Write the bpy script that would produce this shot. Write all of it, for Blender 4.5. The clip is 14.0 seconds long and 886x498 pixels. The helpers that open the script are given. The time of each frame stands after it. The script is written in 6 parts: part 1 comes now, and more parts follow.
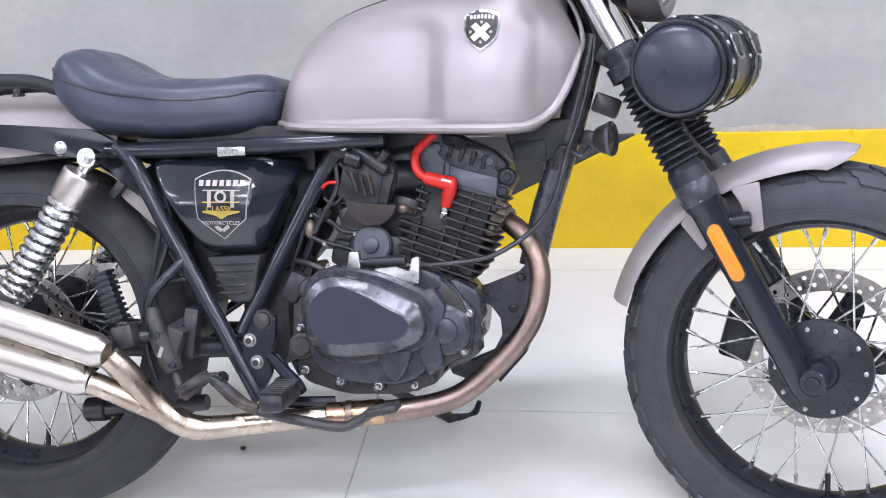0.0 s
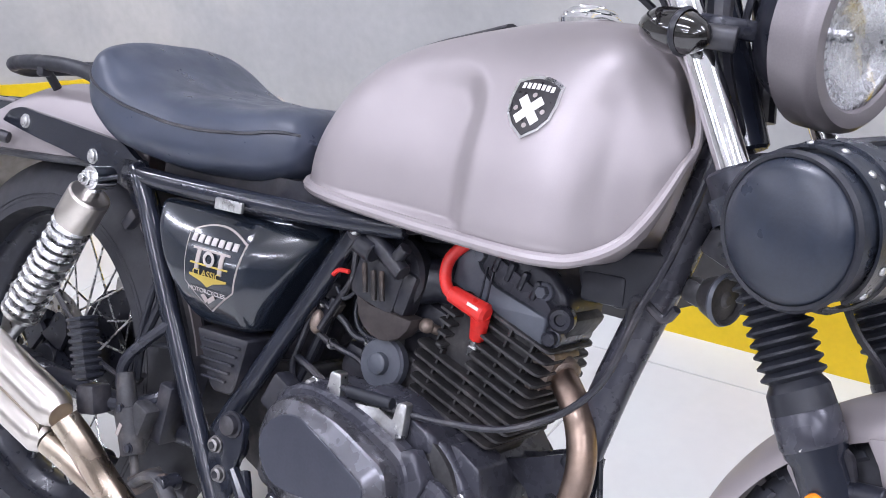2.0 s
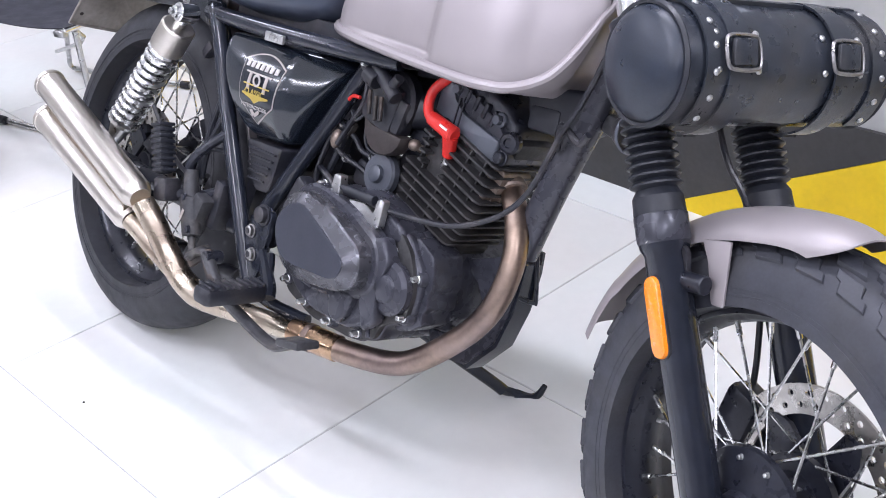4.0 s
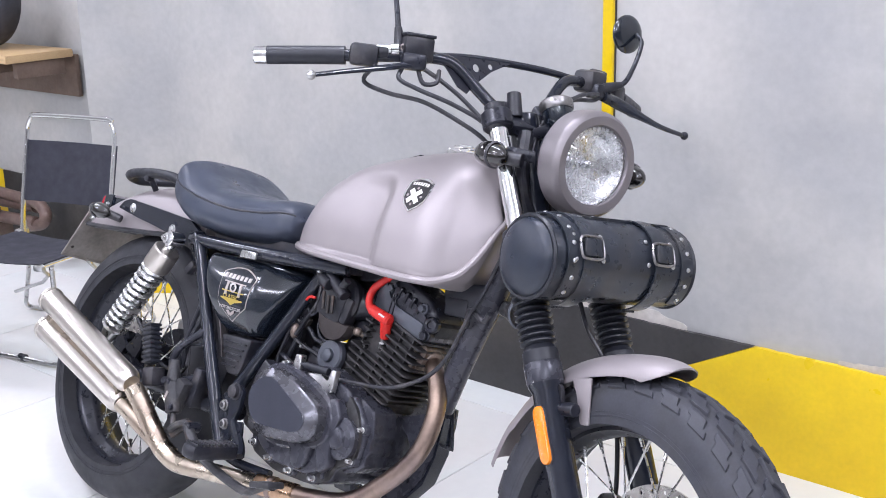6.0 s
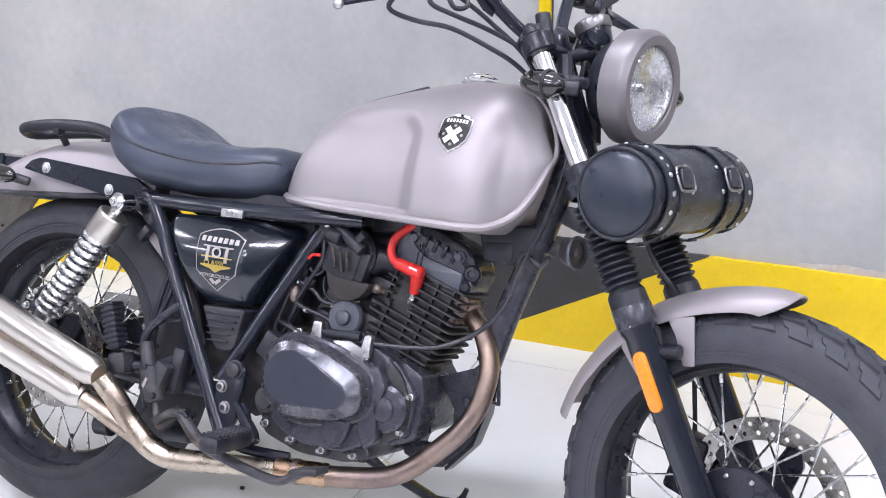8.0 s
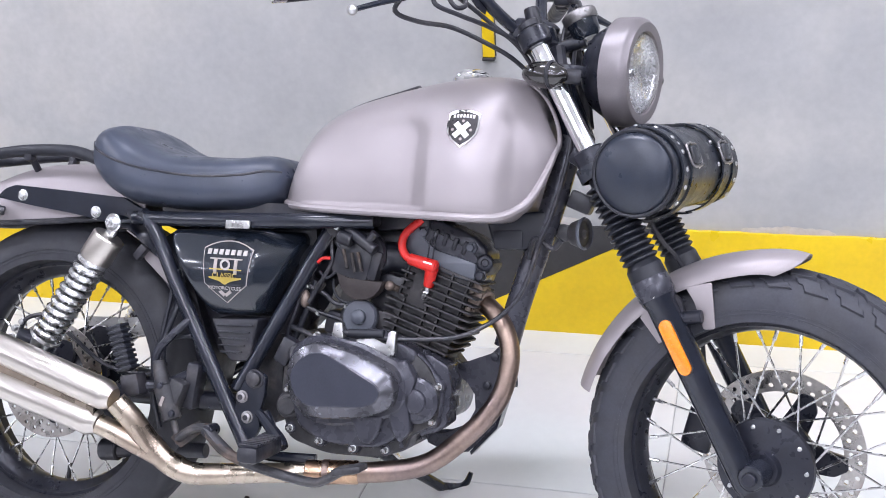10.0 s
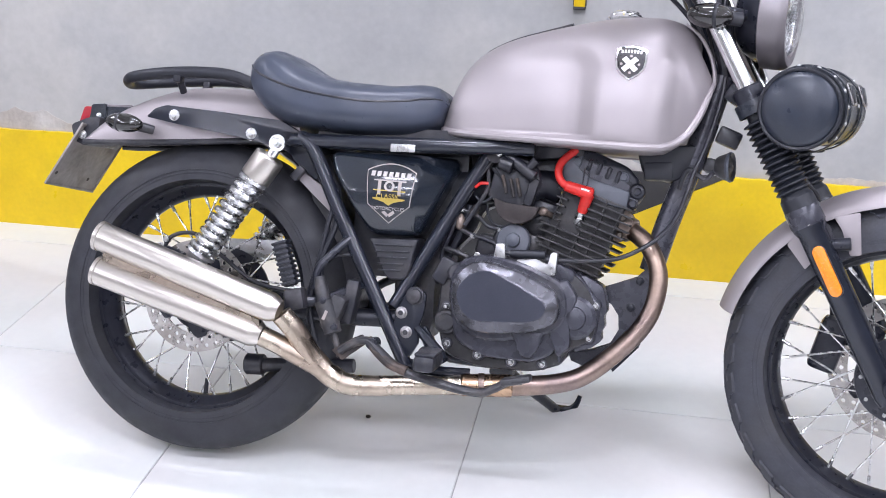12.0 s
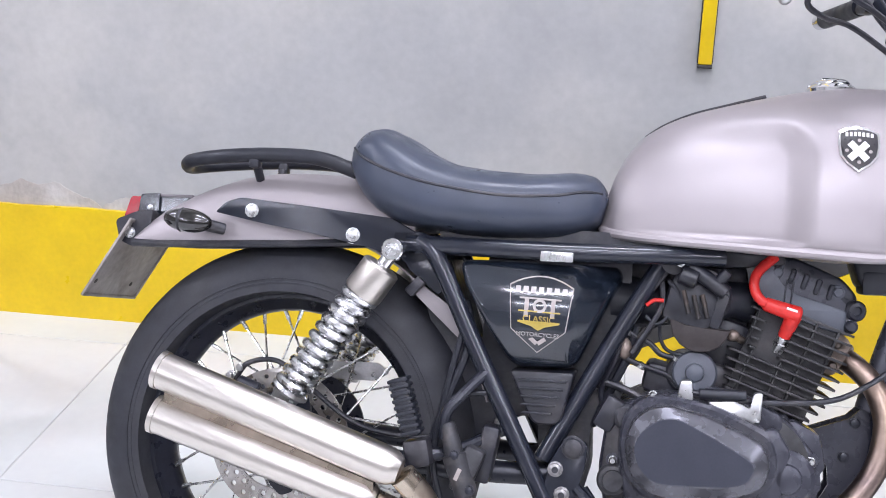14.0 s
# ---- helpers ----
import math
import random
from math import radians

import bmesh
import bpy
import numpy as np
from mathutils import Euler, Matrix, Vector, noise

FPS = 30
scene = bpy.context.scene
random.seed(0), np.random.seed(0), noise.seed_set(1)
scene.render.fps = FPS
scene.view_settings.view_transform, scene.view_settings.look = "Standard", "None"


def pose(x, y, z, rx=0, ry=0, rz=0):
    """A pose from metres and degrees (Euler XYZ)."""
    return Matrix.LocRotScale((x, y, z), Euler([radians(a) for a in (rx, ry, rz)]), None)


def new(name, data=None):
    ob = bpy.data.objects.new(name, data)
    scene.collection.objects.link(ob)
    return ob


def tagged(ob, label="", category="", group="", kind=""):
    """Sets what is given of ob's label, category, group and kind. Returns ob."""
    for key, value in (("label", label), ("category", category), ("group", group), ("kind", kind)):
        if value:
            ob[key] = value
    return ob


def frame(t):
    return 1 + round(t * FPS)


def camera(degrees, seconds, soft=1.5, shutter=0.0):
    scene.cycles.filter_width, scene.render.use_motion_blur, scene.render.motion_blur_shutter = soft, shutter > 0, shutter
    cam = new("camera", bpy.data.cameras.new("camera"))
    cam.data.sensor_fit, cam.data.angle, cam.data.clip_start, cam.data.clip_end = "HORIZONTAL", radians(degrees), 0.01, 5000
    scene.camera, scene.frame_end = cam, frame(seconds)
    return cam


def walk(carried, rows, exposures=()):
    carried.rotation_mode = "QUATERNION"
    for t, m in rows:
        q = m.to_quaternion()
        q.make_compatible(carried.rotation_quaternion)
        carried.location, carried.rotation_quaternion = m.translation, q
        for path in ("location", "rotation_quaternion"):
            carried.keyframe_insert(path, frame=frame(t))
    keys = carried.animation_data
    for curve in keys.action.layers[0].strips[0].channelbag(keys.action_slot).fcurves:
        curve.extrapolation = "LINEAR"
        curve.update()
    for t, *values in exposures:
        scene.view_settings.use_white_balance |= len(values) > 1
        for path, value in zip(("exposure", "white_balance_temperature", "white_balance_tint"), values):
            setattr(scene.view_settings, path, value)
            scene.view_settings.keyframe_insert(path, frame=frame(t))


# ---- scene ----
cam = camera(42.38, 14.0, 0.95)
# seconds, place, then the turn as pose() takes it
PATH = [
    (0.0, 0.9841, -0.0863, 1.2811, 64.001, 3.887, 6.149),
    (0.5, 1.0327, 0.1718, 1.2742, 63.664, 3.587, 11.287),
    (1.0, 1.1461, 0.3896, 1.2419, 64.051, 5.946, 18.147),
    (1.5, 1.3628, 0.5727, 1.2631, 63.342, 4.463, 25.409),
    (2.0, 1.3817, 0.6677, 1.2154, 63.152, 3.974, 33.309),
    (2.5, 1.4249, 0.7625, 1.2096, 59.175, 4.743, 40.644),
    (2.7, 1.5003, 0.7438, 1.2179, 58.782, 4.897, 42.183),
    (4.8, 1.9569, 0.3244, 1.2167, 64.860, 0.816, 44.042),
    (5.0, 2.0105, 0.2439, 1.2587, 67.242, 0.087, 42.775),
    (5.5, 2.0974, 0.1785, 1.2845, 72.458, 1.016, 40.702),
    (6.0, 2.1297, 0.1026, 1.2917, 73.797, 1.355, 38.824),
    (6.5, 1.9849, 0.0308, 1.3092, 72.771, 1.073, 27.534),
    (7.0, 1.8058, -0.0785, 1.3059, 72.163, 1.383, 20.589),
    (7.5, 1.6439, -0.0600, 1.3076, 71.152, 1.220, 21.621),
    (8.0, 1.5229, -0.0270, 1.3086, 68.756, 1.362, 23.018),
    (8.2, 1.4173, -0.0560, 1.2883, 68.043, 1.383, 20.963),
    (10.3, 1.1974, -0.1952, 1.3394, 67.935, 2.099, 12.928),
    (10.5, 1.1326, -0.2145, 1.3391, 64.923, 1.146, 12.041),
    (11.0, 0.9659, -0.3049, 1.3099, 64.360, 0.857, 10.138),
    (11.5, 0.8691, -0.3967, 1.3037, 66.347, 0.403, 7.823),
    (12.0, 0.8315, -0.4107, 1.3104, 66.774, -0.327, 9.701),
    (12.5, 0.8296, -0.3353, 1.2947, 66.313, -0.113, 9.835),
    (13.0, 0.8712, -0.1117, 1.3084, 67.596, -1.711, 15.936),
    (13.5, 0.7686, -0.0157, 1.2709, 68.107, -2.050, 19.251),
    (14.0, 0.4671, 0.0382, 1.2570, 68.479, -0.687, 8.150),
]
walk(cam, [(t, pose(*row)) for t, *row in PATH])

# ---- light ----
# A closed parking bay, no daylight; unseen tube lamps are assumed under the ceiling.
world = bpy.data.worlds.new("world")
scene.world = world
world.use_nodes = True
world.node_tree.nodes["Background"].inputs[0].default_value = (0.75, 0.8, 0.9, 1)
world.node_tree.nodes["Background"].inputs[1].default_value = 0.05
# Lamp rows are made up, spaced to even out wall and floor brightness.
LAMP_POWER = 27.0
ASSUMED_LAMP_SPOTS = [(x, y) for y in (1.7, 0.2, -1.2, -3.1) for x in (-2.45, 0.6, 2.9)]
CEILING = 2.75


# ---- geometry helpers ----
def join(*geos):
    V, F = [], []
    for v, f in geos:
        k = len(V)
        V += [tuple(p) for p in v]
        F += [tuple(i + k for i in q) for q in f]
    return V, F


def moved(geo, m):
    return [tuple(m @ Vector(p)) for p in geo[0]], geo[1]


def mirrored(geo):
    return [(x, -y, z) for x, y, z in geo[0]], [tuple(reversed(q)) for q in geo[1]]


def curve(keys):
    """A smooth function through (x, value) pairs."""
    X = np.array([k[0] for k in keys], float)
    Y = np.array([k[1] for k in keys], float)
    d = np.diff(Y) / np.diff(X)
    t = np.concatenate([[d[0]], np.where(d[:-1] * d[1:] > 0, 2 * d[:-1] * d[1:] / (d[:-1] + d[1:] + 1e-12), 0), [d[-1]]])

    def at(x):
        x = min(max(x, X[0]), X[-1])
        i = min(int(np.searchsorted(X, x, side="right")) - 1, len(X) - 2)
        h = X[i + 1] - X[i]
        s = (x - X[i]) / h
        return float(Y[i] * (1 + 2 * s) * (1 - s) ** 2 + t[i] * h * s * (1 - s) ** 2 + Y[i + 1] * s * s * (3 - 2 * s) + t[i + 1] * h * s * s * (s - 1))
    return at


def spline(points, steps=6, closed=False):
    P = [Vector(p) for p in points]
    n = len(P)
    out = []
    for i in range(n if closed else n - 1):
        a = P[(i - 1) % n] if closed or i > 0 else P[0] * 2 - P[1]
        b, c = P[i], P[(i + 1) % n]
        d = P[(i + 2) % n] if closed or i + 2 < n else P[-1] * 2 - P[-2]
        for k in range(steps):
            s = k / steps
            out.append(0.5 * ((2 * b) + (c - a) * s + (2 * a - 5 * b + 4 * c - d) * s * s + (3 * b - a - 3 * c + d) * s ** 3))
    if not closed:
        out.append(P[-1])
    return out


def tube(points, r, n=10, steps=6, closed=False, flat=1.0):
    """A swept round bar. r: a number or one for each point given; flat squeezes it across."""
    path = spline(points, steps, closed) if steps > 1 else [Vector(p) for p in points]
    m = len(path)
    if isinstance(r, (list, tuple)):
        f = curve([(i / (len(r) - 1), q) for i, q in enumerate(r)])
        R = [f(i / max(1, m - 1)) for i in range(m)]
    else:
        R = [r] * m
    V, F, u = [], [], None
    for i, p in enumerate(path):
        t = (path[(i + 1) % m] - path[i - 1]) if closed else (path[min(i + 1, m - 1)] - path[max(i - 1, 0)])
        t.normalize()
        if u is None:
            u = t.cross(Vector((0, 1, 0)))
            if u.length < 0.1:
                u = t.cross(Vector((1, 0, 0)))
        u = (u - t * u.dot(t)).normalized()
        w = t.cross(u)
        for k in range(n):
            a = 2 * math.pi * k / n
            V.append(tuple(p + u * (R[i] * math.cos(a)) + w * (R[i] * flat * math.sin(a))))
    for i in range(m if closed else m - 1):
        j = (i + 1) % m
        for k in range(n):
            F.append((i * n + k, i * n + (k + 1) % n, j * n + (k + 1) % n, j * n + k))
    if not closed:
        F.append(tuple(reversed(range(n))))
        F.append(tuple(range((m - 1) * n, m * n)))
    return V, F


def lathe(profile, base=(0, 0, 0), axis=(0, 1, 0), n=32, closed=False):
    """Turns (height, radius) pairs round an axis."""
    q = Vector((0, 0, 1)).rotation_difference(Vector(axis).normalized())
    V, F = [], []
    for h, r in profile:
        for k in range(n):
            a = 2 * math.pi * k / n
            V.append(tuple(Vector(base) + q @ Vector((r * math.cos(a), r * math.sin(a), h))))
    m = len(profile)
    for i in range(m if closed else m - 1):
        j = (i + 1) % m
        for k in range(n):
            F.append((i * n + k, i * n + (k + 1) % n, j * n + (k + 1) % n, j * n + k))
    if not closed:
        F.append(tuple(reversed(range(n))))
        F.append(tuple(range((m - 1) * n, m * n)))
    return V, F


def rod(p, q, r, r2=None, n=16, edge=0.12):
    """A turned bar from p to q with eased ends."""
    p, q = Vector(p), Vector(q)
    L = (q - p).length
    r2 = r if r2 is None else r2
    e = min(edge * min(r, r2), L * 0.3)
    return lathe([(0, r - e), (e, r), (L - e, r2), (L, r2 - e)], p, q - p, n)


def ball(c, radii, n=20, axis=None):
    rx, ry, rz = (radii,) * 3 if isinstance(radii, (int, float)) else radii
    prof = [(-math.cos(math.pi * i / 10), max(1e-3, math.sin(math.pi * i / 10))) for i in range(11)]
    V, F = lathe(prof, n=n, axis=(0, 0, 1))
    m = Matrix.Identity(3) if axis is None else Vector((1, 0, 0)).rotation_difference(Vector(axis).normalized()).to_matrix()
    return [tuple(Vector(c) + m @ Vector((x * rx, y * ry, z * rz))) for x, y, z in V], F


def from_bm(bm):
    bm.verts.index_update()
    geo = [tuple(v.co) for v in bm.verts], [tuple(v.index for v in f.verts) for f in bm.faces]
    bm.free()
    return geo


def block(c, size, turn=(0, 0, 0), bevel=0.003, seg=2):
    bm = bmesh.new()
    bmesh.ops.create_cube(bm, size=1, matrix=Matrix.Diagonal((*size, 1)))
    if bevel:
        bmesh.ops.bevel(bm, geom=bm.edges[:], offset=min(bevel, min(size) * 0.45), segments=seg, affect="EDGES", profile=0.5)
    bm.transform(pose(*c, *turn))
    return from_bm(bm)


def rounded(poly, r, n=4):
    """A flat outline with its corners eased by r."""
    out = []
    m = len(poly)
    for i in range(m):
        a, b, c = Vector(poly[i - 1]), Vector(poly[i]), Vector(poly[(i + 1) % m])
        u, v = (a - b), (c - b)
        k = min(r, u.length * 0.45, v.length * 0.45)
        p, q = b + u.normalized() * k, b + v.normalized() * k
        for s in range(n + 1):
            w = s / n
            out.append(tuple((p * (1 - w) + b * w) * (1 - w) + (b * (1 - w) + q * w) * w))
    return out


def slab(poly, y0, y1, bevel=0.004, r=0.0, seg=2, taper=1.0):
    """A plate with the outline poly in x and z, from y0 to y1; its y1 face is eased (and shrunk by taper)."""
    P = rounded(poly, r) if r else poly
    cx = sum(p[0] for p in P) / len(P)
    cz = sum(p[1] for p in P) / len(P)
    n = len(P)
    span = max(max(abs(p[0] - cx) for p in P), max(abs(p[1] - cz) for p in P))
    rings = [(y0, 1.0)]
    s = 1 if y1 > y0 else -1
    b = min(bevel, abs(y1 - y0) * 0.5)
    for k in range(seg + 1):
        a = math.pi / 2 * k / seg
        rings.append((y1 - s * b * (1 - math.sin(a)), taper * (1 - (1 - math.cos(a)) * b / span)))
    V = [(cx + (x - cx) * f, y, cz + (z - cz) * f) for y, f in rings for x, z in P]
    F = [(i * n + k, i * n + (k + 1) % n, (i + 1) * n + (k + 1) % n, (i + 1) * n + k) for i in range(len(rings) - 1) for k in range(n)]
    F += [tuple(reversed(range(n))), tuple(range((len(rings) - 1) * n, len(rings) * n))]
    return V, F


def hull(xs, top, bottom, width, up=2.4, low=3.2, wide=0.4, n=64, warp=None):
    """A body lofted along x: heights top(x) and bottom(x), half width(x)."""
    V, F = [], []
    for x in xs:
        zt, zb, w = top(x), bottom(x), width(x)
        zm = zb + wide * (zt - zb)
        for k in range(n):
            a = 2 * math.pi * k / n
            c, s = math.cos(a), math.sin(a)
            e = up if s > 0 else low
            y = w * math.copysign(abs(c) ** (2 / e), c)
            z = zm + (zt - zm if s > 0 else zm - zb) * math.copysign(abs(s) ** (2 / e), s)
            V.append(warp(x, y, z) if warp else (x, y, z))
    m = len(xs)
    for i in range(m - 1):
        for k in range(n):
            F.append((i * n + k, i * n + (k + 1) % n, (i + 1) * n + (k + 1) % n, (i + 1) * n + k))
    F += [tuple(reversed(range(n))), tuple(range((m - 1) * n, m * n))]
    return V, F


def hull_y(x, z, top, bottom, width, up=2.4, low=3.2, wide=0.4):
    """Half width of such a body at x and the height z."""
    zt, zb, w = top(x), bottom(x), width(x)
    zm = zb + wide * (zt - zb)
    e = up if z > zm else low
    s = min(1, abs(z - zm) / max(1e-5, (zt - zm if z > zm else zm - zb)))
    return w * max(0.0, 1 - s ** e) ** (1 / e)


def data(name, geo, material, sharp=35, recalc=True):
    me = bpy.data.meshes.new(name)
    me.from_pydata([tuple(p) for p in geo[0]], [], [tuple(q) for q in geo[1]])
    if recalc:
        bm = bmesh.new()
        bm.from_mesh(me)
        bmesh.ops.recalc_face_normals(bm, faces=bm.faces[:])
        bm.to_mesh(me)
        bm.free()
    me.materials.append(material)
    me.shade_smooth()
    me.set_sharp_from_angle(angle=radians(sharp))
    return me


def part(name, geo, material, parent=None, label="", m=None, sharp=35):
    """One mesh object, under a thing or a part."""
    ob = new(name, geo if isinstance(geo, bpy.types.Mesh) else data(name, geo, material, sharp))
    ob.parent = parent
    if m is not None:
        ob.matrix_basis = m
    return tagged(ob, label) if label else ob


def empty(name, parent=None, m=None):
    ob = new(name)
    ob.empty_display_size = 0.05
    ob.parent = parent
    if m is not None:
        ob.matrix_basis = m
    return ob


# ---- materials ----
def stuff(name, color, rough=0.5, metal=0.0, vary=0.12, scale=9.0, fine=160.0, bump=0.1, depth=0.0006, coat=0.0, tint=None, amount=0.5, spread=0.2, grain=None, flake=0.0, rough_vary=0.12, random_shade=0.0):
    """A surface with colour variation at two sizes, uneven gloss and fine relief. tint: a second colour in patches; grain: stretch of the relief."""
    mt = bpy.data.materials.new(name)
    mt.use_nodes = True
    N, L = mt.node_tree.nodes, mt.node_tree.links
    b = N["Principled BSDF"]
    co = N.new("ShaderNodeTexCoord")
    src = co.outputs["Object"]
    if grain:
        mp = N.new("ShaderNodeMapping")
        mp.inputs["Scale"].default_value = grain
        L.new(src, mp.inputs[0])
        src = mp.outputs[0]

    def noise_tex(s, detail=4.0, vec=None):
        t = N.new("ShaderNodeTexNoise")
        t.inputs["Scale"].default_value = s
        t.inputs["Detail"].default_value = detail
        L.new(vec or src, t.inputs["Vector"])
        return t.outputs["Fac"]

    def ramp(fac, a, c):
        r = N.new("ShaderNodeMapRange")
        L.new(fac, r.inputs[0])
        r.inputs[1].default_value, r.inputs[2].default_value = 0.3, 0.7
        r.inputs[3].default_value, r.inputs[4].default_value = a, c
        return r.outputs[0]

    def mixed(a, c, fac, kind="MIX"):
        x = N.new("ShaderNodeMix")
        x.data_type, x.blend_type = "RGBA", kind
        for sock, val in ((x.inputs[6], a), (x.inputs[7], c), (x.inputs[0], fac)):
            if isinstance(val, bpy.types.NodeSocket):
                L.new(val, sock)
            else:
                sock.default_value = val if isinstance(val, float) else (*val, 1)
        return x.outputs[2]

    big, small = noise_tex(scale), noise_tex(fine, 3.0)
    col = tuple(color)
    if tint:
        m = N.new("ShaderNodeMapRange")
        L.new(big, m.inputs[0])
        m.inputs[1].default_value, m.inputs[2].default_value = amount - spread / 2, amount + spread / 2
        col = mixed(col, tint, m.outputs[0])
    shade = N.new("ShaderNodeMath")
    shade.operation = "MULTIPLY"
    L.new(ramp(noise_tex(scale * 2.7), 1 - vary, 1 + vary), shade.inputs[0])
    L.new(ramp(small, 1 - vary * 0.7, 1 + vary * 0.7), shade.inputs[1])
    val = shade.outputs[0]
    if random_shade:
        oi = N.new("ShaderNodeObjectInfo")
        rr = N.new("ShaderNodeMapRange")
        L.new(oi.outputs["Random"], rr.inputs[0])
        rr.inputs[3].default_value, rr.inputs[4].default_value = 1 - random_shade, 1 + random_shade
        mm = N.new("ShaderNodeMath")
        mm.operation = "MULTIPLY"
        L.new(val, mm.inputs[0])
        L.new(rr.outputs[0], mm.inputs[1])
        val = mm.outputs[0]
    comb = N.new("ShaderNodeCombineColor")
    for k in range(3):
        L.new(val, comb.inputs[k])
    L.new(mixed(col, comb.outputs[0], 1.0, "MULTIPLY"), b.inputs["Base Color"])
    L.new(ramp(noise_tex(scale * 4), max(0.02, rough - rough_vary), min(1.0, rough + rough_vary)), b.inputs["Roughness"])
    b.inputs["Metallic"].default_value = metal
    b.inputs["Coat Weight"].default_value = coat
    b.inputs["Coat Roughness"].default_value = 0.08
    if bump:
        bp = N.new("ShaderNodeBump")
        bp.inputs["Strength"].default_value, bp.inputs["Distance"].default_value = bump, depth
        L.new(small, bp.inputs["Height"])
        L.new(bp.outputs[0], b.inputs["Normal"])
    return mt


LILAC = stuff("satin_lilac_grey_paint", (0.315, 0.286, 0.292), 0.47, 0.45, 0.03, 5, 900, 0.05, 0.0002, tint=(0.335, 0.303, 0.310), rough_vary=0.04)
GLOSS = stuff("gloss_black_paint", (0.010, 0.014, 0.022), 0.16, 0.0, 0.2, 6, 300, 0.02, 0.0002, coat=0.6, rough_vary=0.05)
FRAME = stuff("frame_black_enamel", (0.014, 0.0165, 0.025), 0.17, 0.0, 0.12, 9, 60, 0.0, 0.0002, rough_vary=0.03)
SATIN = stuff("satin_black_metal", (0.017, 0.0185, 0.027), 0.34, 0.2, 0.2, 16, 240, 0.06, 0.0003, tint=(0.022, 0.022, 0.027), amount=0.68)
CASE = stuff("graphite_engine_paint", (0.046, 0.047, 0.060), 0.28, 0.25, 0.08, 12, 300, 0.03, 0.0002, tint=(0.066, 0.064, 0.07), amount=0.66, rough_vary=0.05)
PANEL = stuff("dark_gloss_panel", (0.034, 0.037, 0.051), 0.2, 0.0, 0.08, 14, 300, 0.03, 0.0002, rough_vary=0.04)
SLATE = stuff("slate_engine_paint", (0.075, 0.083, 0.102), 0.38, 0.1, 0.08, 14, 300, 0.04, 0.0002, tint=(0.072, 0.074, 0.095), amount=0.62, rough_vary=0.05)
EDGE = stuff("polished_graphite_edge", (0.115, 0.115, 0.130), 0.27, 0.7, 0.05, 14, 300, 0.03, 0.0002, rough_vary=0.05)
RING = stuff("dull_lilac_ring", (0.20, 0.182, 0.19), 0.4, 0.4, 0.06, 8, 500, 0.05, 0.0002, rough_vary=0.04)
FIN = stuff("dusty_black_castings", (0.026, 0.0255, 0.027), 0.52, 0.25, 0.3, 22, 260, 0.3, 0.0006, tint=(0.056, 0.052, 0.052), amount=0.6)
GRIME = stuff("oily_black_plastic", (0.014, 0.0148, 0.021), 0.40, 0.0, 0.3, 20, 200, 0.2, 0.0005, tint=(0.042, 0.039, 0.042), amount=0.58)
DUSTY = stuff("dusty_black_casting", (0.034, 0.034, 0.038), 0.46, 0.1, 0.25, 30, 220, 0.2, 0.0005, tint=(0.085, 0.078, 0.074), amount=0.6)
CARB = stuff("dull_brown_casting", (0.042, 0.034, 0.033), 0.6, 0.1, 0.2, 16, 200, 0.2, 0.0005, tint=(0.06, 0.05, 0.047), amount=0.6)
ROADRUBBER = stuff("road_tyre_rubber", (0.019, 0.020, 0.026), 0.62, 0.0, 0.16, 10, 240, 0.2, 0.0005, tint=(0.027, 0.027, 0.030), amount=0.58)
RUBBER = stuff("tyre_rubber", (0.033, 0.035, 0.045), 0.6, 0.0, 0.16, 10, 240, 0.2, 0.0005, tint=(0.042, 0.042, 0.047), amount=0.58)
GAITER = stuff("gaiter_rubber", (0.011, 0.0125, 0.019), 0.46, 0.0, 0.15, 14, 240, 0.15, 0.0004)
VINYL = stuff("black_vinyl", (0.038, 0.047, 0.070), 0.37, 0.0, 0.1, 8, 700, 0.2, 0.0003, tint=(0.046, 0.055, 0.080), amount=0.55)
LEATHER = stuff("black_leather", (0.018, 0.022, 0.031), 0.33, 0.0, 0.2, 12, 420, 0.35, 0.0006, tint=(0.045, 0.043, 0.043), amount=0.6)
CAPLEATHER = stuff("smooth_black_leather", (0.014, 0.020, 0.034), 0.36, 0.0, 0.15, 6, 300, 0.15, 0.0006, tint=(0.022, 0.026, 0.036), amount=0.5)
DULL = stuff("dull_buckle_steel", (0.30, 0.29, 0.29), 0.36, 1.0, 0.15, 20, 260, 0.1, 0.0003)
CHROME = stuff("chrome", (0.8, 0.8, 0.81), 0.1, 1.0, 0.05, 12, 200, 0.02, 0.0001, rough_vary=0.05)
ALLOY = stuff("cast_alloy", (0.52, 0.52, 0.52), 0.34, 1.0, 0.12, 14, 260, 0.1, 0.0003)
STEEL = stuff("brushed_stainless", (0.60, 0.56, 0.515), 0.32, 1.0, 0.03, 3, 30, 0.0, 0.0001, grain=(0.6, 14, 14), rough_vary=0.04)
BRONZE = stuff("heat_tinted_steel", (0.51, 0.445, 0.36), 0.3, 1.0, 0.12, 6, 90, 0.06, 0.0002, tint=(0.38, 0.305, 0.245), amount=0.5, spread=0.3)
HEADER = stuff("heat_browned_header", (0.235, 0.180, 0.163), 0.40, 1.0, 0.15, 7, 120, 0.08, 0.0002, tint=(0.36, 0.265, 0.20), amount=0.56, spread=0.3)
COPPER = stuff("copper_tinted_sleeve", (0.46, 0.31, 0.20), 0.3, 1.0, 0.12, 8, 120, 0.05, 0.0002, tint=(0.36, 0.23, 0.16), amount=0.55, spread=0.3)
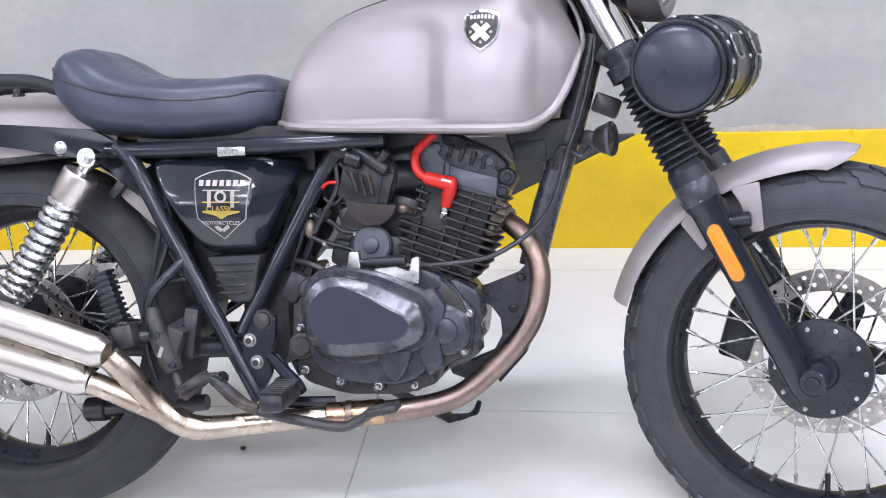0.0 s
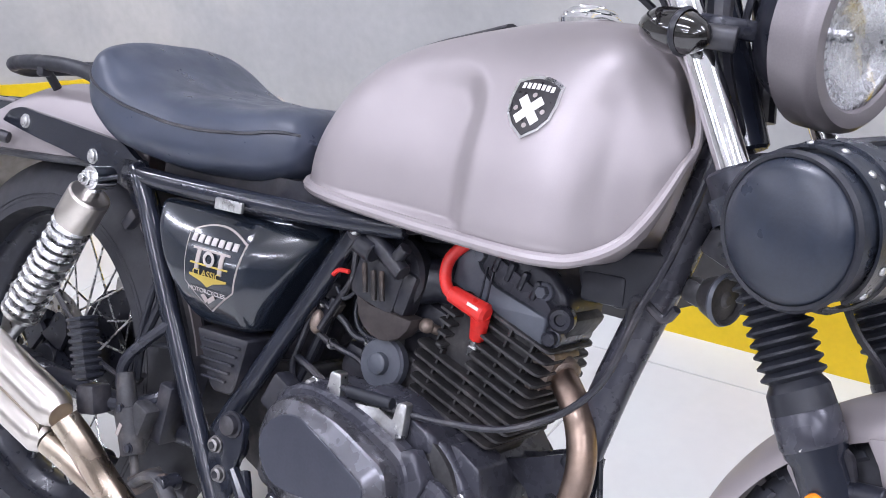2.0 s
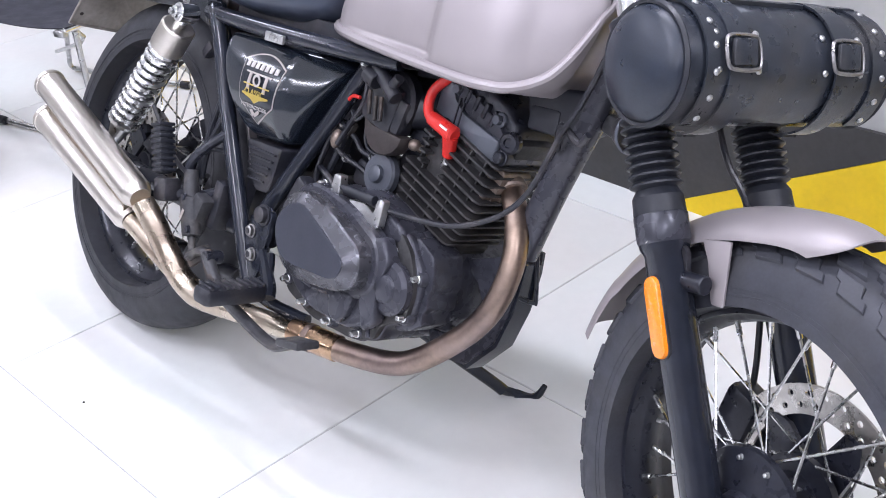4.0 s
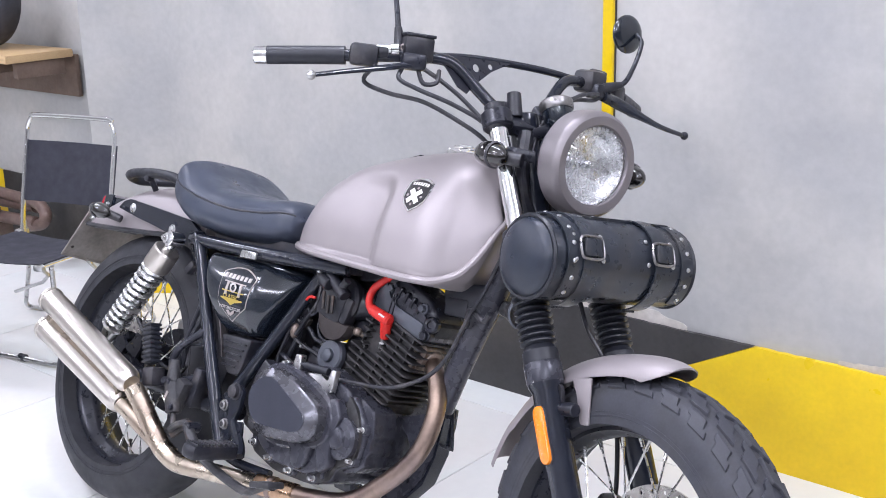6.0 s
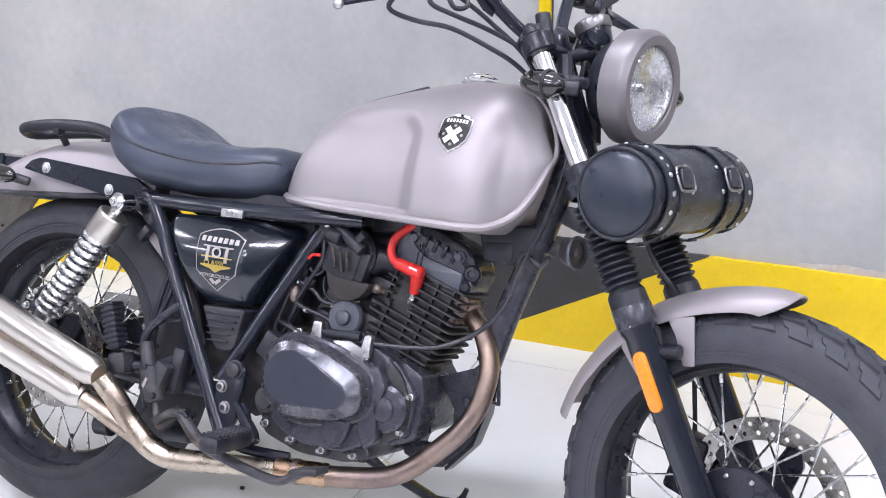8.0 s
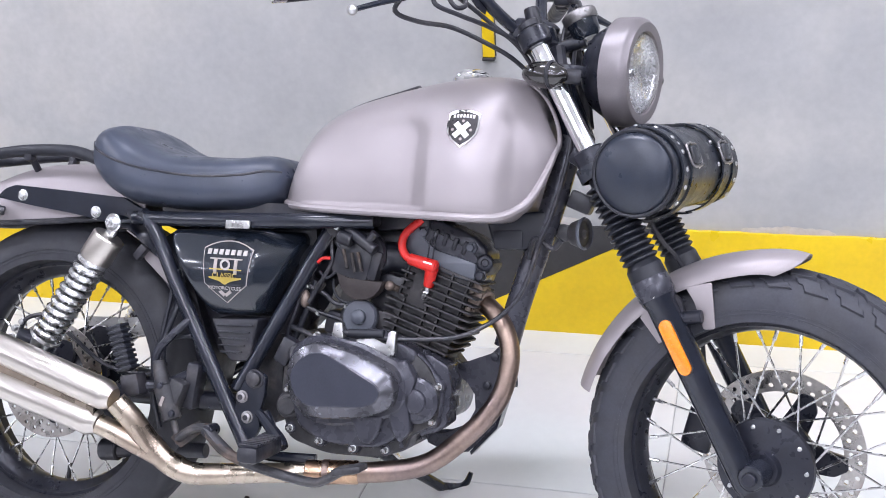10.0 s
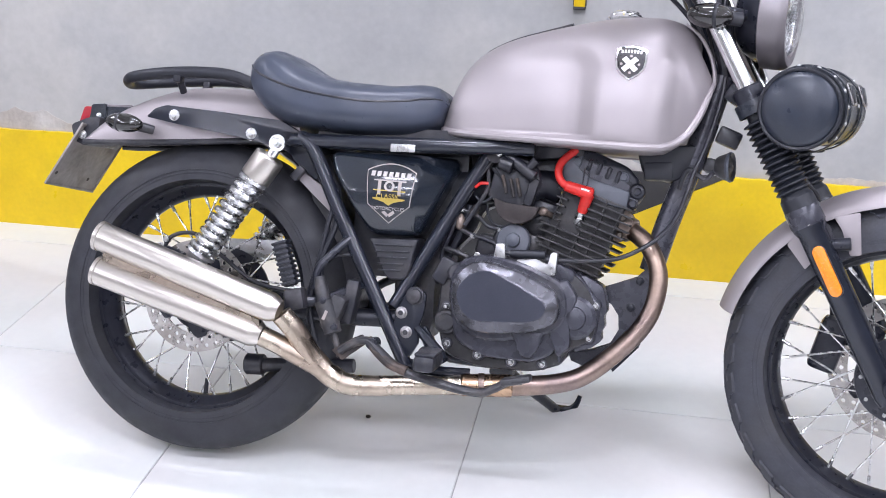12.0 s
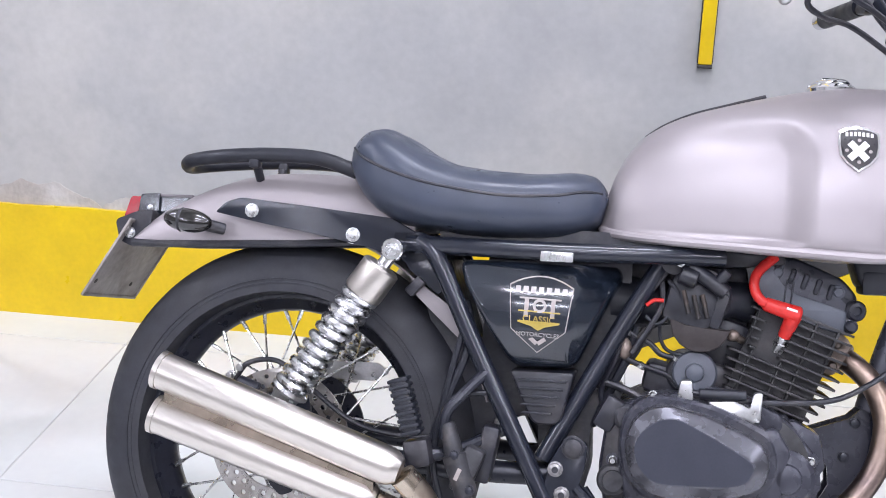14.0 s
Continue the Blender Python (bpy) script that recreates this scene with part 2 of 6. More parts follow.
TAN = stuff("heat_scaled_flange", (0.24, 0.19, 0.16), 0.5, 0.6, 0.25, 25, 200, 0.3, 0.0005, tint=(0.12, 0.10, 0.085), amount=0.6)
RUSTY = stuff("rusty_bracket", (0.10, 0.075, 0.062), 0.6, 0.5, 0.3, 25, 200, 0.3, 0.0005, tint=(0.04, 0.036, 0.035), amount=0.5)
ZINC = stuff("zinc_bolt", (0.6, 0.6, 0.6), 0.3, 1.0, 0.15, 30, 300, 0.05, 0.0002)
SPOKE = stuff("spoke_steel", (0.7, 0.7, 0.7), 0.25, 1.0, 0.1, 20, 200, 0.0)
DISC = stuff("brake_disc_steel", (0.50, 0.48, 0.46), 0.3, 1.0, 0.12, 14, 160, 0.1, 0.0002, tint=(0.33, 0.29, 0.26), amount=0.6)
RED = stuff("red_silicone", (0.62, 0.025, 0.02), 0.38, 0.0, 0.1, 20, 200, 0.05, 0.0002)
ORANGE = stuff("orange_reflector", (0.85, 0.24, 0.01), 0.2, 0.0, 0.12, 60, 420, 0.6, 0.0008, coat=0.7)
LENS_RED = stuff("red_lens", (0.34, 0.010, 0.022), 0.15, 0.0, 0.1, 30, 300, 0.1, 0.0003, coat=0.7)
SMOKE = stuff("smoked_lens", (0.007, 0.006, 0.006), 0.1, 0.0, 0.2, 20, 200, 0.05, 0.0002, coat=1.0)
PLATE = stuff("plate_back", (0.27, 0.245, 0.225), 0.5, 0.35, 0.12, 12, 120, 0.2, 0.0004, tint=(0.17, 0.15, 0.14), amount=0.62)
WHITE = stuff("white_print", (0.7, 0.68, 0.64), 0.4, 0.0, 0.05, 20, 200, 0.0)
PALEPRINT = stuff("pale_print", (0.40, 0.37, 0.35), 0.4, 0.0, 0.08, 20, 200, 0.0)
SPRING = stuff("bright_spring_steel", (0.74, 0.74, 0.75), 0.27, 1.0, 0.06, 20, 200, 0.03, 0.0001)
GREYPRINT = stuff("grey_print", (0.33, 0.29, 0.27), 0.4, 0.0, 0.08, 20, 200, 0.0)
GOLD = stuff("gold_print", (0.42, 0.31, 0.06), 0.4, 0.0, 0.05, 20, 200, 0.0)
DARKPRINT = stuff("dark_print", (0.02, 0.018, 0.02), 0.35, 0.0, 0.1, 20, 200, 0.0)
CLOTH = stuff("black_canvas", (0.024, 0.025, 0.036), 0.8, 0.0, 0.12, 8, 700, 0.3, 0.0005)
PIPEBROWN = stuff("brown_pipe", (0.13, 0.085, 0.07), 0.4, 0.2, 0.2, 9, 120, 0.1, 0.0005)
PINE = stuff("pine_plank", (0.52, 0.36, 0.19), 0.5, 0.0, 0.15, 4, 60, 0.2, 0.0006, grain=(2, 30, 30))
BROWN = stuff("plain_brown", (0.15, 0.105, 0.08), 0.7, 0.0, 0.15, 5, 90, 0.1, 0.0005)
DIRT = stuff("dark_crumb", (0.04, 0.032, 0.028), 0.8, 0.0, 0.2, 60, 300, 0.3, 0.001)
CONCRETE = stuff("grey_cement_render", (0.378, 0.379, 0.372), 0.72, 0.0, 0.06, 2.1, 45, 0.15, 0.001, tint=(0.47, 0.46, 0.435), amount=0.52, spread=0.22)
PATCH = stuff("worn_plaster", (0.44, 0.40, 0.36), 0.85, 0.0, 0.1, 9, 90, 0.5, 0.003, tint=(0.52, 0.50, 0.47), amount=0.55)
YELLOW = stuff("yellow_kerb_paint", (0.80, 0.56, 0.006), 0.38, 0.0, 0.05, 3, 80, 0.2, 0.0008, tint=(0.74, 0.50, 0.006), amount=0.56)
BLACKBAND = stuff("black_kerb_paint", (0.035, 0.034, 0.035), 0.45, 0.0, 0.2, 4, 80, 0.2, 0.0008, tint=(0.06, 0.055, 0.05), amount=0.58)
TILE = stuff("white_floor_tile", (0.70, 0.69, 0.672), 0.55, 0.0, 0.02, 2.2, 40, 0.03, 0.0004, tint=(0.69, 0.715, 0.697), amount=0.52, spread=0.25, random_shade=0.012, rough_vary=0.06)
GROUT = stuff("grey_grout", (0.45, 0.45, 0.44), 0.8, 0.0, 0.1, 20, 200, 0.2, 0.0005)
CEIL = stuff("white_ceiling_paint", (0.78, 0.78, 0.77), 0.8, 0.0, 0.03, 2, 60, 0.1, 0.001)


def glowing(name, color, strength):
    mt = bpy.data.materials.new(name)
    mt.use_nodes = True
    b = mt.node_tree.nodes["Principled BSDF"]
    b.inputs["Emission Color"].default_value = (*color, 1)
    b.inputs["Emission Strength"].default_value = strength
    return mt


def clear(name, rough=0.02):
    mt = bpy.data.materials.new(name)
    mt.use_nodes = True
    b = mt.node_tree.nodes["Principled BSDF"]
    b.inputs["Transmission Weight"].default_value = 1.0
    b.inputs["Roughness"].default_value = rough
    b.inputs["IOR"].default_value = 1.45
    return mt


TUBE_LIGHT = glowing("lamp_diffuser", (0.96, 0.965, 1.1), 9.0)
GLASS = clear("headlight_glass", 0.03)

# ---- setting ----
WALL_Y, BAND = 2.550, 0.300
WALL_TURN = -1.3
ON_WALL = pose(0, WALL_Y, 0, 0, 0, WALL_TURN)  # the wall's own axes: x along it, y into it
PIER_Y = WALL_Y - 1.105 * math.tan(radians(WALL_TURN))


def box_between(lo, hi, bevel=0.0):
    c = [(a + b) / 2 for a, b in zip(lo, hi)]
    return block(c, [b - a for a, b in zip(lo, hi)], bevel=bevel)


def setting(name, geo, material, label, parent=None):
    return tagged(part(name, geo, material, parent), label, name.split("_")[0], kind="structure")


def prism(outline, z0, z1):
    n = len(outline)
    V = [(x, y, z0) for x, y in outline] + [(x, y, z1) for x, y in outline]
    return V, [(k, (k + 1) % n, n + (k + 1) % n, n + k) for k in range(n)] + [tuple(reversed(range(n))), tuple(range(n, 2 * n))]


# the long rendered wall, with a splayed pier at its rear end and a recess past it
setting("wall_north", join(prism([(-1.105, PIER_Y), (7.4, WALL_Y + 7.4 * math.tan(radians(WALL_TURN))), (7.4, 2.75), (-1.345, 2.82), (-1.345, 2.417)], 0, CEILING)), CONCRETE, "grey cement-rendered wall with trowel marks and stains")
setting("wall_recess", box_between((-4.4, 2.64, 0), (-1.347, 2.84, CEILING)), CONCRETE, "shaded grey cement-rendered wall of the recess")
# Unseen side walls and ceiling, added to close the room and bounce light.
setting("wall_west", box_between((-4.6, -4.6, 0), (-4.4, 2.84, CEILING)), CONCRETE, "unseen plain grey side wall, added to close the room")
# Set far off so the tank's nose reflects something darker.
setting("wall_east", box_between((7.4, -4.6, 0), (7.6, 2.8, CEILING)), CONCRETE, "unseen plain grey side wall, added to close the room")
setting("wall_south", box_between((-4.6, -4.8, 0), (7.6, -4.6, CEILING)), CONCRETE, "unseen plain grey wall, added to close the room")
setting("ceiling", box_between((-4.6, -4.8, CEILING), (7.6, 2.9, CEILING + 0.15)), CEIL, "unseen white ceiling, added to close the room")


def band(x_bottom_a, x_bottom_b, slant_a, slant_b, y, rng, step=0.02, back=0.02, start=None):
    """A painted stretch of the wall's foot with slanting ends and a slightly ragged upper edge."""
    P = [(x_bottom_a, 0.0)]
    P.append((x_bottom_b, 0.0))
    n = max(2, int((x_bottom_b + slant_b - x_bottom_a - slant_a) / step))
    tops = []
    for k in range(n + 1):
        x = x_bottom_b + slant_b + (x_bottom_a + slant_a - x_bottom_b - slant_b) * k / n
        tops.append((x, BAND + rng.uniform(-0.0008, 0.0012) + 0.0016 * noise.noise((6 * x, 1.7, y))))
    P += tops
    V = [(x, y, z) for x, z in P] + [(x, y + back, z) for x, z in P]
    m = len(P)
    F = [tuple(range(m)), tuple(reversed(range(m, 2 * m)))] + [(k, k + m, (k + 1) % m + m, (k + 1) % m) for k in range(m)]
    return V, F


rng = random.Random(5)
SL = 0.585
setting("trim_band_yellow", moved(band(0.514, 1.754, SL, SL, -0.012, rng), ON_WALL), YELLOW, "yellow painted stretch of the wall's foot with slanting ends")
setting("trim_band_yellow_rear", moved(band(-1.105, -0.127, 0, SL, -0.012, rng), ON_WALL), YELLOW, "yellow painted stretch of the wall's foot")
setting("trim_band_black", moved(band(-0.127, 0.514, SL, SL, -0.011, rng), ON_WALL), BLACKBAND, "black painted slanting stretch of the wall's foot")
setting("trim_band_black_front", moved(band(1.754, 2.413, SL, SL, -0.011, rng), ON_WALL), BLACKBAND, "black painted slanting stretch of the wall's foot")
setting("trim_band_yellow_front", moved(band(2.413, 4.2, SL, 0.4, -0.012, rng), ON_WALL), YELLOW, "yellow painted stretch of the wall's foot")
splay = math.degrees(math.atan2(PIER_Y - 2.417, 0.24))
geo = band(-0.286, 0.0, 0, 0, -0.006, rng)
setting("trim_band_yellow_pier", moved(geo, pose(-1.105, PIER_Y, 0, 0, 0, splay)), YELLOW, "yellow painted foot of the splayed pier")
setting("trim_band_black_recess", band(-2.35, -1.37, 0, 0, 2.634, rng), BLACKBAND, "black painted foot of the recess wall")
setting("trim_band_yellow_recess", band(-3.6, -2.35, 0, 0, 2.634, rng), YELLOW, "yellow painted foot of the recess wall")

# worn plaster along the top of the yellow band: ragged low strips
for x0, x1, tall, seed in ((-1.09, -0.74, 0.12, 3), (-0.73, -0.56, 0.055, 2), (-0.55, -0.33, 0.10, 1), (0.60, 0.92, 0.055, 4), (1.30, 1.52, 0.022, 6), (0.30, 0.58, 0.03, 5)):
    r2 = random.Random(seed)
    n = 24
    V = []
    for k in range(n + 1):
        t = k / n
        h = 0.004 + tall * math.sin(math.pi * t) ** 0.7 * (0.62 + 0.38 * noise.noise((t * 5 + seed * 3, seed, 0))) * (1 - 0.5 * t if seed == 3 else 0.75) + r2.uniform(0, 0.006)
        x = x0 + (x1 - x0) * t
        V += [(x, -0.003, BAND - 0.004), (x, -0.0015, BAND + h), (x, 0.01, BAND + h), (x, 0.01, BAND - 0.004)]
    F = [(4 * k + a, 4 * k + b, 4 * k + 4 + b, 4 * k + 4 + a) for k in range(n) for a, b in ((0, 1), (1, 2), (2, 3), (3, 0))] + [(0, 3, 2, 1), (4 * n, 4 * n + 1, 4 * n + 2, 4 * n + 3)]
    setting("trim_plaster_patch", moved((V, F), ON_WALL), PATCH, "rough brownish patch of worn plaster")

# the yellow conduit that ends half-way down the wall
conduit = tagged(empty("conduit", m=ON_WALL @ pose(0.686, 0, 0)), "yellow flat conduit with dark edges, fixed upright to the wall", "conduit")
part("cover", box_between((-0.0145, -0.016, 0.732), (0.0145, -0.002, CEILING - 0.002), 0.003), YELLOW, conduit)
part("end_cap", box_between((-0.016, -0.018, 0.724), (0.016, -0.001, 0.7315), 0.002), BLACKBAND, conduit, "dark end cap")
part("base_rail", box_between((-0.017, -0.006, 0.733), (0.017, 0.0, CEILING - 0.002), 0.001), BLACKBAND, conduit, "dark base rail")

# ---- assumed lamps, out of view ----
lamp_data = bpy.data.lights.new("assumed_tube_lamp", "AREA")
lamp_data.shape, lamp_data.size, lamp_data.size_y, lamp_data.energy, lamp_data.color = "RECTANGLE", 1.2, 0.12, LAMP_POWER, (0.955, 0.965, 1.155)
tray = data("tray", block((0, 0, 0.03), (1.26, 0.17, 0.06), bevel=0.01), CEIL)
diffuser = data("diffuser", block((0, 0, -0.008), (1.2, 0.12, 0.012), bevel=0.004), TUBE_LIGHT)
for x, y in ASSUMED_LAMP_SPOTS:
    lamp = tagged(empty("assumed_ceiling_lamp", m=pose(x, y, CEILING - 0.062)), "unseen white ceiling lamp, its place assumed, with a long glowing diffuser", "ceiling lamp", "ceiling lamps")
    part("tray", tray, None, lamp)
    part("diffuser", diffuser, None, lamp)
    light = new("assumed_tube_light", lamp_data)
    light.matrix_world = pose(x, y, CEILING - 0.09)

# ---- the motorcycle ----
# Built upright: x ahead from the rear axle, y to its left, z up from the ground; then leant on its stand.
LEAN_ANGLE, HEADING = 21.71, -3.59
BIKE = pose(-0.0095, 1.4894, -0.0087, 0, 0, HEADING) @ pose(0, 0, 0, -LEAN_ANGLE, 0, 0)
# the steered front end: turned to the right about the raked steering axis
PIVOT = Vector((0.926, 0.015, 0.99))
FRONT = Matrix.Translation(PIVOT) @ Matrix.Rotation(radians(-15), 4, Vector((-math.sin(radians(26)), 0, math.cos(radians(26))))) @ Matrix.Translation((-0.926, 0, -0.99))
bike = tagged(empty("motorcycle", m=BIKE), "lilac-grey and black classic motorcycle leaning on its side stand", "motorcycle")


def bolts(name, spots, r, y, parent, material=ZINC, depth=0.006, m=None):
    """Round-headed bolts on a right-hand face, sharing one mesh."""
    me = data(name, join(lathe([(0, r * 1.25), (depth * 0.25, r * 1.25), (depth * 0.3, r), (depth * 0.85, r * 0.95), (depth, r * 0.7)], (0, 0, 0), (0, -1, 0), 12)), material)
    for s in spots:
        x, z = s[0], s[1]
        yy = s[2] if len(s) > 2 else y
        part(name, me, None, parent, m=(m or Matrix.Identity(4)) @ pose(x, yy, z))


# -- wheels --
def tyre_geo(R, half, bead, n=96, crown=0.62):
    prof = []
    depth = R - bead
    for k in range(25):
        a = math.pi * k / 24
        s = math.cos(a)
        c = math.sin(a)
        prof.append((half * math.copysign(abs(s) ** 0.75, s), bead + depth * (c ** crown)))
    prof += [(-half * 0.55, bead - 0.004), (half * 0.55, bead - 0.004)]
    return lathe(prof, (0, 0, 0), (0, 1, 0), n, closed=True)


def rim_geo(bead, half, n=96, well=0.031):
    prof = [(half, bead + 0.008), (half + 0.004, bead + 0.004), (half + 0.003, bead - 0.010), (half * 0.75, bead - 0.013), (half * 0.55, bead - well + 0.005), (0, bead - well),
            (-half * 0.55, bead - well + 0.005), (-half * 0.75, bead - 0.013), (-half - 0.003, bead - 0.010), (-half - 0.004, bead + 0.004), (-half, bead + 0.008), (0, bead - 0.016)]
    return lathe(prof, (0, 0, 0), (0, 1, 0), n, closed=True)


def drilled_ring(r0, r1, y, t, holes, hole_r, rows):
    """A brake disc with round drilled holes: a ring of cells, each with an eight-sided hole through it."""
    V, F = [], []
    edges = [r0] + [(a + b) / 2 for a, b in zip(rows, rows[1:])] + [r1]
    step = 2 * math.pi / holes

    seen = {}

    def at(r, a):
        key = (round(r, 5), round(a / step * 2) % (2 * holes))
        if key not in seen:
            seen[key] = len(V)
            V.extend([(r * math.cos(a), y, r * math.sin(a)), (r * math.cos(a), y + t, r * math.sin(a))])
        return seen[key]
    for i, row in enumerate(rows):
        ra, rb = edges[i], edges[i + 1]
        for k in range(holes):
            a0 = step * (k + 0.5 * (i % 2))
            am, a1 = a0 + step / 2, a0 + step
            outer = [at(r, a) for r, a in ((ra, a0), (ra, am), (ra, a1), (row, a1), (rb, a1), (rb, am), (rb, a0), (row, a0))]
            cx, cz = row * math.cos(am), row * math.sin(am)
            inner = []
            for j in range(8):
                p = V[outer[j]]
                d = math.hypot(p[0] - cx, p[2] - cz)
                q = (cx + (p[0] - cx) / d * hole_r, cz + (p[2] - cz) / d * hole_r)
                V.extend([(q[0], y, q[1]), (q[0], y + t, q[1])])
                inner.append(len(V) - 2)
            for j in range(8):
                n = (j + 1) % 8
                F.append((outer[j], outer[n], inner[n], inner[j]))
                F.append((outer[j] + 1, inner[j] + 1, inner[n] + 1, outer[n] + 1))
                F.append((inner[j], inner[n], inner[n] + 1, inner[j] + 1))
            if i == 0:
                F += [(outer[0], outer[0] + 1, outer[1] + 1, outer[1]), (outer[1], outer[1] + 1, outer[2] + 1, outer[2])]
            if i == len(rows) - 1:
                F += [(outer[4], outer[4] + 1, outer[5] + 1, outer[5]), (outer[5], outer[5] + 1, outer[6] + 1, outer[6])]
    return V, F


def wheel(name, m, R, half, bead, label, disc_y, disc_r, crown=0.62, well=0.031, rubber=RUBBER):
    w = tagged(empty(name, bike, m), label)
    tyre = part("tyre", tyre_geo(R, half, bead, crown=crown), rubber, w, "worn black rubber tyre", sharp=50)
    for s in (-1, 1):
        for r0, y0, wd in ((0.0135, half * 0.985, 0.0022), (0.020, half * 0.982, 0.0012), (0.050, half * 0.83, 0.0014)):
            part("sidewall_ring", lathe([(s * (y0 - 0.003), bead + r0 - wd * 1.6), (s * (y0 + 0.0012), bead + r0 - wd * 0.6), (s * (y0 + 0.0012), bead + r0 + wd * 0.6), (s * (y0 - 0.003), bead + r0 + wd * 1.6)], (0, 0, 0), (0, 1, 0), 96, True), rubber, tyre)
    part("rim", rim_geo(bead, half * 0.5, well=well), SATIN, w, "satin black steel rim", sharp=50)
    for yy in (-half * 0.92, half * 0.92):
        part("sidewall_bead", lathe([(yy - 0.002, bead + 0.016), (yy, bead + 0.018), (yy + 0.002, bead + 0.016)], (0, 0, 0), (0, 1, 0), 96, True), rubber, w)
    part("hub", join(lathe([(-0.062, 0.012), (-0.062, 0.022), (-0.05, 0.03), (-0.046, 0.062), (-0.038, 0.071), (-0.034, 0.04), (0.03, 0.04), (0.034, 0.06), (0.044, 0.06), (0.05, 0.03), (0.062, 0.02), (0.062, 0.012)], (0, 0, 0), (0, 1, 0), 40)), SATIN, w, "satin black hub")
    # crossed spokes, nine to each side and slant
    end = bead - well + 0.003
    for side in (-1, 1):
        for slant in (-1, 1):
            a = radians(62) * slant
            p = Vector((0.052 * math.sin(a), side * (0.041 + 0.003 * slant), 0.052 * math.cos(a)))
            q = Vector((0, side * 0.008, end))
            me = data("spoke", join(rod(p, q, 0.0019, n=6), rod(q - (q - p).normalized() * 0.018, q + (q - p).normalized() * 0.002, 0.0034, n=8)), SPOKE)
            for k in range(9):
                turn = 40 * k + (10 if slant > 0 else 0) + (20 if side > 0 else 0)
                part("spoke", me, None, w, m=pose(0, 0, 0, 0, turn, 0))
    part("brake_disc", drilled_ring(disc_r - 0.036, disc_r, disc_y, 0.004, 30, 0.0042, (disc_r - 0.025, disc_r - 0.011)), DISC, w, "drilled steel brake disc")
    arm = slab([(0.03, -0.028), (disc_r - 0.05, -0.030), (disc_r - 0.028, -0.016), (disc_r - 0.030, 0.006), (disc_r - 0.06, 0.012), (0.03, 0.024)], disc_y - 0.002, disc_y + 0.006, 0.001, 0.006)
    carrier = data("disc_carrier", arm, SATIN)
    for k in range(5):
        part("disc_carrier", carrier, None, w, m=pose(0, 0, 0, 0, 72 * k, 0))
    part("valve", rod((0.012, 0, -end + 0.004), (0.012, 0.0, -end + 0.034), 0.0045, 0.004), GRIME, w)
    return w


rear_wheel = wheel("rear_wheel", pose(0.0128, -0.0151, 0.3238, -1.94, 0, -1.0), 0.3126, 0.073, 0.232, "wire-spoked wheel with a worn road tyre", -0.062, 0.112, 0.893, rubber=ROADRUBBER)
FRONT_AXLE = Vector((1.361, -0.006, 0.318))
front_wheel = wheel("front_wheel", FRONT @ Matrix.Translation(FRONT_AXLE), 0.3145, 0.057, 0.237, "wire-spoked wheel with a chunky block tyre", 0.058, 0.138, well=0.022)
part("hub_plate", join(lathe([(0, 0.075), (0.003, 0.080), (0.010, 0.078), (0.014, 0.062), (0.02, 0.03), (0.03, 0.026)], (0, -0.036, 0), (0, -1, 0), 40)), SATIN, front_wheel, "round black hub plate")
bolts("hub_bolt", [(0.067 * math.cos(radians(a)), 0.067 * math.sin(radians(a))) for a in range(0, 360, 36)], 0.0030, -0.048, front_wheel)

# tread blocks of the front tyre: two staggered rows on each shoulder and a centre row
def tread_block(w, l, h, skew):
    V = []
    for z, f in ((-0.008, 1.0), (h * 0.7, 0.97), (h, 0.86)):
        for sx, sy in ((-1, -1), (1, -1), (1, 1), (-1, 1)):
            V.append((sx * l * f / 2 + sy * skew * w / 2, sy * w * f / 2, z))
    F = [(k + i * 4, (k + 1) % 4 + i * 4, (k + 1) % 4 + i * 4 + 4, k + i * 4 + 4) for i in (0, 1) for k in range(4)] + [(0, 3, 2, 1), (8, 9, 10, 11)]
    return V, F


def stepped_block(w, l, h, skew, side):
    """A tread block with a step in each of its slanted ends."""
    outline = [(-.50, -.5), (.34, -.5), (.34, .02), (.50, .10), (.50, .5), (-.34, .5), (-.34, -.02), (-.50, -.10)]
    V = []
    for z, f in ((-0.010, 1.0), (h - 0.0012, 0.97), (h, 0.90)):
        V += [((u * l * f + v * skew * w), side * v * w * f, z - 0.0012 * (2 * abs(u)) ** 2 * (l / 0.05)) for u, v in outline]
    F = [(k + i * 8, (k + 1) % 8 + i * 8, (k + 1) % 8 + i * 8 + 8, k + i * 8 + 8) for i in (0, 1) for k in range(8)] + [tuple(range(16, 24))]
    return V, F if side > 0 else [tuple(reversed(f)) for f in F]


shoulder = {s: data("tread_block", stepped_block(0.024, 0.046, 0.0062, 0.55, s), RUBBER) for s in (-1, 1)}
inner = {s: data("tread_block", stepped_block(0.0235, 0.050, 0.0085, 0.8, s), RUBBER) for s in (-1, 1)}
for k in range(32):
    for s in (-1, 1):
        a = 11.25 * k + (0 if s < 0 else 5.6)
        part("tread_block", shoulder[s], None, front_wheel, m=pose(0, 0, 0, 0, a, 0) @ pose(0, s * 0.0400, 0.2998, -45 * s, 0, 0))
        part("tread_block", inner[s], None, front_wheel, m=pose(0, 0, 0, 0, a + 5.2, 0) @ pose(0, s * 0.0145, 0.3102, -12 * s, 0, 0))
# shoulder notches of the rear tyre
notch = data("tread_rib", tread_block(0.020, 0.034, 0.0022, -0.3), ROADRUBBER)
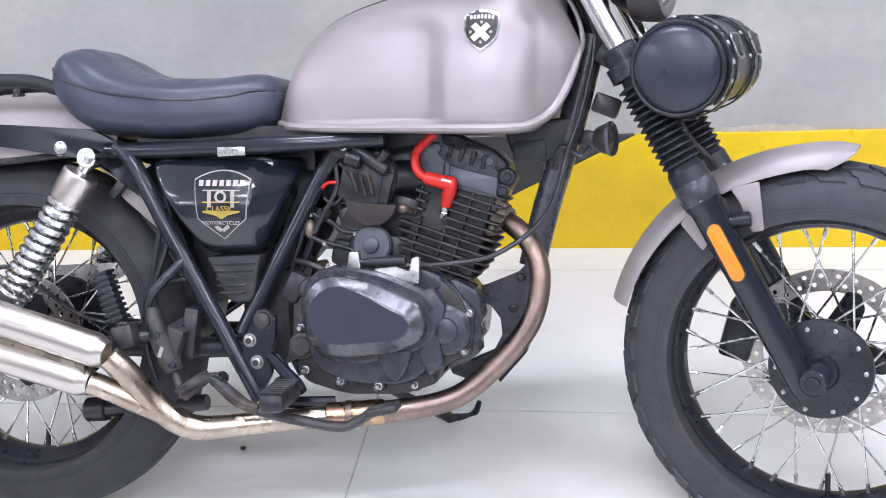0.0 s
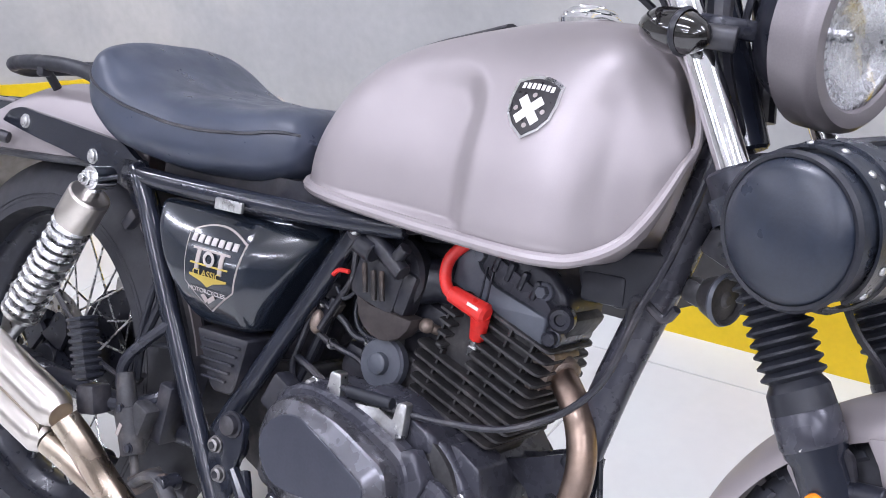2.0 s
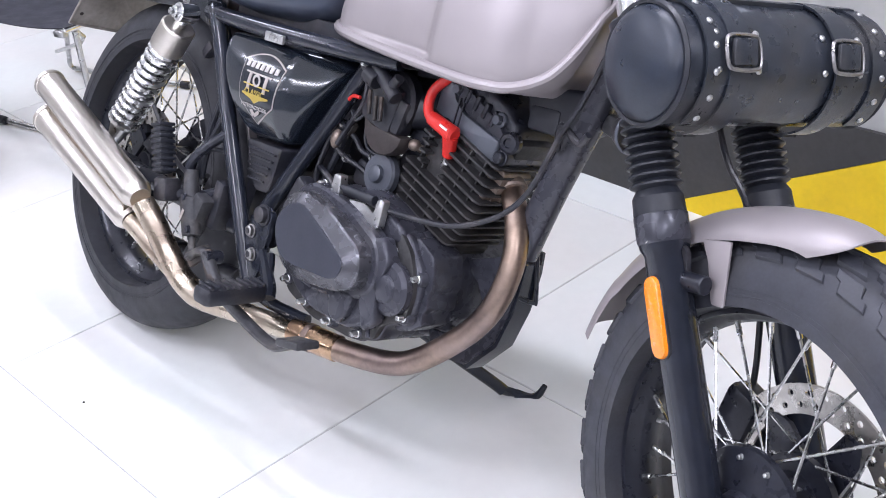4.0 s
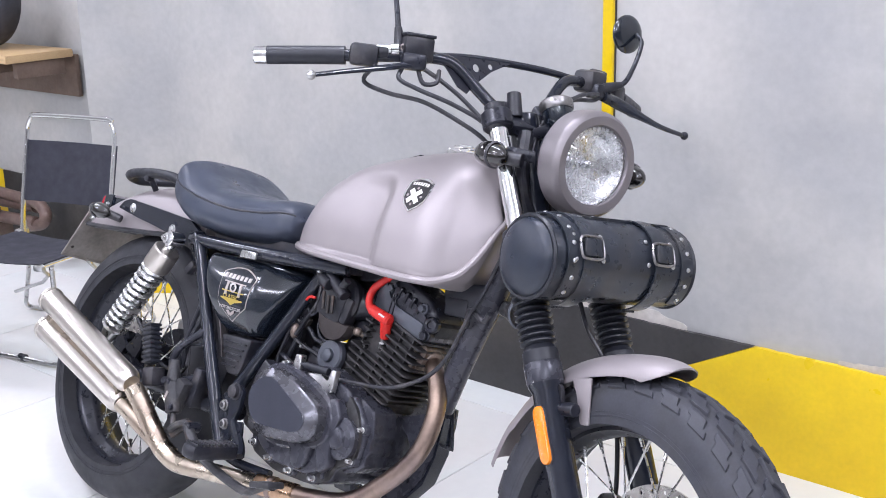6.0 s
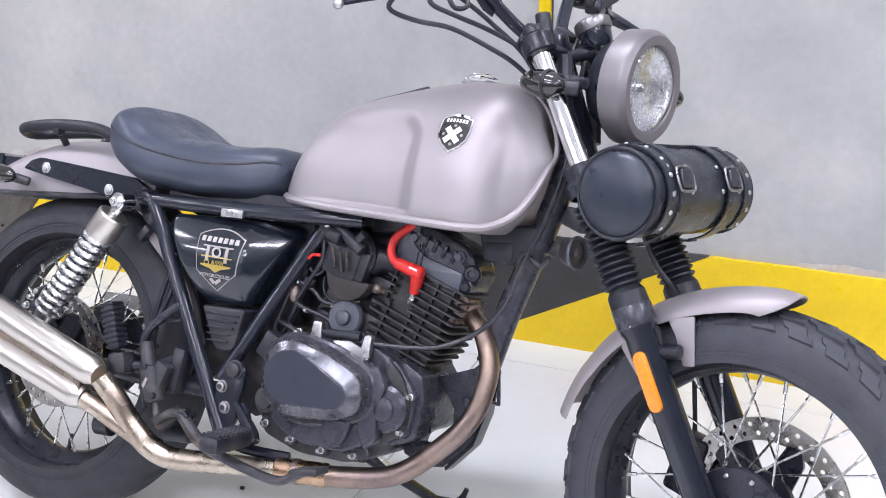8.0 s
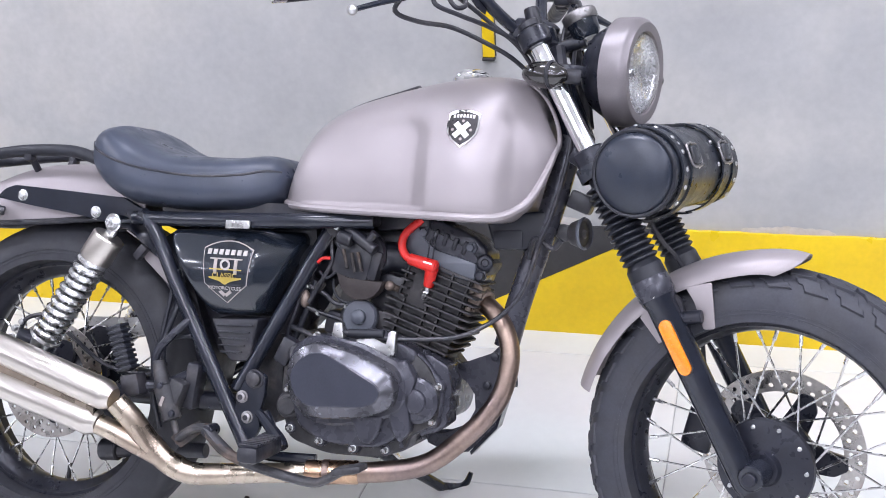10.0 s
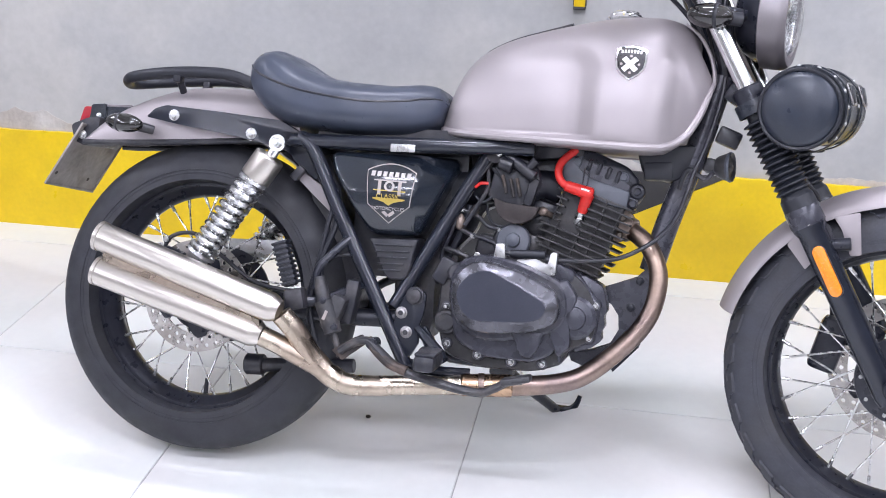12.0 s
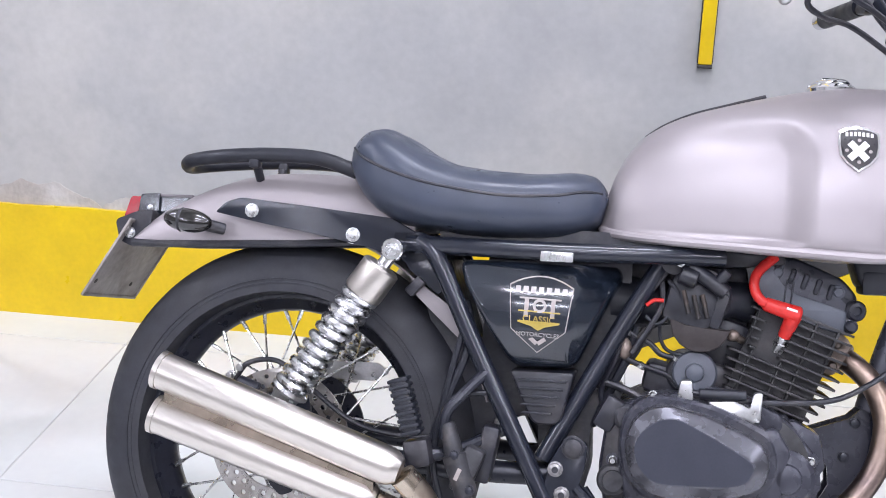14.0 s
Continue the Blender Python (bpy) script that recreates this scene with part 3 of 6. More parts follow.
for k in range(44):
    for yy, lean in ((-0.052, 44), (0.052, -44)):
        part("tread_rib", notch, None, rear_wheel, m=pose(0, 0, 0, 0, 360 / 44 * k, 0) @ pose(0, yy, 0.2880, lean, 0, 0))

# -- fuel tank --
tank_top = curve([(.476, .700), (.481, .735), (.489, .770), (.503, .804), (.518, .828), (.531, .843), (.549, .856), (.565, .866), (.60, .882), (.65, .898), (.70, .912), (.76, .926), (.82, .935), (.87, .936), (.905, .929), (.935, .910), (.955, .886), (.968, .858), (.977, .83)])
tank_low = curve([(.476, .690), (.492, .683), (.54, .679), (.70, .677), (.85, .676), (.895, .680), (.92, .694), (.94, .716), (.956, .750), (.968, .785), (.977, .82)])
tank_wide = curve([(.476, .052), (.487, .066), (.50, .080), (.53, .098), (.57, .112), (.62, .123), (.70, .136), (.78, .143), (.825, .1455), (.85, .1445), (.870, .141), (.886, .1345), (.899, .1240), (.912, .109), (.930, .091), (.949, .075), (.963, .062), (.971, .053), (.977, .040)])
TANK = dict(up=1.95, low=7.0, wide=0.26)


crease = curve([(.67, .880), (.70, .890), (.75, .900), (.80, .904), (.84, .901), (.87, .890), (.90, .868)])


def tank_warp(x, y, z):
    """The knee recess, a shallow panel with an arched corner, and the crease where the side turns to the nose."""
    dx, dz = abs(x - 0.60) - (0.156 - 0.04), abs(z - 0.735) - (0.117 - 0.04)
    d = math.hypot(max(dx, 0), max(dz, 0)) + min(max(dx, dz), 0) - 0.04
    s = min(1, max(0, 0.5 - d / 0.036))
    s = 0.65 * s + 0.35 * s * s * (3 - 2 * s)
    fade = min(1, max(0, (z - 0.686) / 0.012))
    rear = min(1, max(0, (x - 0.50) / 0.22))
    side = min(1, abs(y) / 0.05)
    ahead = min(1, max(0, (x - 0.87) / 0.08))
    x -= 0.03 * ahead * ahead * (1 - min(1, abs(y) / 0.05) ** 2) * min(1, max(0, (0.90 - z) / 0.06))
    d = x - crease(z)
    ridge = 0.0045 * math.exp(-(d / (0.055 if d < 0 else 0.015)) ** 2) * min(1, max(0, (0.895 - z) / 0.03)) * fade
    return (x, y - math.copysign((0.0205 * s * fade * rear - ridge) * side, y), z)


xs = [0.476 + 0.501 * (0.5 - 0.5 * math.cos(math.pi * k / 130)) for k in range(131)]
tank = part("fuel_tank", hull(xs, tank_top, tank_low, tank_wide, n=128, warp=tank_warp, **TANK), LILAC, bike, "satin lilac-grey teardrop tank", sharp=60)


def lip_points(side):
    P = []
    for x in (.478, .486, .50, .54, .60, .70, .80, .85, .875, .895, .915, .934, .950, .962, .970, .975):
        P.append((x, side * max(hull_y(x, tank_low(x) + 0.010, tank_top, tank_low, tank_wide, **TANK) + 0.001, tank_wide(x) * 0.955), tank_low(x) + 0.007))
    P += [(x, side * y, tank_top(x) - 0.002) for x, y in ((.972, .042), (.960, .042), (.940, .041), (.915, .040))]
    return P


for side in (-1, 1):
    part("seam_flange", tube(lip_points(side), [0.004] + [0.0075] * 12 + [0.0065, 0.0055, 0.005, 0.004, 0.0035, 0.003, 0.002], 10, 5), LILAC, tank)
part("filler_cap", join(lathe([(0, 0.036), (0.005, 0.037), (0.009, 0.033), (0.011, 0.03), (0.014, 0.029), (0.018, 0.024), (0.019, 0.01)], (0.800, 0.010, 0.929), (-0.06, 0, 1), 32), block((0.799, 0.010, 0.9485), (0.032, 0.008, 0.006), bevel=0.002)), CHROME, tank, "round chrome filler cap")
bolts_me = data("cap_screw", rod((0, 0, 0), (0, 0, 0.004), 0.003, n=8), CHROME)
for k in range(6):
    part("cap_screw", bolts_me, None, tank, m=pose(0.7995 + 0.031 * math.cos(k), 0.010 + 0.031 * math.sin(k), 0.936))
part("strap", tube([(0.532, 0, 0.8435), (0.56, 0, 0.863), (0.60, 0, 0.8825), (0.65, 0, 0.8985), (0.705, 0, 0.9135)], [0.002, 0.003, 0.003, 0.0035, 0.006], 8, 6, flat=2.5), GRIME, tank, "black strip along the tank's top")


def denser(poly, step=0.008):
    """The same outline with no side longer than step."""
    out = []
    for i, a in enumerate(poly):
        a, b = Vector(a), Vector(poly[(i + 1) % len(poly)])
        k = max(1, math.ceil((b - a).length / step))
        out += [tuple(a.lerp(b, j / k)) for j in range(k)]
    return out


def pillow(poly, y0, y1, bulge, edge=0.014, r=0.01, rings=9, inset=0.16):
    """A plate like slab(), but with a gently domed face."""
    P = denser(rounded(poly, r))
    n = len(P)
    cx, cz = sum(p[0] for p in P) / n, sum(p[1] for p in P) / n
    V, F = [], []
    rows = [(1.0, y0)]
    for k in range(7):
        a = math.pi / 2 * k / 6
        rows.append((1.0 - inset * (1 - math.cos(a)), y1 + edge * (1 - math.sin(a))))
    for k in range(1, rings):
        f = (1 - inset) * (1 - k / rings) + 0.01
        rows.append((f, y1 - bulge * (1 - (f / (1 - inset)) ** 2)))
    for f, y in rows:
        V += [(cx + (x - cx) * f, y, cz + (z - cz) * f) for x, z in P]
    F = [(i * n + k, i * n + (k + 1) % n, (i + 1) * n + (k + 1) % n, (i + 1) * n + k) for i in range(len(rows) - 1) for k in range(n)]
    return V, F + [tuple(reversed(range(n))), tuple(range((len(rows) - 1) * n, len(rows) * n))]


def shield(cx, cz, w, h, n=8):
    """A badge outline: arched top, straight sides, pointed foot."""
    P = []
    for k in range(n + 1):
        s = -1 + 2 * k / n
        P.append((cx + s * w / 2, cz + h / 2 - 0.12 * h * s * s))
    P += [(cx + w * 0.52, cz + h * 0.1), (cx + w * 0.47, cz - h * 0.15), (cx + w * 0.30, cz - h * 0.33), (cx, cz - h / 2), (cx - w * 0.30, cz - h * 0.33), (cx - w * 0.47, cz - h * 0.15), (cx - w * 0.52, cz + h * 0.1)]
    return P


def decal(poly, surface, lift, thick=0.0008):
    """A thin plate laid on a curved right-hand side: surface(x, z) gives y."""
    poly = denser(poly, 0.009)
    cx, cz = sum(p[0] for p in poly) / len(poly), sum(p[1] for p in poly) / len(poly)
    n = len(poly)
    rings = (1.0, 0.83, 0.66, 0.5, 0.33, 0.16, 0.02)
    V = []
    for f in rings:
        for x, z in poly:
            X, Z = cx + (x - cx) * f, cz + (z - cz) * f
            V.append((X, surface(X, Z) - lift, Z))
    k0 = len(V)
    V += [(x, surface(x, z) - lift + thick + 0.002, z) for x, z in poly]
    F = [(i * n + k, i * n + (k + 1) % n, (i + 1) * n + (k + 1) % n, (i + 1) * n + k) for i in range(len(rings) - 1) for k in range(n)]
    F.append(tuple(range((len(rings) - 1) * n, len(rings) * n)))
    F += [(k, k0 + k, k0 + (k + 1) % n, (k + 1) % n) for k in range(n)]
    return V, F


def tank_side(x, z):
    return tank_warp(x, -hull_y(x, z, tank_top, tank_low, tank_wide, **TANK), z)[1]


BX, BZ = 0.826, 0.833
badge = part("badge", decal(shield(BX, BZ, 0.054, 0.066), tank_side, 0.0030), CHROME, tank, "enamelled shield badge with a silver rim")
part("badge_field", decal(shield(BX, BZ, 0.048, 0.059), tank_side, 0.0036), DARKPRINT, badge)
for a in (45, -45):
    c, s = math.cos(radians(a)), math.sin(radians(a))
    q = [(BX - 0.001 + u * c - v * s, BZ - 0.003 + u * s + v * c) for u, v in ((-0.0165, -0.0048), (0.0165, -0.0048), (0.0165, 0.0048), (-0.0165, 0.0048))]
    part("badge_bar", decal(q, tank_side, 0.0043 if a > 0 else 0.0044), WHITE, badge, "white crossed bar")
for k in range(7):
    u = (k - 3) * 0.0056
    part("badge_dash", decal([(BX + u - 0.0018, BZ + 0.0185 - u * u * 3.5), (BX + u + 0.0018, BZ + 0.0185 - u * u * 3.5), (BX + u + 0.0018, BZ + 0.0245 - u * u * 3.5), (BX + u - 0.0018, BZ + 0.0245 - u * u * 3.5)], tank_side, 0.0043), WHITE, badge)
for u, v in ((0, 0.0125), (-0.0165, -0.003), (0.015, -0.003), (0, -0.019)):
    part("badge_dot", decal([(BX + u + 0.0026 * math.cos(k), BZ + v + 0.0026 * math.sin(k)) for k in np.linspace(0, 6.28, 9)[:-1]], tank_side, 0.0043), GREYPRINT, badge)

# -- seat --
seat_top = curve([(.092, .778), (.098, .798), (.108, .813), (.122, .822), (.138, .824), (.168, .814), (.212, .791), (.268, .774), (.362, .771), (.435, .777), (.462, .773), (.478, .760), (.486, .742)])
seat_low = curve([(.092, .765), (.101, .735), (.120, .708), (.15, .686), (.19, .671), (.29, .664), (.40, .668), (.458, .680), (.478, .698), (.486, .733)])
seat_wide = curve([(.092, .084), (.100, .108), (.116, .128), (.145, .143), (.19, .150), (.29, .147), (.38, .129), (.445, .110), (.476, .092), (.486, .072)])
SEAT = dict(up=3.4, low=2.6, wide=0.45)


def seat_warp(x, y, z):
    return (x, y + 0.0008 * noise.noise((x * 18, z * 25, y * 20)), z + 0.002 * noise.noise((x * 14, y * 16, 3)))


xs = [0.092 + 0.394 * (0.5 - 0.5 * math.cos(math.pi * k / 80)) for k in range(81)]
seat = part("seat", hull(xs, seat_top, seat_low, seat_wide, n=80, warp=seat_warp, **SEAT), VINYL, bike, "black vinyl saddle with a raised rear", sharp=60)
seam = curve([(.098, .790), (.115, .776), (.135, .766), (.172, .753), (.237, .739), (.339, .731), (.416, .738), (.460, .747), (.482, .746)])
for side in (-1, 1):
    part("piping", tube([(x, side * (hull_y(x, seam(x), seat_top, seat_low, seat_wide, **SEAT) + 0.0004), seam(x)) for x in np.linspace(.102, .478, 26)], 0.0022, 6, 2), GRIME, seat, "stitched piping")

# -- rear fender --
def shell(stations, thick=0.003, n=14, drop=0.5, e=2.6):
    """An arched sheet: stations of (x, top, rim, half width); open below."""
    V, F = [], []
    m = 2 * n + 1
    for inner in (0, 1):
        for x, zt, zr, w in stations:
            for k in range(m):
                a = math.pi * k / (m - 1)
                c, s = math.cos(a), math.sin(a)
                w2, t2 = w - inner * thick, zt - inner * thick
                V.append((x, w2 * math.copysign(abs(c) ** (2 / e), c), zr + (t2 - zr) * abs(s) ** (2 / e)))
    q = len(stations)
    for inner in (0, 1):
        o = inner * q * m
        for i in range(q - 1):
            for k in range(m - 1):
                f = (o + i * m + k, o + i * m + k + 1, o + (i + 1) * m + k + 1, o + (i + 1) * m + k)
                F.append(f if not inner else tuple(reversed(f)))
    o = q * m
    for i in range(q - 1):
        for k in (0, m - 1):
            F.append((i * m + k, (i + 1) * m + k, o + (i + 1) * m + k, o + i * m + k))
    for i in (0, q - 1):
        for k in range(m - 1):
            F.append((i * m + k, i * m + k + 1, o + i * m + k + 1, o + i * m + k))
    return V, F


ft = curve([(-.262, .626), (-.250, .645), (-.228, .668), (-.178, .699), (-.13, .721), (-.08, .737), (-.03, .745), (.03, .748), (.12, .744), (.20, .728)])
fr = curve([(-.262, .616), (-.25, .616), (-.166, .621), (-.08, .628), (.0, .635), (.10, .645), (.20, .652)])
rear_fender = part("rear_fender", shell([(x, ft(x), fr(x), 0.083 - 0.012 * max(0, (-0.18 - x) / 0.112)) for x in np.linspace(-.262, .20, 40)]), LILAC, bike, "satin lilac-grey rear fender", sharp=60)
for side in (-1, 1):
    part("edge_trim", tube([(x, side * 0.083, fr(x) - 0.003) for x in np.linspace(-.258, .16, 12)], 0.006, 8, 2), GRIME, rear_fender, "black rubber edge trim")
arc = []
for inner in (0.350, 0.347):
    for k in range(15):
        a = radians(18 + 62 * k / 14)
        for y in (-0.07, 0.07):
            arc.append((inner * math.cos(a), y, 0.312 + inner * math.sin(a)))
F = [(2 * k, 2 * k + 1, 2 * k + 3, 2 * k + 2) for k in range(14)] + [(30 + 2 * k, 32 + 2 * k, 33 + 2 * k, 31 + 2 * k) for k in range(14)]
F += [(2 * k + s, 2 * k + 2 + s, 32 + 2 * k + s, 30 + 2 * k + s) for k in range(14) for s in (0, 1)] + [(0, 1, 31, 30), (28, 29, 59, 58)]
part("inner_fender", (arc, F), LILAC, bike, "lilac-grey inner fender sheet")
part("splash_guard", slab([(.205, .60), (.255, .63), (.345, .40), (.33, .33), (.30, .36)], -0.055, 0.055, 0.004), GRIME, bike, "black plastic splash guard")
rail = [(-.116, .672), (-.098, .690), (-.074, .698), (.05, .692), (.168, .685), (.215, .662), (.236, .628), (.205, .618), (.135, .638), (.04, .652), (-.034, .660)]
for side in (-1, 1):
    g = slab(rail, 0, -0.010, 0.003, 0.006)
    g = moved(g, pose(0, -0.094, 0)) if side < 0 else mirrored(moved(g, pose(0, -0.094, 0)))
    rl = part("fender_rail", g, FRAME, bike, "black steel fender rail")
    if side < 0:
        bolts("rail_bolt", [(.109, .655), (-.055, .679)], 0.009, -0.1035, rl, depth=0.005)
        bolts("rail_washer", [(.109, .655)], 0.0115, -0.1030, rl, depth=0.002)

# -- grab rail, tail light, plate, indicators --
loop = [(.10, -.078, .752), (.04, -.078, .768), (-.04, -.074, .769), (-.12, -.067, .762), (-.185, -.046, .752), (-.206, 0, .744)]
loop += [(x, -y, z) for x, y, z in reversed(loop[:-1])]
grab = part("grab_rail", tube(loop, 0.0115, 12, 6), GAITER, bike, "black rubber-clad grab rail loop")
for side in (-1, 1):
    part("rail_clamp", block((-0.068, side * 0.071, 0.757), (0.018, 0.020, 0.022), bevel=0.005), GRIME, grab)
    part("rail_post", rod((-0.068, side * 0.064, 0.752), (-0.066, side * 0.045, 0.728), 0.007), GRIME, grab)
TAIL = pose(0, 0, -0.008)
tail = part("tail_light", join(slab([(-.272, .655), (-.268, .700), (-.236, .704), (-.236, .672), (-.250, .645)], -0.045, 0.045, 0.004, 0.004), slab([(-.240, .670), (-.240, .698), (-.175, .700), (-.185, .68)], -0.040, 0.040, 0.004, 0.004)), GLOSS, bike, "black tail light housing with ribbed top", TAIL)
for k in range(4):
    part("housing_rib", block((-.210, 0.0, .7010), (0.058, 0.010, 0.006), (0, -2, 0)), RING, tail, m=pose(0, (k - 1.5) * 0.024, 0))
part("red_lens", join(slab(rounded([(-.300, .658), (-.289, .696), (-.268, .696), (-.279, .660)], 0.006), -0.036, 0.036, 0.006)), LENS_RED, tail, "red tail light lens")
bolts("housing_bolt", [(-.250, .679)], 0.004, -0.045, tail)
bracket = part("plate_bracket", join(slab([(-.300, .655), (-.262, .672), (-.236, .676), (-.240, .640), (-.262, .612), (-.290, .622)], -0.064, 0.064, 0.004, 0.008)), GRIME, bike, "black plate bracket", TAIL)
bolts("bracket_bolt", [(-.273, .636)], 0.0075, -0.064, bracket)
pm = Matrix.Translation((-0.305, 0.018, 0.588)) @ pose(0, 0, 0, -4, 28, 0)
plate = part("licence_plate", block((0, 0, 0), (0.003, 0.205, 0.148), bevel=0.0015), PLATE, bike, "pressed metal plate seen from its grey back", m=TAIL @ pm)
part("plate_rim", join(*[block(c, s, bevel=0.0015) for c, s in (((0.001, 0, 0.071), (0.005, 0.205, 0.006)), ((0.001, 0, -0.071), (0.005, 0.205, 0.006)), ((0.001, 0.0995, 0), (0.005, 0.006, 0.136)), ((0.001, -0.0995, 0), (0.005, 0.006, 0.136)))]), PLATE, plate)
for y in (-0.085, 0.05):
    part("plate_hole", rod((0.0005, y, -0.045), (0.0022, y, -0.045), 0.0042), DIRT, plate)


def indicator(name, c, axis, stalk_to, length=0.040, r=0.0185, m=None):
    ind = part(name, ball(c, (length, r, r), 24, axis), SMOKE, bike, "small smoked-lens indicator", m)
    part("stalk", rod(stalk_to, c, 0.009, 0.011), GRIME, ind)
    part("lens_ring", lathe([(-0.003, r * 0.96), (0, r * 1.03), (0.003, r * 0.96)], Vector(c) + Vector(axis).normalized() * length * 0.25, axis, 24, True), GRIME, ind)
    return ind


for side in (-1, 1):
    indicator("rear_indicator", (-.147, side * .130, .655), (-1, 0, 0.06), (-.098, side * .100, .646))

# -- shocks --
for side in (-1, 1):
    a, b = Vector((.186, side * -.148 * -1, .638)), Vector((.018, side * .150, .372))
    d = (b - a).normalized()
    sh = part("rear_shock", join(rod(a - Vector((0, 0.018, 0)), a + Vector((0, 0.018, 0)), 0.0165, n=24), rod(a, a + d * 0.05, 0.011)), CHROME, bike, "chrome-sprung twin shock absorber")
    part("shock_can", lathe([(0.029, 0.012), (0.030, 0.027), (0.033, 0.0300), (0.078, 0.0303), (0.082, 0.0290), (0.082, 0.012)], a, d, 32), STEEL, sh, "brushed steel spring cover")
    coil = []
    L0, L1, turns = 0.084, 0.262, 11.0
    u = d.cross(Vector((0, 1, 0))).normalized()
    w = d.cross(u)
    for k in range(int(turns * 14) + 1):
        t = k / 14
        coil.append(a + d * (L0 + (L1 - L0) * t / turns) + (u * math.cos(2 * math.pi * t) + w * math.sin(2 * math.pi * t)) * 0.0238)
    part("coil_spring", tube(coil, 0.0064, 8, 1), SPRING, sh, "chrome coil spring")
    part("damper_rod", rod(a + d * 0.08, a + d * 0.262, 0.0185), SPRING, sh)
    part("lower_cup", lathe([(0.258, 0.029), (0.264, 0.03), (0.270, 0.022), (0.30, 0.015), (0.316, 0.013)], a, d, 24), ALLOY, sh)
    part("shock_bolt", join(rod(a + Vector((0, side * 0.016, 0)), a + Vector((0, side * 0.026, 0)), 0.011, n=6), rod(a + Vector((0, side * 0.020, 0)), a + Vector((0, side * 0.032, 0)), 0.006)), ZINC, sh)

# -- frame --
def ftube(name, P, r=0.0135, label="black tubular frame member", n=14, steps=5):
    for side in (-1, 1):
        part(name, tube([(x, y * -side, z) for x, y, z in P], r, n, steps), FRAME, bike, label)


ftube("seat_rail", [(.198, -.108, .648), (.25, -.118, .650), (.40, -.120, .655), (.55, -.112, .662), (.66, -.085, .668)])
ftube("rear_stay", [(.215, -.112, .655), (.245, -.120, .632), (.31, -.122, .514), (.385, -.122, .381), (.462, -.120, .243)], 0.0138)
ftube("front_stay", [(.592, -.062, .692), (.568, -.063, .642), (.521, -.072, .550), (.473, -.088, .450), (.425, -.103, .350)], 0.0138)
# Added black slab keeps the gap under seat and tank dark.
part("seat_pan", slab([(.24, .676), (.37, .688), (.66, .694), (.66, .660), (.40, .640), (.24, .640)], -0.085, 0.085, 0.006, 0.006), GRIME, bike, "black filler slab under the seat and tank")
ftube("mid_brace", [(.30, -.10, .345), (.345, -.112, .378), (.378, -.120, .392)], 0.009, steps=2)
part("rail_tab", join(slab([(.40, .640), (.447, .642), (.447, .656), (.40, .655)], -0.1345, -0.139, 0.001, 0.002)), ZINC, bike, "bare metal tab on the seat rail")
gusset = slab([(.168, .665), (.215, .668), (.262, .60), (.25, .575), (.20, .61)], -0.095, -0.104, 0.002, 0.006)
for g in (gusset, mirrored(gusset)):
    part("rear_gusset", g, FRAME, bike)
part("backbone", rod((0.55, 0, 0.70), (0.93, 0, 0.83), 0.026), FRAME, bike)
part("down_tube", tube([(.990, 0, .835), (.958, 0, .70), (.917, 0, .56), (.893, 0, .46)], 0.0225, 16, 5), CASE, bike, "black frame down tube")
part("head_tube", rod(PIVOT + Vector((0.075, 0, -0.17)), PIVOT + Vector((-0.012, 0, 0.03)), 0.029, n=24), FRAME, bike)
cradle = [(.790, .416), (.815, .424), (.867, .446), (.882, .462), (.894, .460), (.897, .430), (.894, .372), (.880, .318), (.835, .266), (.800, .260), (.758, .274), (.752, .290), (.788, .294), (.828, .312), (.843, .343), (.840, .370), (.825, .390), (.804, .402)]
for y in (0.002, 0.044):
    part("engine_plate", slab(cradle, y, y + 0.006, 0.001), CASE, bike, "black steel engine mounting plate")
part("plate_web", slab([(.836, .266), (.880, .318), (.894, .372), (.897, .445), (.902, .445), (.899, .370), (.884, .313), (.839, .260)], 0.006, 0.042, 0.002), FRAME, bike, "black steel skid strip")
bolts("plate_bolt", [(.874, .440), (.862, .388), (.846, .312)], 0.007, 0.002, bike, SATIN)

# -- side covers --
cover = [(.279, .632), (.40, .640), (.512, .640), (.520, .622), (.506, .596), (.464, .494), (.452, .486), (.376, .482), (.362, .492), (.290, .600)]


def sweep(x):
    """The cover turns inwards towards its front."""
    return 0.08 * (x - 0.29) + 0.75 * max(0.0, x - 0.45)


def belly(x, z):
    """How far the cover's face stands out: fullest below its middle, falling away to the top and the foot."""
    return 0.036 * max(0.0, 1 - ((z - 0.562) / 0.082) ** 2) * max(0.0, 1 - 0.6 * ((x - 0.395) / 0.15) ** 2)


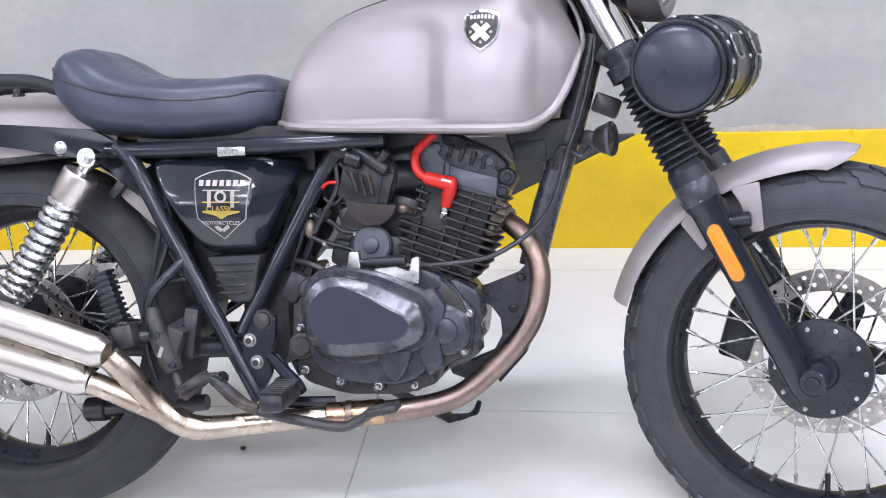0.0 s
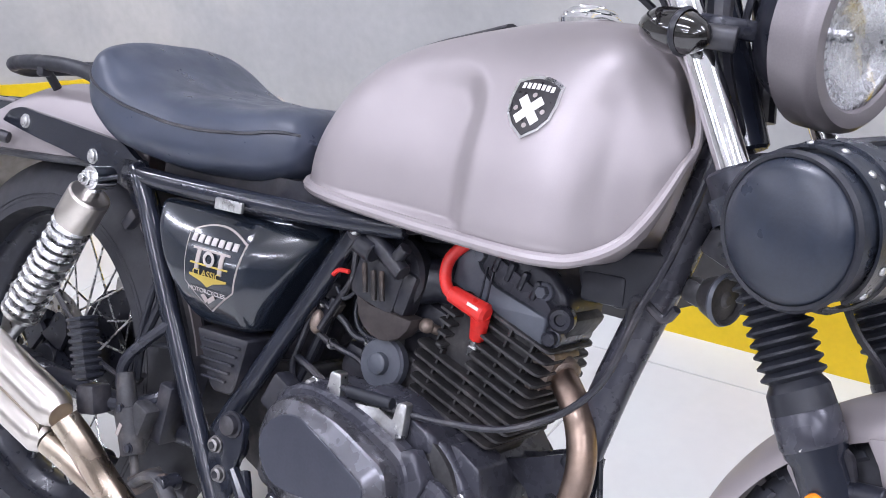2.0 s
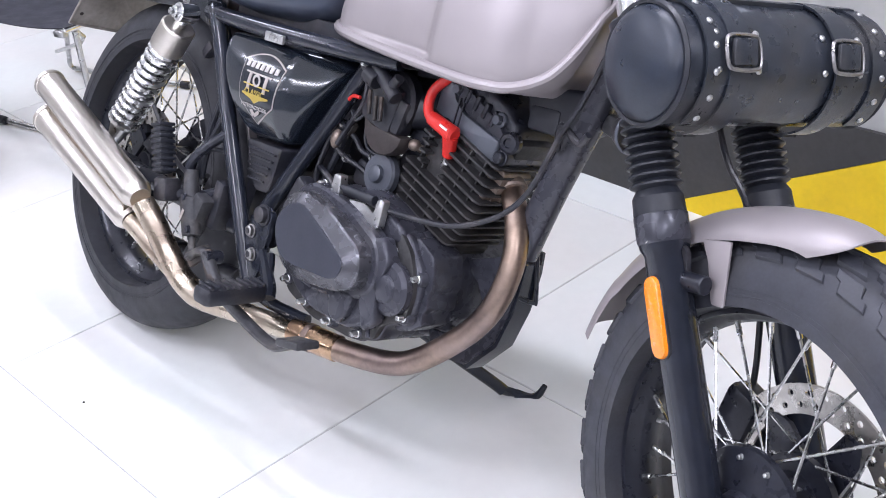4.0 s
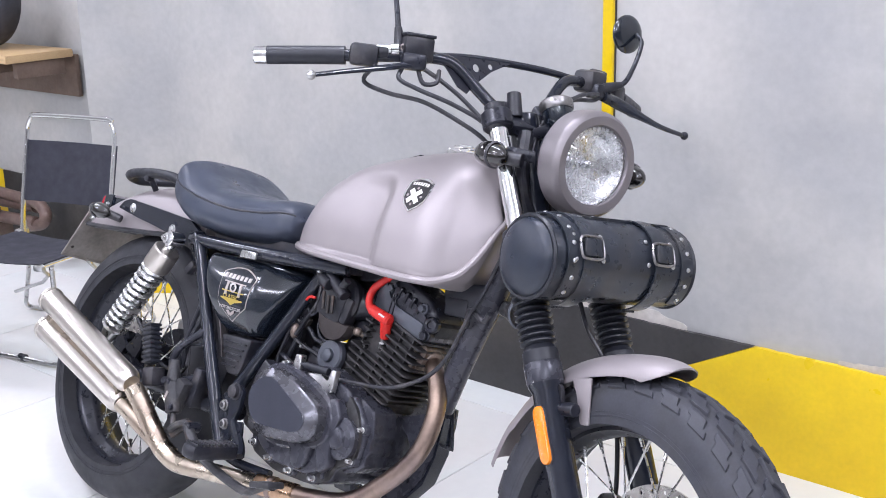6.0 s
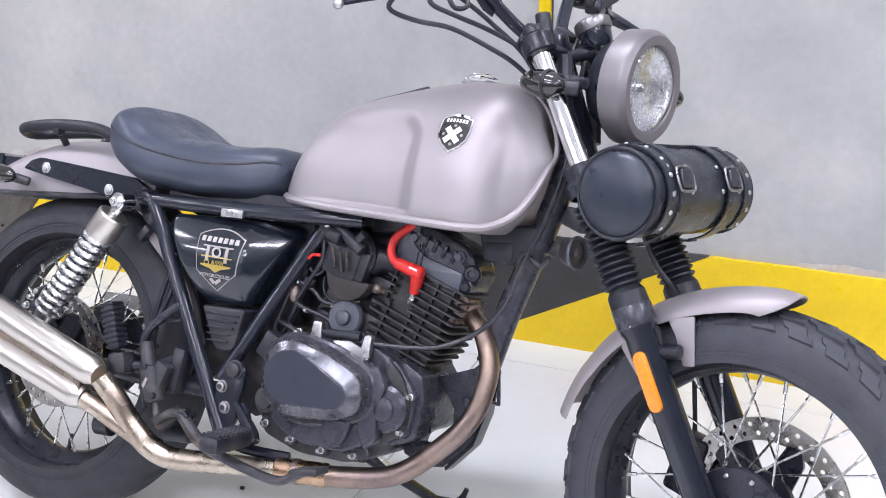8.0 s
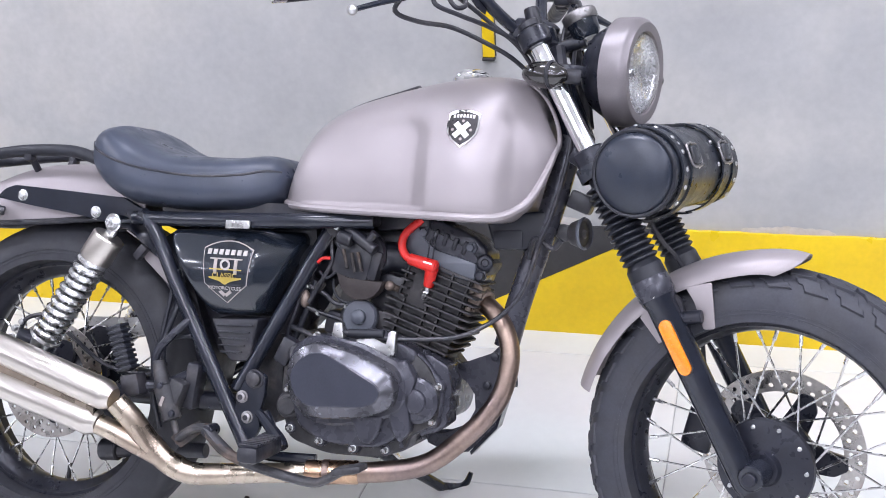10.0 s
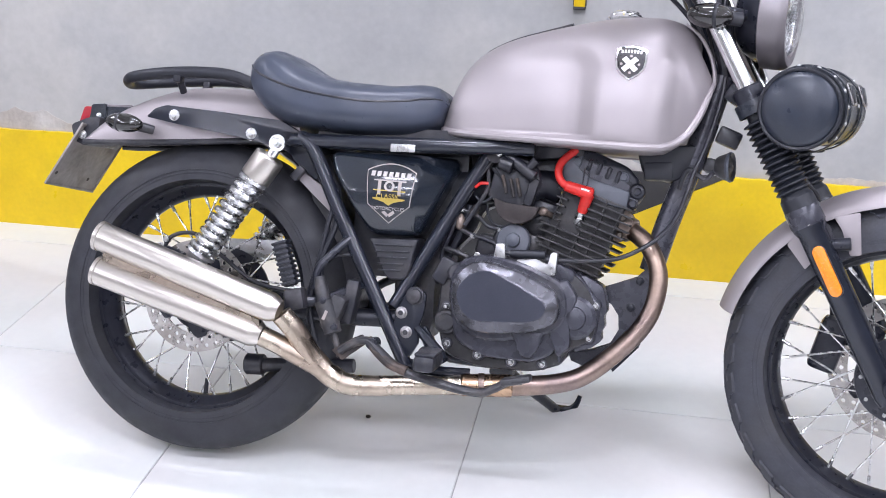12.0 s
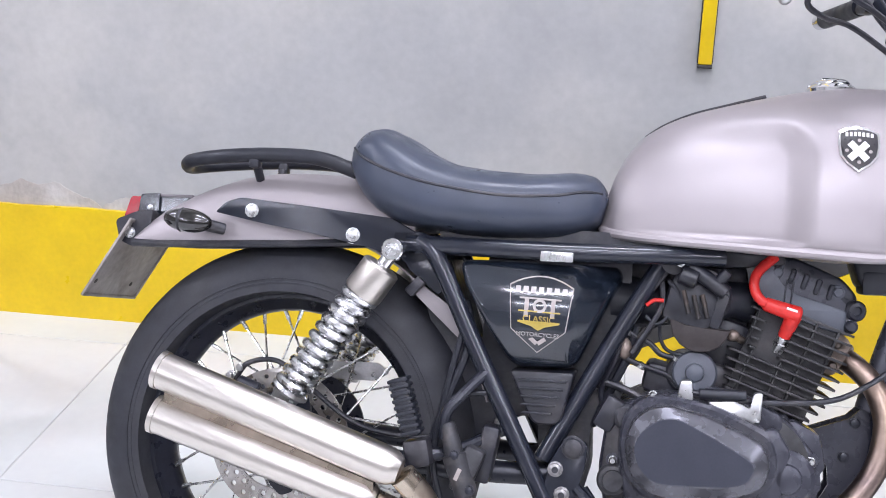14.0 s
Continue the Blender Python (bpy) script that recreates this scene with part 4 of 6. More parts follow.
for side in (-1, 1):
    g = pillow(cover, -0.06, -0.113, 0.0, 0.012, 0.014, 12, 0.10)
    g = [(x, y + sweep(x) - belly(x, z), z) for x, y, z in g[0]], g[1]
    sc = part("side_cover", g if side < 0 else mirrored(g), GLOSS, bike, "gloss black triangular side cover with a shield sticker" if side < 0 else "gloss black triangular side cover", sharp=50)
    v = [(.366, .476), (.462, .482), (.449, .412), (.440, .402), (.412, .400), (.402, .408)]
    g = slab(v, -0.05, -0.112, 0.006, 0.006)
    vent = part("vent_cover", g if side < 0 else mirrored(g), GRIME, bike, "ribbed black plastic vent cover")
    if side < 0:
        for k in range(5):
            z = .466 - 0.012 * k
            part("vent_rib", block((.414 + 0.0035 * (2 - k) * 0.3, -0.1135, z), (0.072 - 0.007 * k, 0.006, 0.0035), (0, -3, 0), 0.0012), GRIME, vent)
        SX, SZ = 0.4055, 0.5625

        def flat_side(x, z):
            return -0.1135 + sweep(x) - belly(x, z)

        def sticker(w, h):
            """Arched head, sides drawn in a little, a straight-sided point."""
            P = [(SX + w / 2 * s, SZ + h * (0.5 - 0.13 * s * s)) for s in [k / 5 - 1 for k in range(11)]]
            return P + [(SX + w * 0.43, SZ - h * 0.20), (SX, SZ - h * 0.5), (SX - w * 0.43, SZ - h * 0.20)]
        st = part("sticker", decal(sticker(0.0925, 0.1130), flat_side, 0.0006), GREYPRINT, sc, "shield sticker with gold and white print")
        part("sticker_field", decal(sticker(0.0890, 0.1088), flat_side, 0.0012), GLOSS, st)
        for k in range(7):
            u = (k - 3) * 0.0112
            part("name_bar", decal([(SX + u - 0.0036, SZ + 0.0305), (SX + u + 0.0036, SZ + 0.0305), (SX + u + 0.0036, SZ + 0.0400), (SX + u - 0.0036, SZ + 0.0400)], flat_side, 0.0027), PALEPRINT, st)
        for P, mt in (([(-.030, .022), (.030, .022), (.030, .0245), (-.030, .0245)], GREYPRINT), ([(-.022, -.004), (-.016, -.004), (-.016, .022), (-.022, .022)], GREYPRINT), ([(.016, -.004), (.022, -.004), (.022, .022), (.016, .022)], GREYPRINT),
                      ([(-.030, -.012), (-.01, -.017), (0, -.023), (.01, -.017), (.030, -.012), (.030, -.0095), (-.030, -.0095)], GOLD), ([(-.030, .0035), (.030, .0035), (.030, .0055), (-.030, .0055)], GOLD)):
            part("print_bar", decal([(SX + u, SZ + v2) for u, v2 in P], flat_side, 0.0027), mt, st)
        part("print_ring", moved(lathe([(0, 0.006), (0.0008, 0.006), (0.0008, 0.010), (0, 0.010)], (0, 0, 0), (0, -1, 0), 24, True), pose(SX, flat_side(SX, SZ + 0.013) - 0.0030, SZ + 0.013)), PALEPRINT, st)
        for a in (38, -38):
            part("print_flag", moved(block((0, 0, 0), (0.013, 0.0008, 0.006), bevel=0.0), pose(SX + (-.006 if a > 0 else .006), flat_side(SX, SZ - .038) - 0.0030, SZ - 0.038, 0, a, 0)), GREYPRINT, st)
        for word, size, dz, mt in (("CLASSIC", 0.0125, -0.0065, GOLD), ("MOTORCYCLES", 0.0088, -0.029, PALEPRINT)):
            cu = bpy.data.curves.new("text", "FONT")
            cu.body, cu.size, cu.align_x, cu.align_y, cu.extrude = word, size, "CENTER", "CENTER", 0.0003
            tmp = bpy.data.objects.new("text", cu)
            scene.collection.objects.link(tmp)
            me = bpy.data.meshes.new_from_object(tmp.evaluated_get(bpy.context.evaluated_depsgraph_get()))
            bpy.data.objects.remove(tmp)
            me.materials.clear()
            me.materials.append(mt)
            tip = math.degrees(math.atan((flat_side(SX, SZ + dz + 0.003) - flat_side(SX, SZ + dz - 0.003)) / 0.006))
            part("lettering", me, None, st, m=pose(SX, flat_side(SX, SZ + dz) - 0.0036, SZ + dz, 0, 0, math.degrees(math.atan(0.08))) @ pose(0, 0, 0, 90 - tip, 0, 0))

# -- exhaust --
MUFFLERS = (((-.138, -.208, .433), (.232, -.208, .329), 0.0272), ((-.142, -.200, .366), (.198, -.196, .279), 0.0272))
for a, b, r in MUFFLERS:
    a, b = Vector(a), Vector(b)
    d = (b - a).normalized()
    L = (b - a).length
    along = Matrix.Translation(a) @ Vector((1, 0, 0)).rotation_difference(d).to_matrix().to_4x4()
    X, O = (1, 0, 0), (0, 0, 0)
    geo = lathe([(0.016, r - 0.003), (-0.001, r - 0.003), (-0.001, r), (0.01, r + 0.0006), (L - 0.014, r + 0.0006), (L - 0.005, r - 0.003), (L + 0.004, r - 0.009)], O, X, 48)
    mf = part("muffler", geo, STEEL, bike, "brushed stainless steel muffler tube", along)
    part("muffler_tip", lathe([(0.0, r - 0.004), (0.08, r - 0.006), (0.081, 0.002)], O, X, 32), SATIN, mf, "dark open muffler mouth")
    part("muffler_band", lathe([(-0.004, r), (-0.0035, r + 0.002), (0.004, r + 0.002), (0.005, r)], (0.003, 0, 0), X, 48, True), STEEL, mf)
part("muffler_joint", slab([(-.125, .402), (.20, .308), (.20, .292), (-.125, .386)], -0.214, -0.192, 0.002), BRONZE, bike, "warm-tinted steel joint plate")
exhaust = part("exhaust_pipe", tube([(.826, .012, .544), (.857, -.006, .530), (.889, -.022, .502), (.909, -.034, .454), (.905, -.041, .398), (.886, -.046, .354), (.851, -.052, .311), (.801, -.060, .264), (.755, -.068, .240), (.68, -.084, .226), (.60, -.100, .219)], [0.0172, 0.0172, 0.0172, 0.0172, 0.0172, 0.0174, 0.0176, 0.0180, 0.0183, 0.0185, 0.0185], 20, 8), HEADER, bike, "heat-browned steel header pipe")
part("mid_pipe", tube([(.61, -.098, .219), (.54, -.112, .214), (.456, -.128, .206), (.40, -.140, .200), (.36, -.150, .200), (.325, -.160, .216), (.29, -.174, .252), (.262, -.192, .295), (.238, -.204, .322)], [0.0180, 0.0180, 0.0185, 0.0195, 0.0205, 0.0210, 0.0210, 0.0205, 0.0200], 20, 8), BRONZE, exhaust, "straw-tinted steel pipe")
part("branch_pipe", tube([(.345, -.152, .208), (.31, -.165, .226), (.27, -.178, .246), (.23, -.188, .265), (.20, -.195, .277)], 0.0190, 20, 6), BRONZE, exhaust, "straw-tinted steel pipe")
part("pipe_sleeve", rod((.568, -.105, .2175), (.662, -.0875, .2245), 0.0212, n=28), COPPER, exhaust, "copper-tinted pipe sleeve")
part("pipe_collar", join(rod((.597, -.099, .2195), (.612, -.096, .2205), 0.0228, n=28)), HEADER, exhaust)
flange = part("port_flange", join(slab([(.808, .516), (.814, .556), (.838, .574), (.854, .560), (.846, .532), (.832, .508)], -0.030, 0.03, 0.006, 0.008), rod((.822, .010, .548), (.852, -.003, .532), 0.0245, n=24)), TAN, exhaust, "rusty exhaust port flange")
bolts("flange_stud", [(.834, .556), (.830, .524)], 0.006, -0.030, flange, TAN, 0.012)

# -- engine --
engine = part("crankcase", slab([(.512, .42), (.506, .34), (.525, .272), (.60, .252), (.700, .256), (.752, .276), (.756, .300), (.806, .325), (.812, .375), (.808, .402), (.786, .424), (.770, .444), (.70, .462), (.63, .468), (.57, .462), (.53, .44)], 0.105, -0.100, 0.010, 0.02, 4), CASE, bike, "dark graphite engine crankcase", sharp=50)
part("case_joint", slab([(.515, .412), (.512, .343), (.530, .276), (.605, .256), (.705, .260), (.750, .278), (.756, .303), (.803, .328), (.808, .377), (.788, .420), (.760, .445), (.702, .460), (.638, .468), (.575, .459), (.536, .432)], -0.094, -0.106, 0.002, 0.015), FIN, engine)
cover_plate = part("clutch_cover", slab([(.530, .405), (.532, .350), (.545, .300), (.60, .272), (.70, .272), (.735, .290), (.750, .315), (.790, .335), (.796, .372), (.770, .410), (.720, .438), (.65, .456), (.58, .450), (.545, .430)], -0.100, -0.122, 0.012, 0.022, 4, 0.97), CASE, engine, "dark engine side cover", sharp=50)


def loft(rows, r):
    """A closed body through outlines of equal count, each (poly, y)."""
    Q = [([(x, y, z) for x, z in rounded(P, r)]) for P, y in rows]
    n = len(Q[0])
    V = [p for ring in Q for p in ring]
    F = [(i * n + k, i * n + (k + 1) % n, (i + 1) * n + (k + 1) % n, (i + 1) * n + k) for i in range(len(Q) - 1) for k in range(n)]
    return V, F + [tuple(reversed(range(n))), tuple(range((len(Q) - 1) * n, len(Q) * n))]


def between(P, Q, f):
    return [(a[0] + (b[0] - a[0]) * f, a[1] + (b[1] - a[1]) * f) for a, b in zip(P, Q)]


RIM_OUT = [(.5413, .3909), (.5480, .4250), (.5700, .4490), (.6023, .4562), (.6660, .4420), (.7330, .4135), (.7440, .3860), (.7370, .3530), (.6940, .3340), (.6150, .3225), (.5800, .3270), (.5530, .3500)]
RIM_IN = [(.5545, .3940), (.5650, .4172), (.5863, .4350), (.6115, .4400), (.6634, .4180), (.7150, .3925), (.7205, .3800), (.7125, .3615), (.6900, .3535), (.6084, .3460), (.5855, .3475), (.5640, .3653)]
base = between(RIM_OUT, RIM_IN, -0.04)
part("cover_step", loft([(between(RIM_OUT, RIM_IN, -0.75), -0.112), (between(RIM_OUT, RIM_IN, -0.62), -0.130), (between(RIM_OUT, RIM_IN, -0.40), -0.1345)], 0.02), CASE, cover_plate, "stepped shoulder round the dome", sharp=25)
part("cover_wall", slab([(.722, .428), (.750, .436), (.772, .404), (.760, .366), (.766, .312), (.744, .290), (.726, .330)], -0.110, -0.132, 0.009, 0.008, 3), CASE, cover_plate, "upright casting beside the dome")
for x, z in ((.742, .422), (.757, .412), (.735, .345)):
    part("cover_web", rod((x, -0.118, z), (x + 0.014, -0.118, z - 0.062), 0.0035), CASE, cover_plate)
raised = part("cover_dome", loft([(base, -0.112), (RIM_OUT, -0.150), (between(RIM_OUT, RIM_IN, 0.04), -0.1555), (between(RIM_OUT, RIM_IN, 0.14), -0.1585), (between(RIM_OUT, RIM_IN, 0.86), -0.1680), (between(RIM_OUT, RIM_IN, 0.94), -0.1690), (RIM_IN, -0.1692)], 0.016), EDGE, cover_plate, "domed graphite cover with a bright bevelled edge", sharp=22)
part("dome_panel", loft([(between(RIM_OUT, RIM_IN, 0.97), -0.160), (between(RIM_OUT, RIM_IN, 1.0), -0.1700), (between(RIM_OUT, RIM_IN, 1.05), -0.1706)], 0.016), PANEL, raised, "flat slate-blue panel", sharp=8)
part("cover_rib", slab([(.650, .334), (.718, .338), (.708, .300), (.692, .282), (.674, .290), (.666, .314)], -0.118, -0.137, 0.007, 0.009, 3), CASE, cover_plate, "tongue-shaped boss under the dome")
part("front_case", slab([(.770, .300), (.800, .311), (.818, .326), (.816, .344), (.822, .352), (.818, .372), (.824, .382), (.820, .404), (.813, .427), (.778, .444), (.745, .436)], -0.030, -0.088, 0.004, 0.004, 2), CASE, engine, "dark scalloped front of the crankcase")
part("upper_case", slab([(.640, .470), (.660, .480), (.700, .476), (.760, .450), (.765, .430), (.735, .420), (.650, .448)], -0.060, -0.108, 0.010, 0.010, 3), CASE, engine)
part("kick_boss", lathe([(0, 0.040), (0.010, 0.040), (0.016, 0.034), (0.018, 0.022), (0.022, 0.020), (0.024, 0.014)], (.768, -0.108, .366), (0, -1, 0), 32), CASE, engine, "round engine cover boss")
part("oil_cap", join(lathe([(0, 0.024), (0.008, 0.024), (0.012, 0.021), (0.013, 0.016), (0.018, 0.015)], (.530, -0.102, .333), (0, -1, 0), 28)), DUSTY, engine, "black oil filler cap")
part("timing_plug", join(lathe([(0, 0.020), (0.012, 0.019), (0.016, 0.015)], (.540, -0.098, .425), (0.2, -1, 0.1), 24)), GRIME, engine)
part("clamp_block", block((.516, -0.098, .428), (0.03, 0.028, 0.05), (0, 25, 0), 0.006), GRIME, engine)
lug = data("bolt_lug", lathe([(0, 0.0125), (0.010, 0.0110), (0.013, 0.0095)], (0, 0, 0), (0, -1, 0), 16), CASE)
for x, y, z in ((.527, -.094, .362), (.534, -.096, .293), (.596, -.104, .279), (.659, -.104, .2725), (.715, -.094, .274), (.740, -.102, .310), (.7955, -.090, .331), (.802, -.086, .391), (.755, -.086, .417), (.762, -.054, .437)):
    part("bolt_lug", lug, None, engine, m=pose(x, y, z))
bolts("case_bolt", [(.576, .462), (.527, .362), (.534, .293), (.596, .279, -.116), (.659, .2725, -.116), (.715, .274), (.740, .310, -.112), (.7955, .331, -.100), (.802, .391, -.096), (.762, .437, -.062), (.755, .417, -.094)], 0.0052, -0.105, engine, ZINC, 0.016)
# cylinder: a stack of fins leaning forward
CYL = pose(.7305, 0, .4555, 0, 17.5, 0)
cyl = part("cylinder", slab([(-.052, -.02), (.066, -.02), (.066, .17), (-.056, .17)], -0.042, 0.042, 0.004, 0.01), FIN, bike, "finned black cylinder", m=CYL)
fin_front = curve([(-0.01, .064), (0.002, .070), (0.037, .086), (0.086, .0905), (0.15, .085)])
for k in range(12):
    z = -0.006 + 0.0138 * k
    x0 = -0.054 - 0.020 * min(1, max(0, (z + 0.01) / 0.066))
    x1 = fin_front(z)
    spans = [(x0, x1)] if k < 6 else [(-0.0475 - 0.022 * (z - 0.075) / 0.07, -0.038), (-0.004, x1)]
    for a, b in spans:
        y0 = 0.060 - (0.010 if k == 0 else 0) - (0.006 if k > 9 else 0)
        part("fin", moved(slab([(a, -y0), (b, -y0), (b, y0), (a, y0)], -0.0017, 0.0017, 0.0007, 0.012 if b - a > 0.05 else 0.003), pose(0, 0, z, 90, 0, 0)), FIN, cyl)
part("plug_recess", slab([(-.040, .070), (.000, .070), (.000, .150), (-.040, .150)], -0.030, -0.041, 0.006, 0.006), FIN, cyl, "dusty hollow round the spark plug")
for x, z, h in ((-0.040, 0.034, 0.075), (0.004, 0.034, 0.075), (0.030, 0.034, 0.075), (0.030, 0.112, 0.072), (0.062, 0.112, 0.072), (-0.052, 0.112, 0.072)):
    part("fin_web", block((x, -0.045, z), (0.0035, 0.012, h), bevel=0.001), FIN, cyl)
head = part("cylinder_head", moved(slab([(.7315, .600), (.850, .568), (.857, .588), (.838, .620), (.800, .640), (.728, .670), (.712, .652)], -0.040, 0.050, 0.008, 0.012, 4), CYL.inverted()), CASE, bike, "dark cylinder head with ribbed rocker cover", m=CYL)
part("rocker_panel", slab([(.709, .607), (.713, .657), (.728, .669), (.745, .640), (.768, .624), (.842, .605), (.8405, .571), (.808, .577), (.780, .586), (.757, .603), (.738, .611)], -0.020, -0.0475, 0.004, 0.004, 3), SLATE, head, "smooth slate-grey rocker panel", CYL.inverted())
# Dark strips on the face imitate the shade in two narrow gaps.
for x, z in ((.7535, .624), (.7625, .620)):
    part("panel_groove", block((x, -0.0472, z), (0.0022, 0.004, 0.040), (0, 4, 0), 0.0005), SATIN, head, m=CYL.inverted())
part("head_cap", slab([(.722, .664), (.733, .680), (.770, .676), (.835, .652), (.858, .628), (.858, .600), (.842, .604), (.770, .628), (.742, .644)], 0.050, -0.034, 0.012, 0.010, 4), SATIN, head, "dark ribbed top of the rocker cover", CYL.inverted())
for k in range(5):
    part("rocker_rib", block((0.7435 + 0.0185 * k, -0.026, 0.6555 - 0.0062 * k), (0.0085, 0.034, 0.024), (0, 16, 0), 0.0035), SLATE if k == 0 else SATIN, head, m=CYL.inverted())
for x, z in ((.741, .654), (.828, .632)):
    part("rocker_bolt", join(rod((x, -0.034, z), (x, -0.048, z), 0.0075, n=6), rod((x, -0.02, z), (x, -0.040, z), 0.011)), SLATE, head, m=CYL.inverted())
part("rocker_cap", lathe([(0, 0.0155), (0.010, 0.0155), (0.014, 0.012), (0.0145, 0.007), (0.011, 0.006)], (.853, -0.030, .607), (0.25, -1, 0), 20), SATIN, head, "round black cap", CYL.inverted())
bolts("head_bolt", [(.074, .158)], 0.009, -0.038, head, SATIN, 0.014)
part("head_side", block((0.074, 0.010, 0.174), (0.020, 0.07, 0.03), (0, 12, 0), 0.006), FIN, head)
plug = part("spark_plug_lead", tube([(.752, -.066, .602), (.735, -.068, .604), (.7195, -.067, .610), (.709, -.062, .624), (.708, -.057, .642), (.717, -.050, .658), (.736, -.042, .676)], 0.0074, 12, 6), RED, bike, "red silicone spark plug lead")
part("plug_boot", join(tube([(.757, -.048, .561), (.762, -.056, .578), (.766, -.063, .592)], [0.0095, 0.0108, 0.0120], 14, 4), rod((.722, -.066, .607), (.776, -.064, .5935), 0.0102, 0.0125, n=20, edge=0.35)), RED, plug, "red moulded plug boot")
part("spark_plug", join(rod((.750, -.036, .538), (.754, -.043, .552), 0.0105, n=6), rod((.753, -.041, .548), (.757, -.048, .566), 0.0078)), ZINC, plug, "bright spark plug")
part("plug_print", block((.762, -.0765, .6015), (0.016, 0.0012, 0.0035), (0, 13, 0), 0), WHITE, plug)
# levers and brackets on the case
part("clutch_bracket", slab([(.652, .462), (.690, .467), (.712, .458), (.716, .482), (.728, .482), (.727, .440), (.705, .434), (.668, .447)], -0.112, -0.124, 0.003, 0.004), ALLOY, bike, "cast alloy cable bracket")
part("cable_stop", slab([(.610, .462), (.613, .489), (.629, .490), (.633, .461)], -0.112, -0.126, 0.003, 0.004), ALLOY, bike, "pale alloy cable stop")
part("clutch_cable", tube([(.62, -.122, .475), (.656, -.120, .470), (.700, -.116, .468), (.760, -.102, .4695), (.828, -.085, .479), (.8755, -.068, .5035), (.9065, -.063, .530), (.932, -.064, .566), (.946, -.062, .612), (.955, -.058, .650), (.972, -.052, .700), (.990, -.045, .78), (.995, -.04, .83)], 0.0042, 8, 6), GRIME, bike, "black clutch cable")
part("cable_boot", rod((.64, -.121, .472), (.705, -.120, .4755), 0.0075), GAITER, bike)
starter = part("cam_chain_plug", lathe([(0, 0.033), (0.010, 0.033), (0.014, 0.030), (0.015, 0.014), (0.022, 0.013), (0.024, 0.010)], (.6337, -.046, .494), (0, -1, 0.1), 28), SLATE, bike, "round slate-grey engine plug")
part("starter_motor", join(rod((.622, -.050, .492), (.622, .060, .492), 0.030, n=28), block((.590, .0, .478), (0.06, 0.09, 0.045), (0, 10, 0), 0.010), block((.665, .0, .485), (0.05, 0.08, 0.05), (0, 10, 0), 0.010)), GRIME, bike, "grimy starter motor behind the cylinder")
# Added dark block hides the bright wall between carburettor and cylinder.
part("manifold", join(block((.674, .012, .540), (0.062, 0.085, 0.075), (0, 14, 0), 0.012), rod((.640, .0, .585), (.700, .01, .560), 0.024, n=20)), GRIME, bike, "dark filler block behind the carburettor")
bowl = [(.590, .574), (.612, .566), (.640, .564), (.678, .562)] + [(.636 + 0.044 * math.cos(radians(a)), .570 - 0.044 * math.sin(radians(a))) for a in range(10, 171, 20)]
part("carb_cover", slab(bowl, -0.045, -0.072, 0.004), CARB, bike, "dull brown half-round carburettor cover")

# -- carburettor, hoses and wiring under the tank --
carb = part("carburettor", join(block((.62, -.03, .600), (0.075, 0.09, 0.075), (0, 12, 0), 0.012), rod((.605, -.03, .63), (.60, -.03, .665), 0.026, n=24), lathe([(0, 0.030), (0.004, 0.044), (0.022, 0.046), (0.028, 0.042), (0.030, 0.030)], (.632, -.035, .608), (0, -1, 0), 36)), GRIME, bike, "grimy black carburettor")
part("intake_boot", tube([(.655, -.03, .602), (.68, -.02, .607), (.705, -.01, .604)], [0.03, 0.027, 0.03], 18, 4), GAITER, carb)
part("air_boot", tube([(.585, -.02, .595), (.555, -.01, .592), (.51, 0, .592)], [0.032, 0.034, 0.04], 18, 4), GAITER, carb)
part("choke_body", join(rod((.612, -.085, .652), (.668, -.088, .617), 0.011), rod((.655, -.088, .632), (.668, -.09, .648), 0.008), rod((.60, -.09, .640), (.625, -.09, .632), 0.014)), GRIME, carb)
part("throttle_drum", lathe([(0, 0.018), (0.008, 0.018), (0.009, 0.008)], (.590, -.078, .655), (0, -1, 0), 20), GRIME, carb)
part("carb_nut", rod((.6, -.100, .658), (.6, -.108, .658), 0.008, n=6), ZINC, carb)
part("float_bowl", block((.655, -.055, .590), (0.03, 0.03, 0.055), (0, 14, 0), 0.006), GRIME, carb)
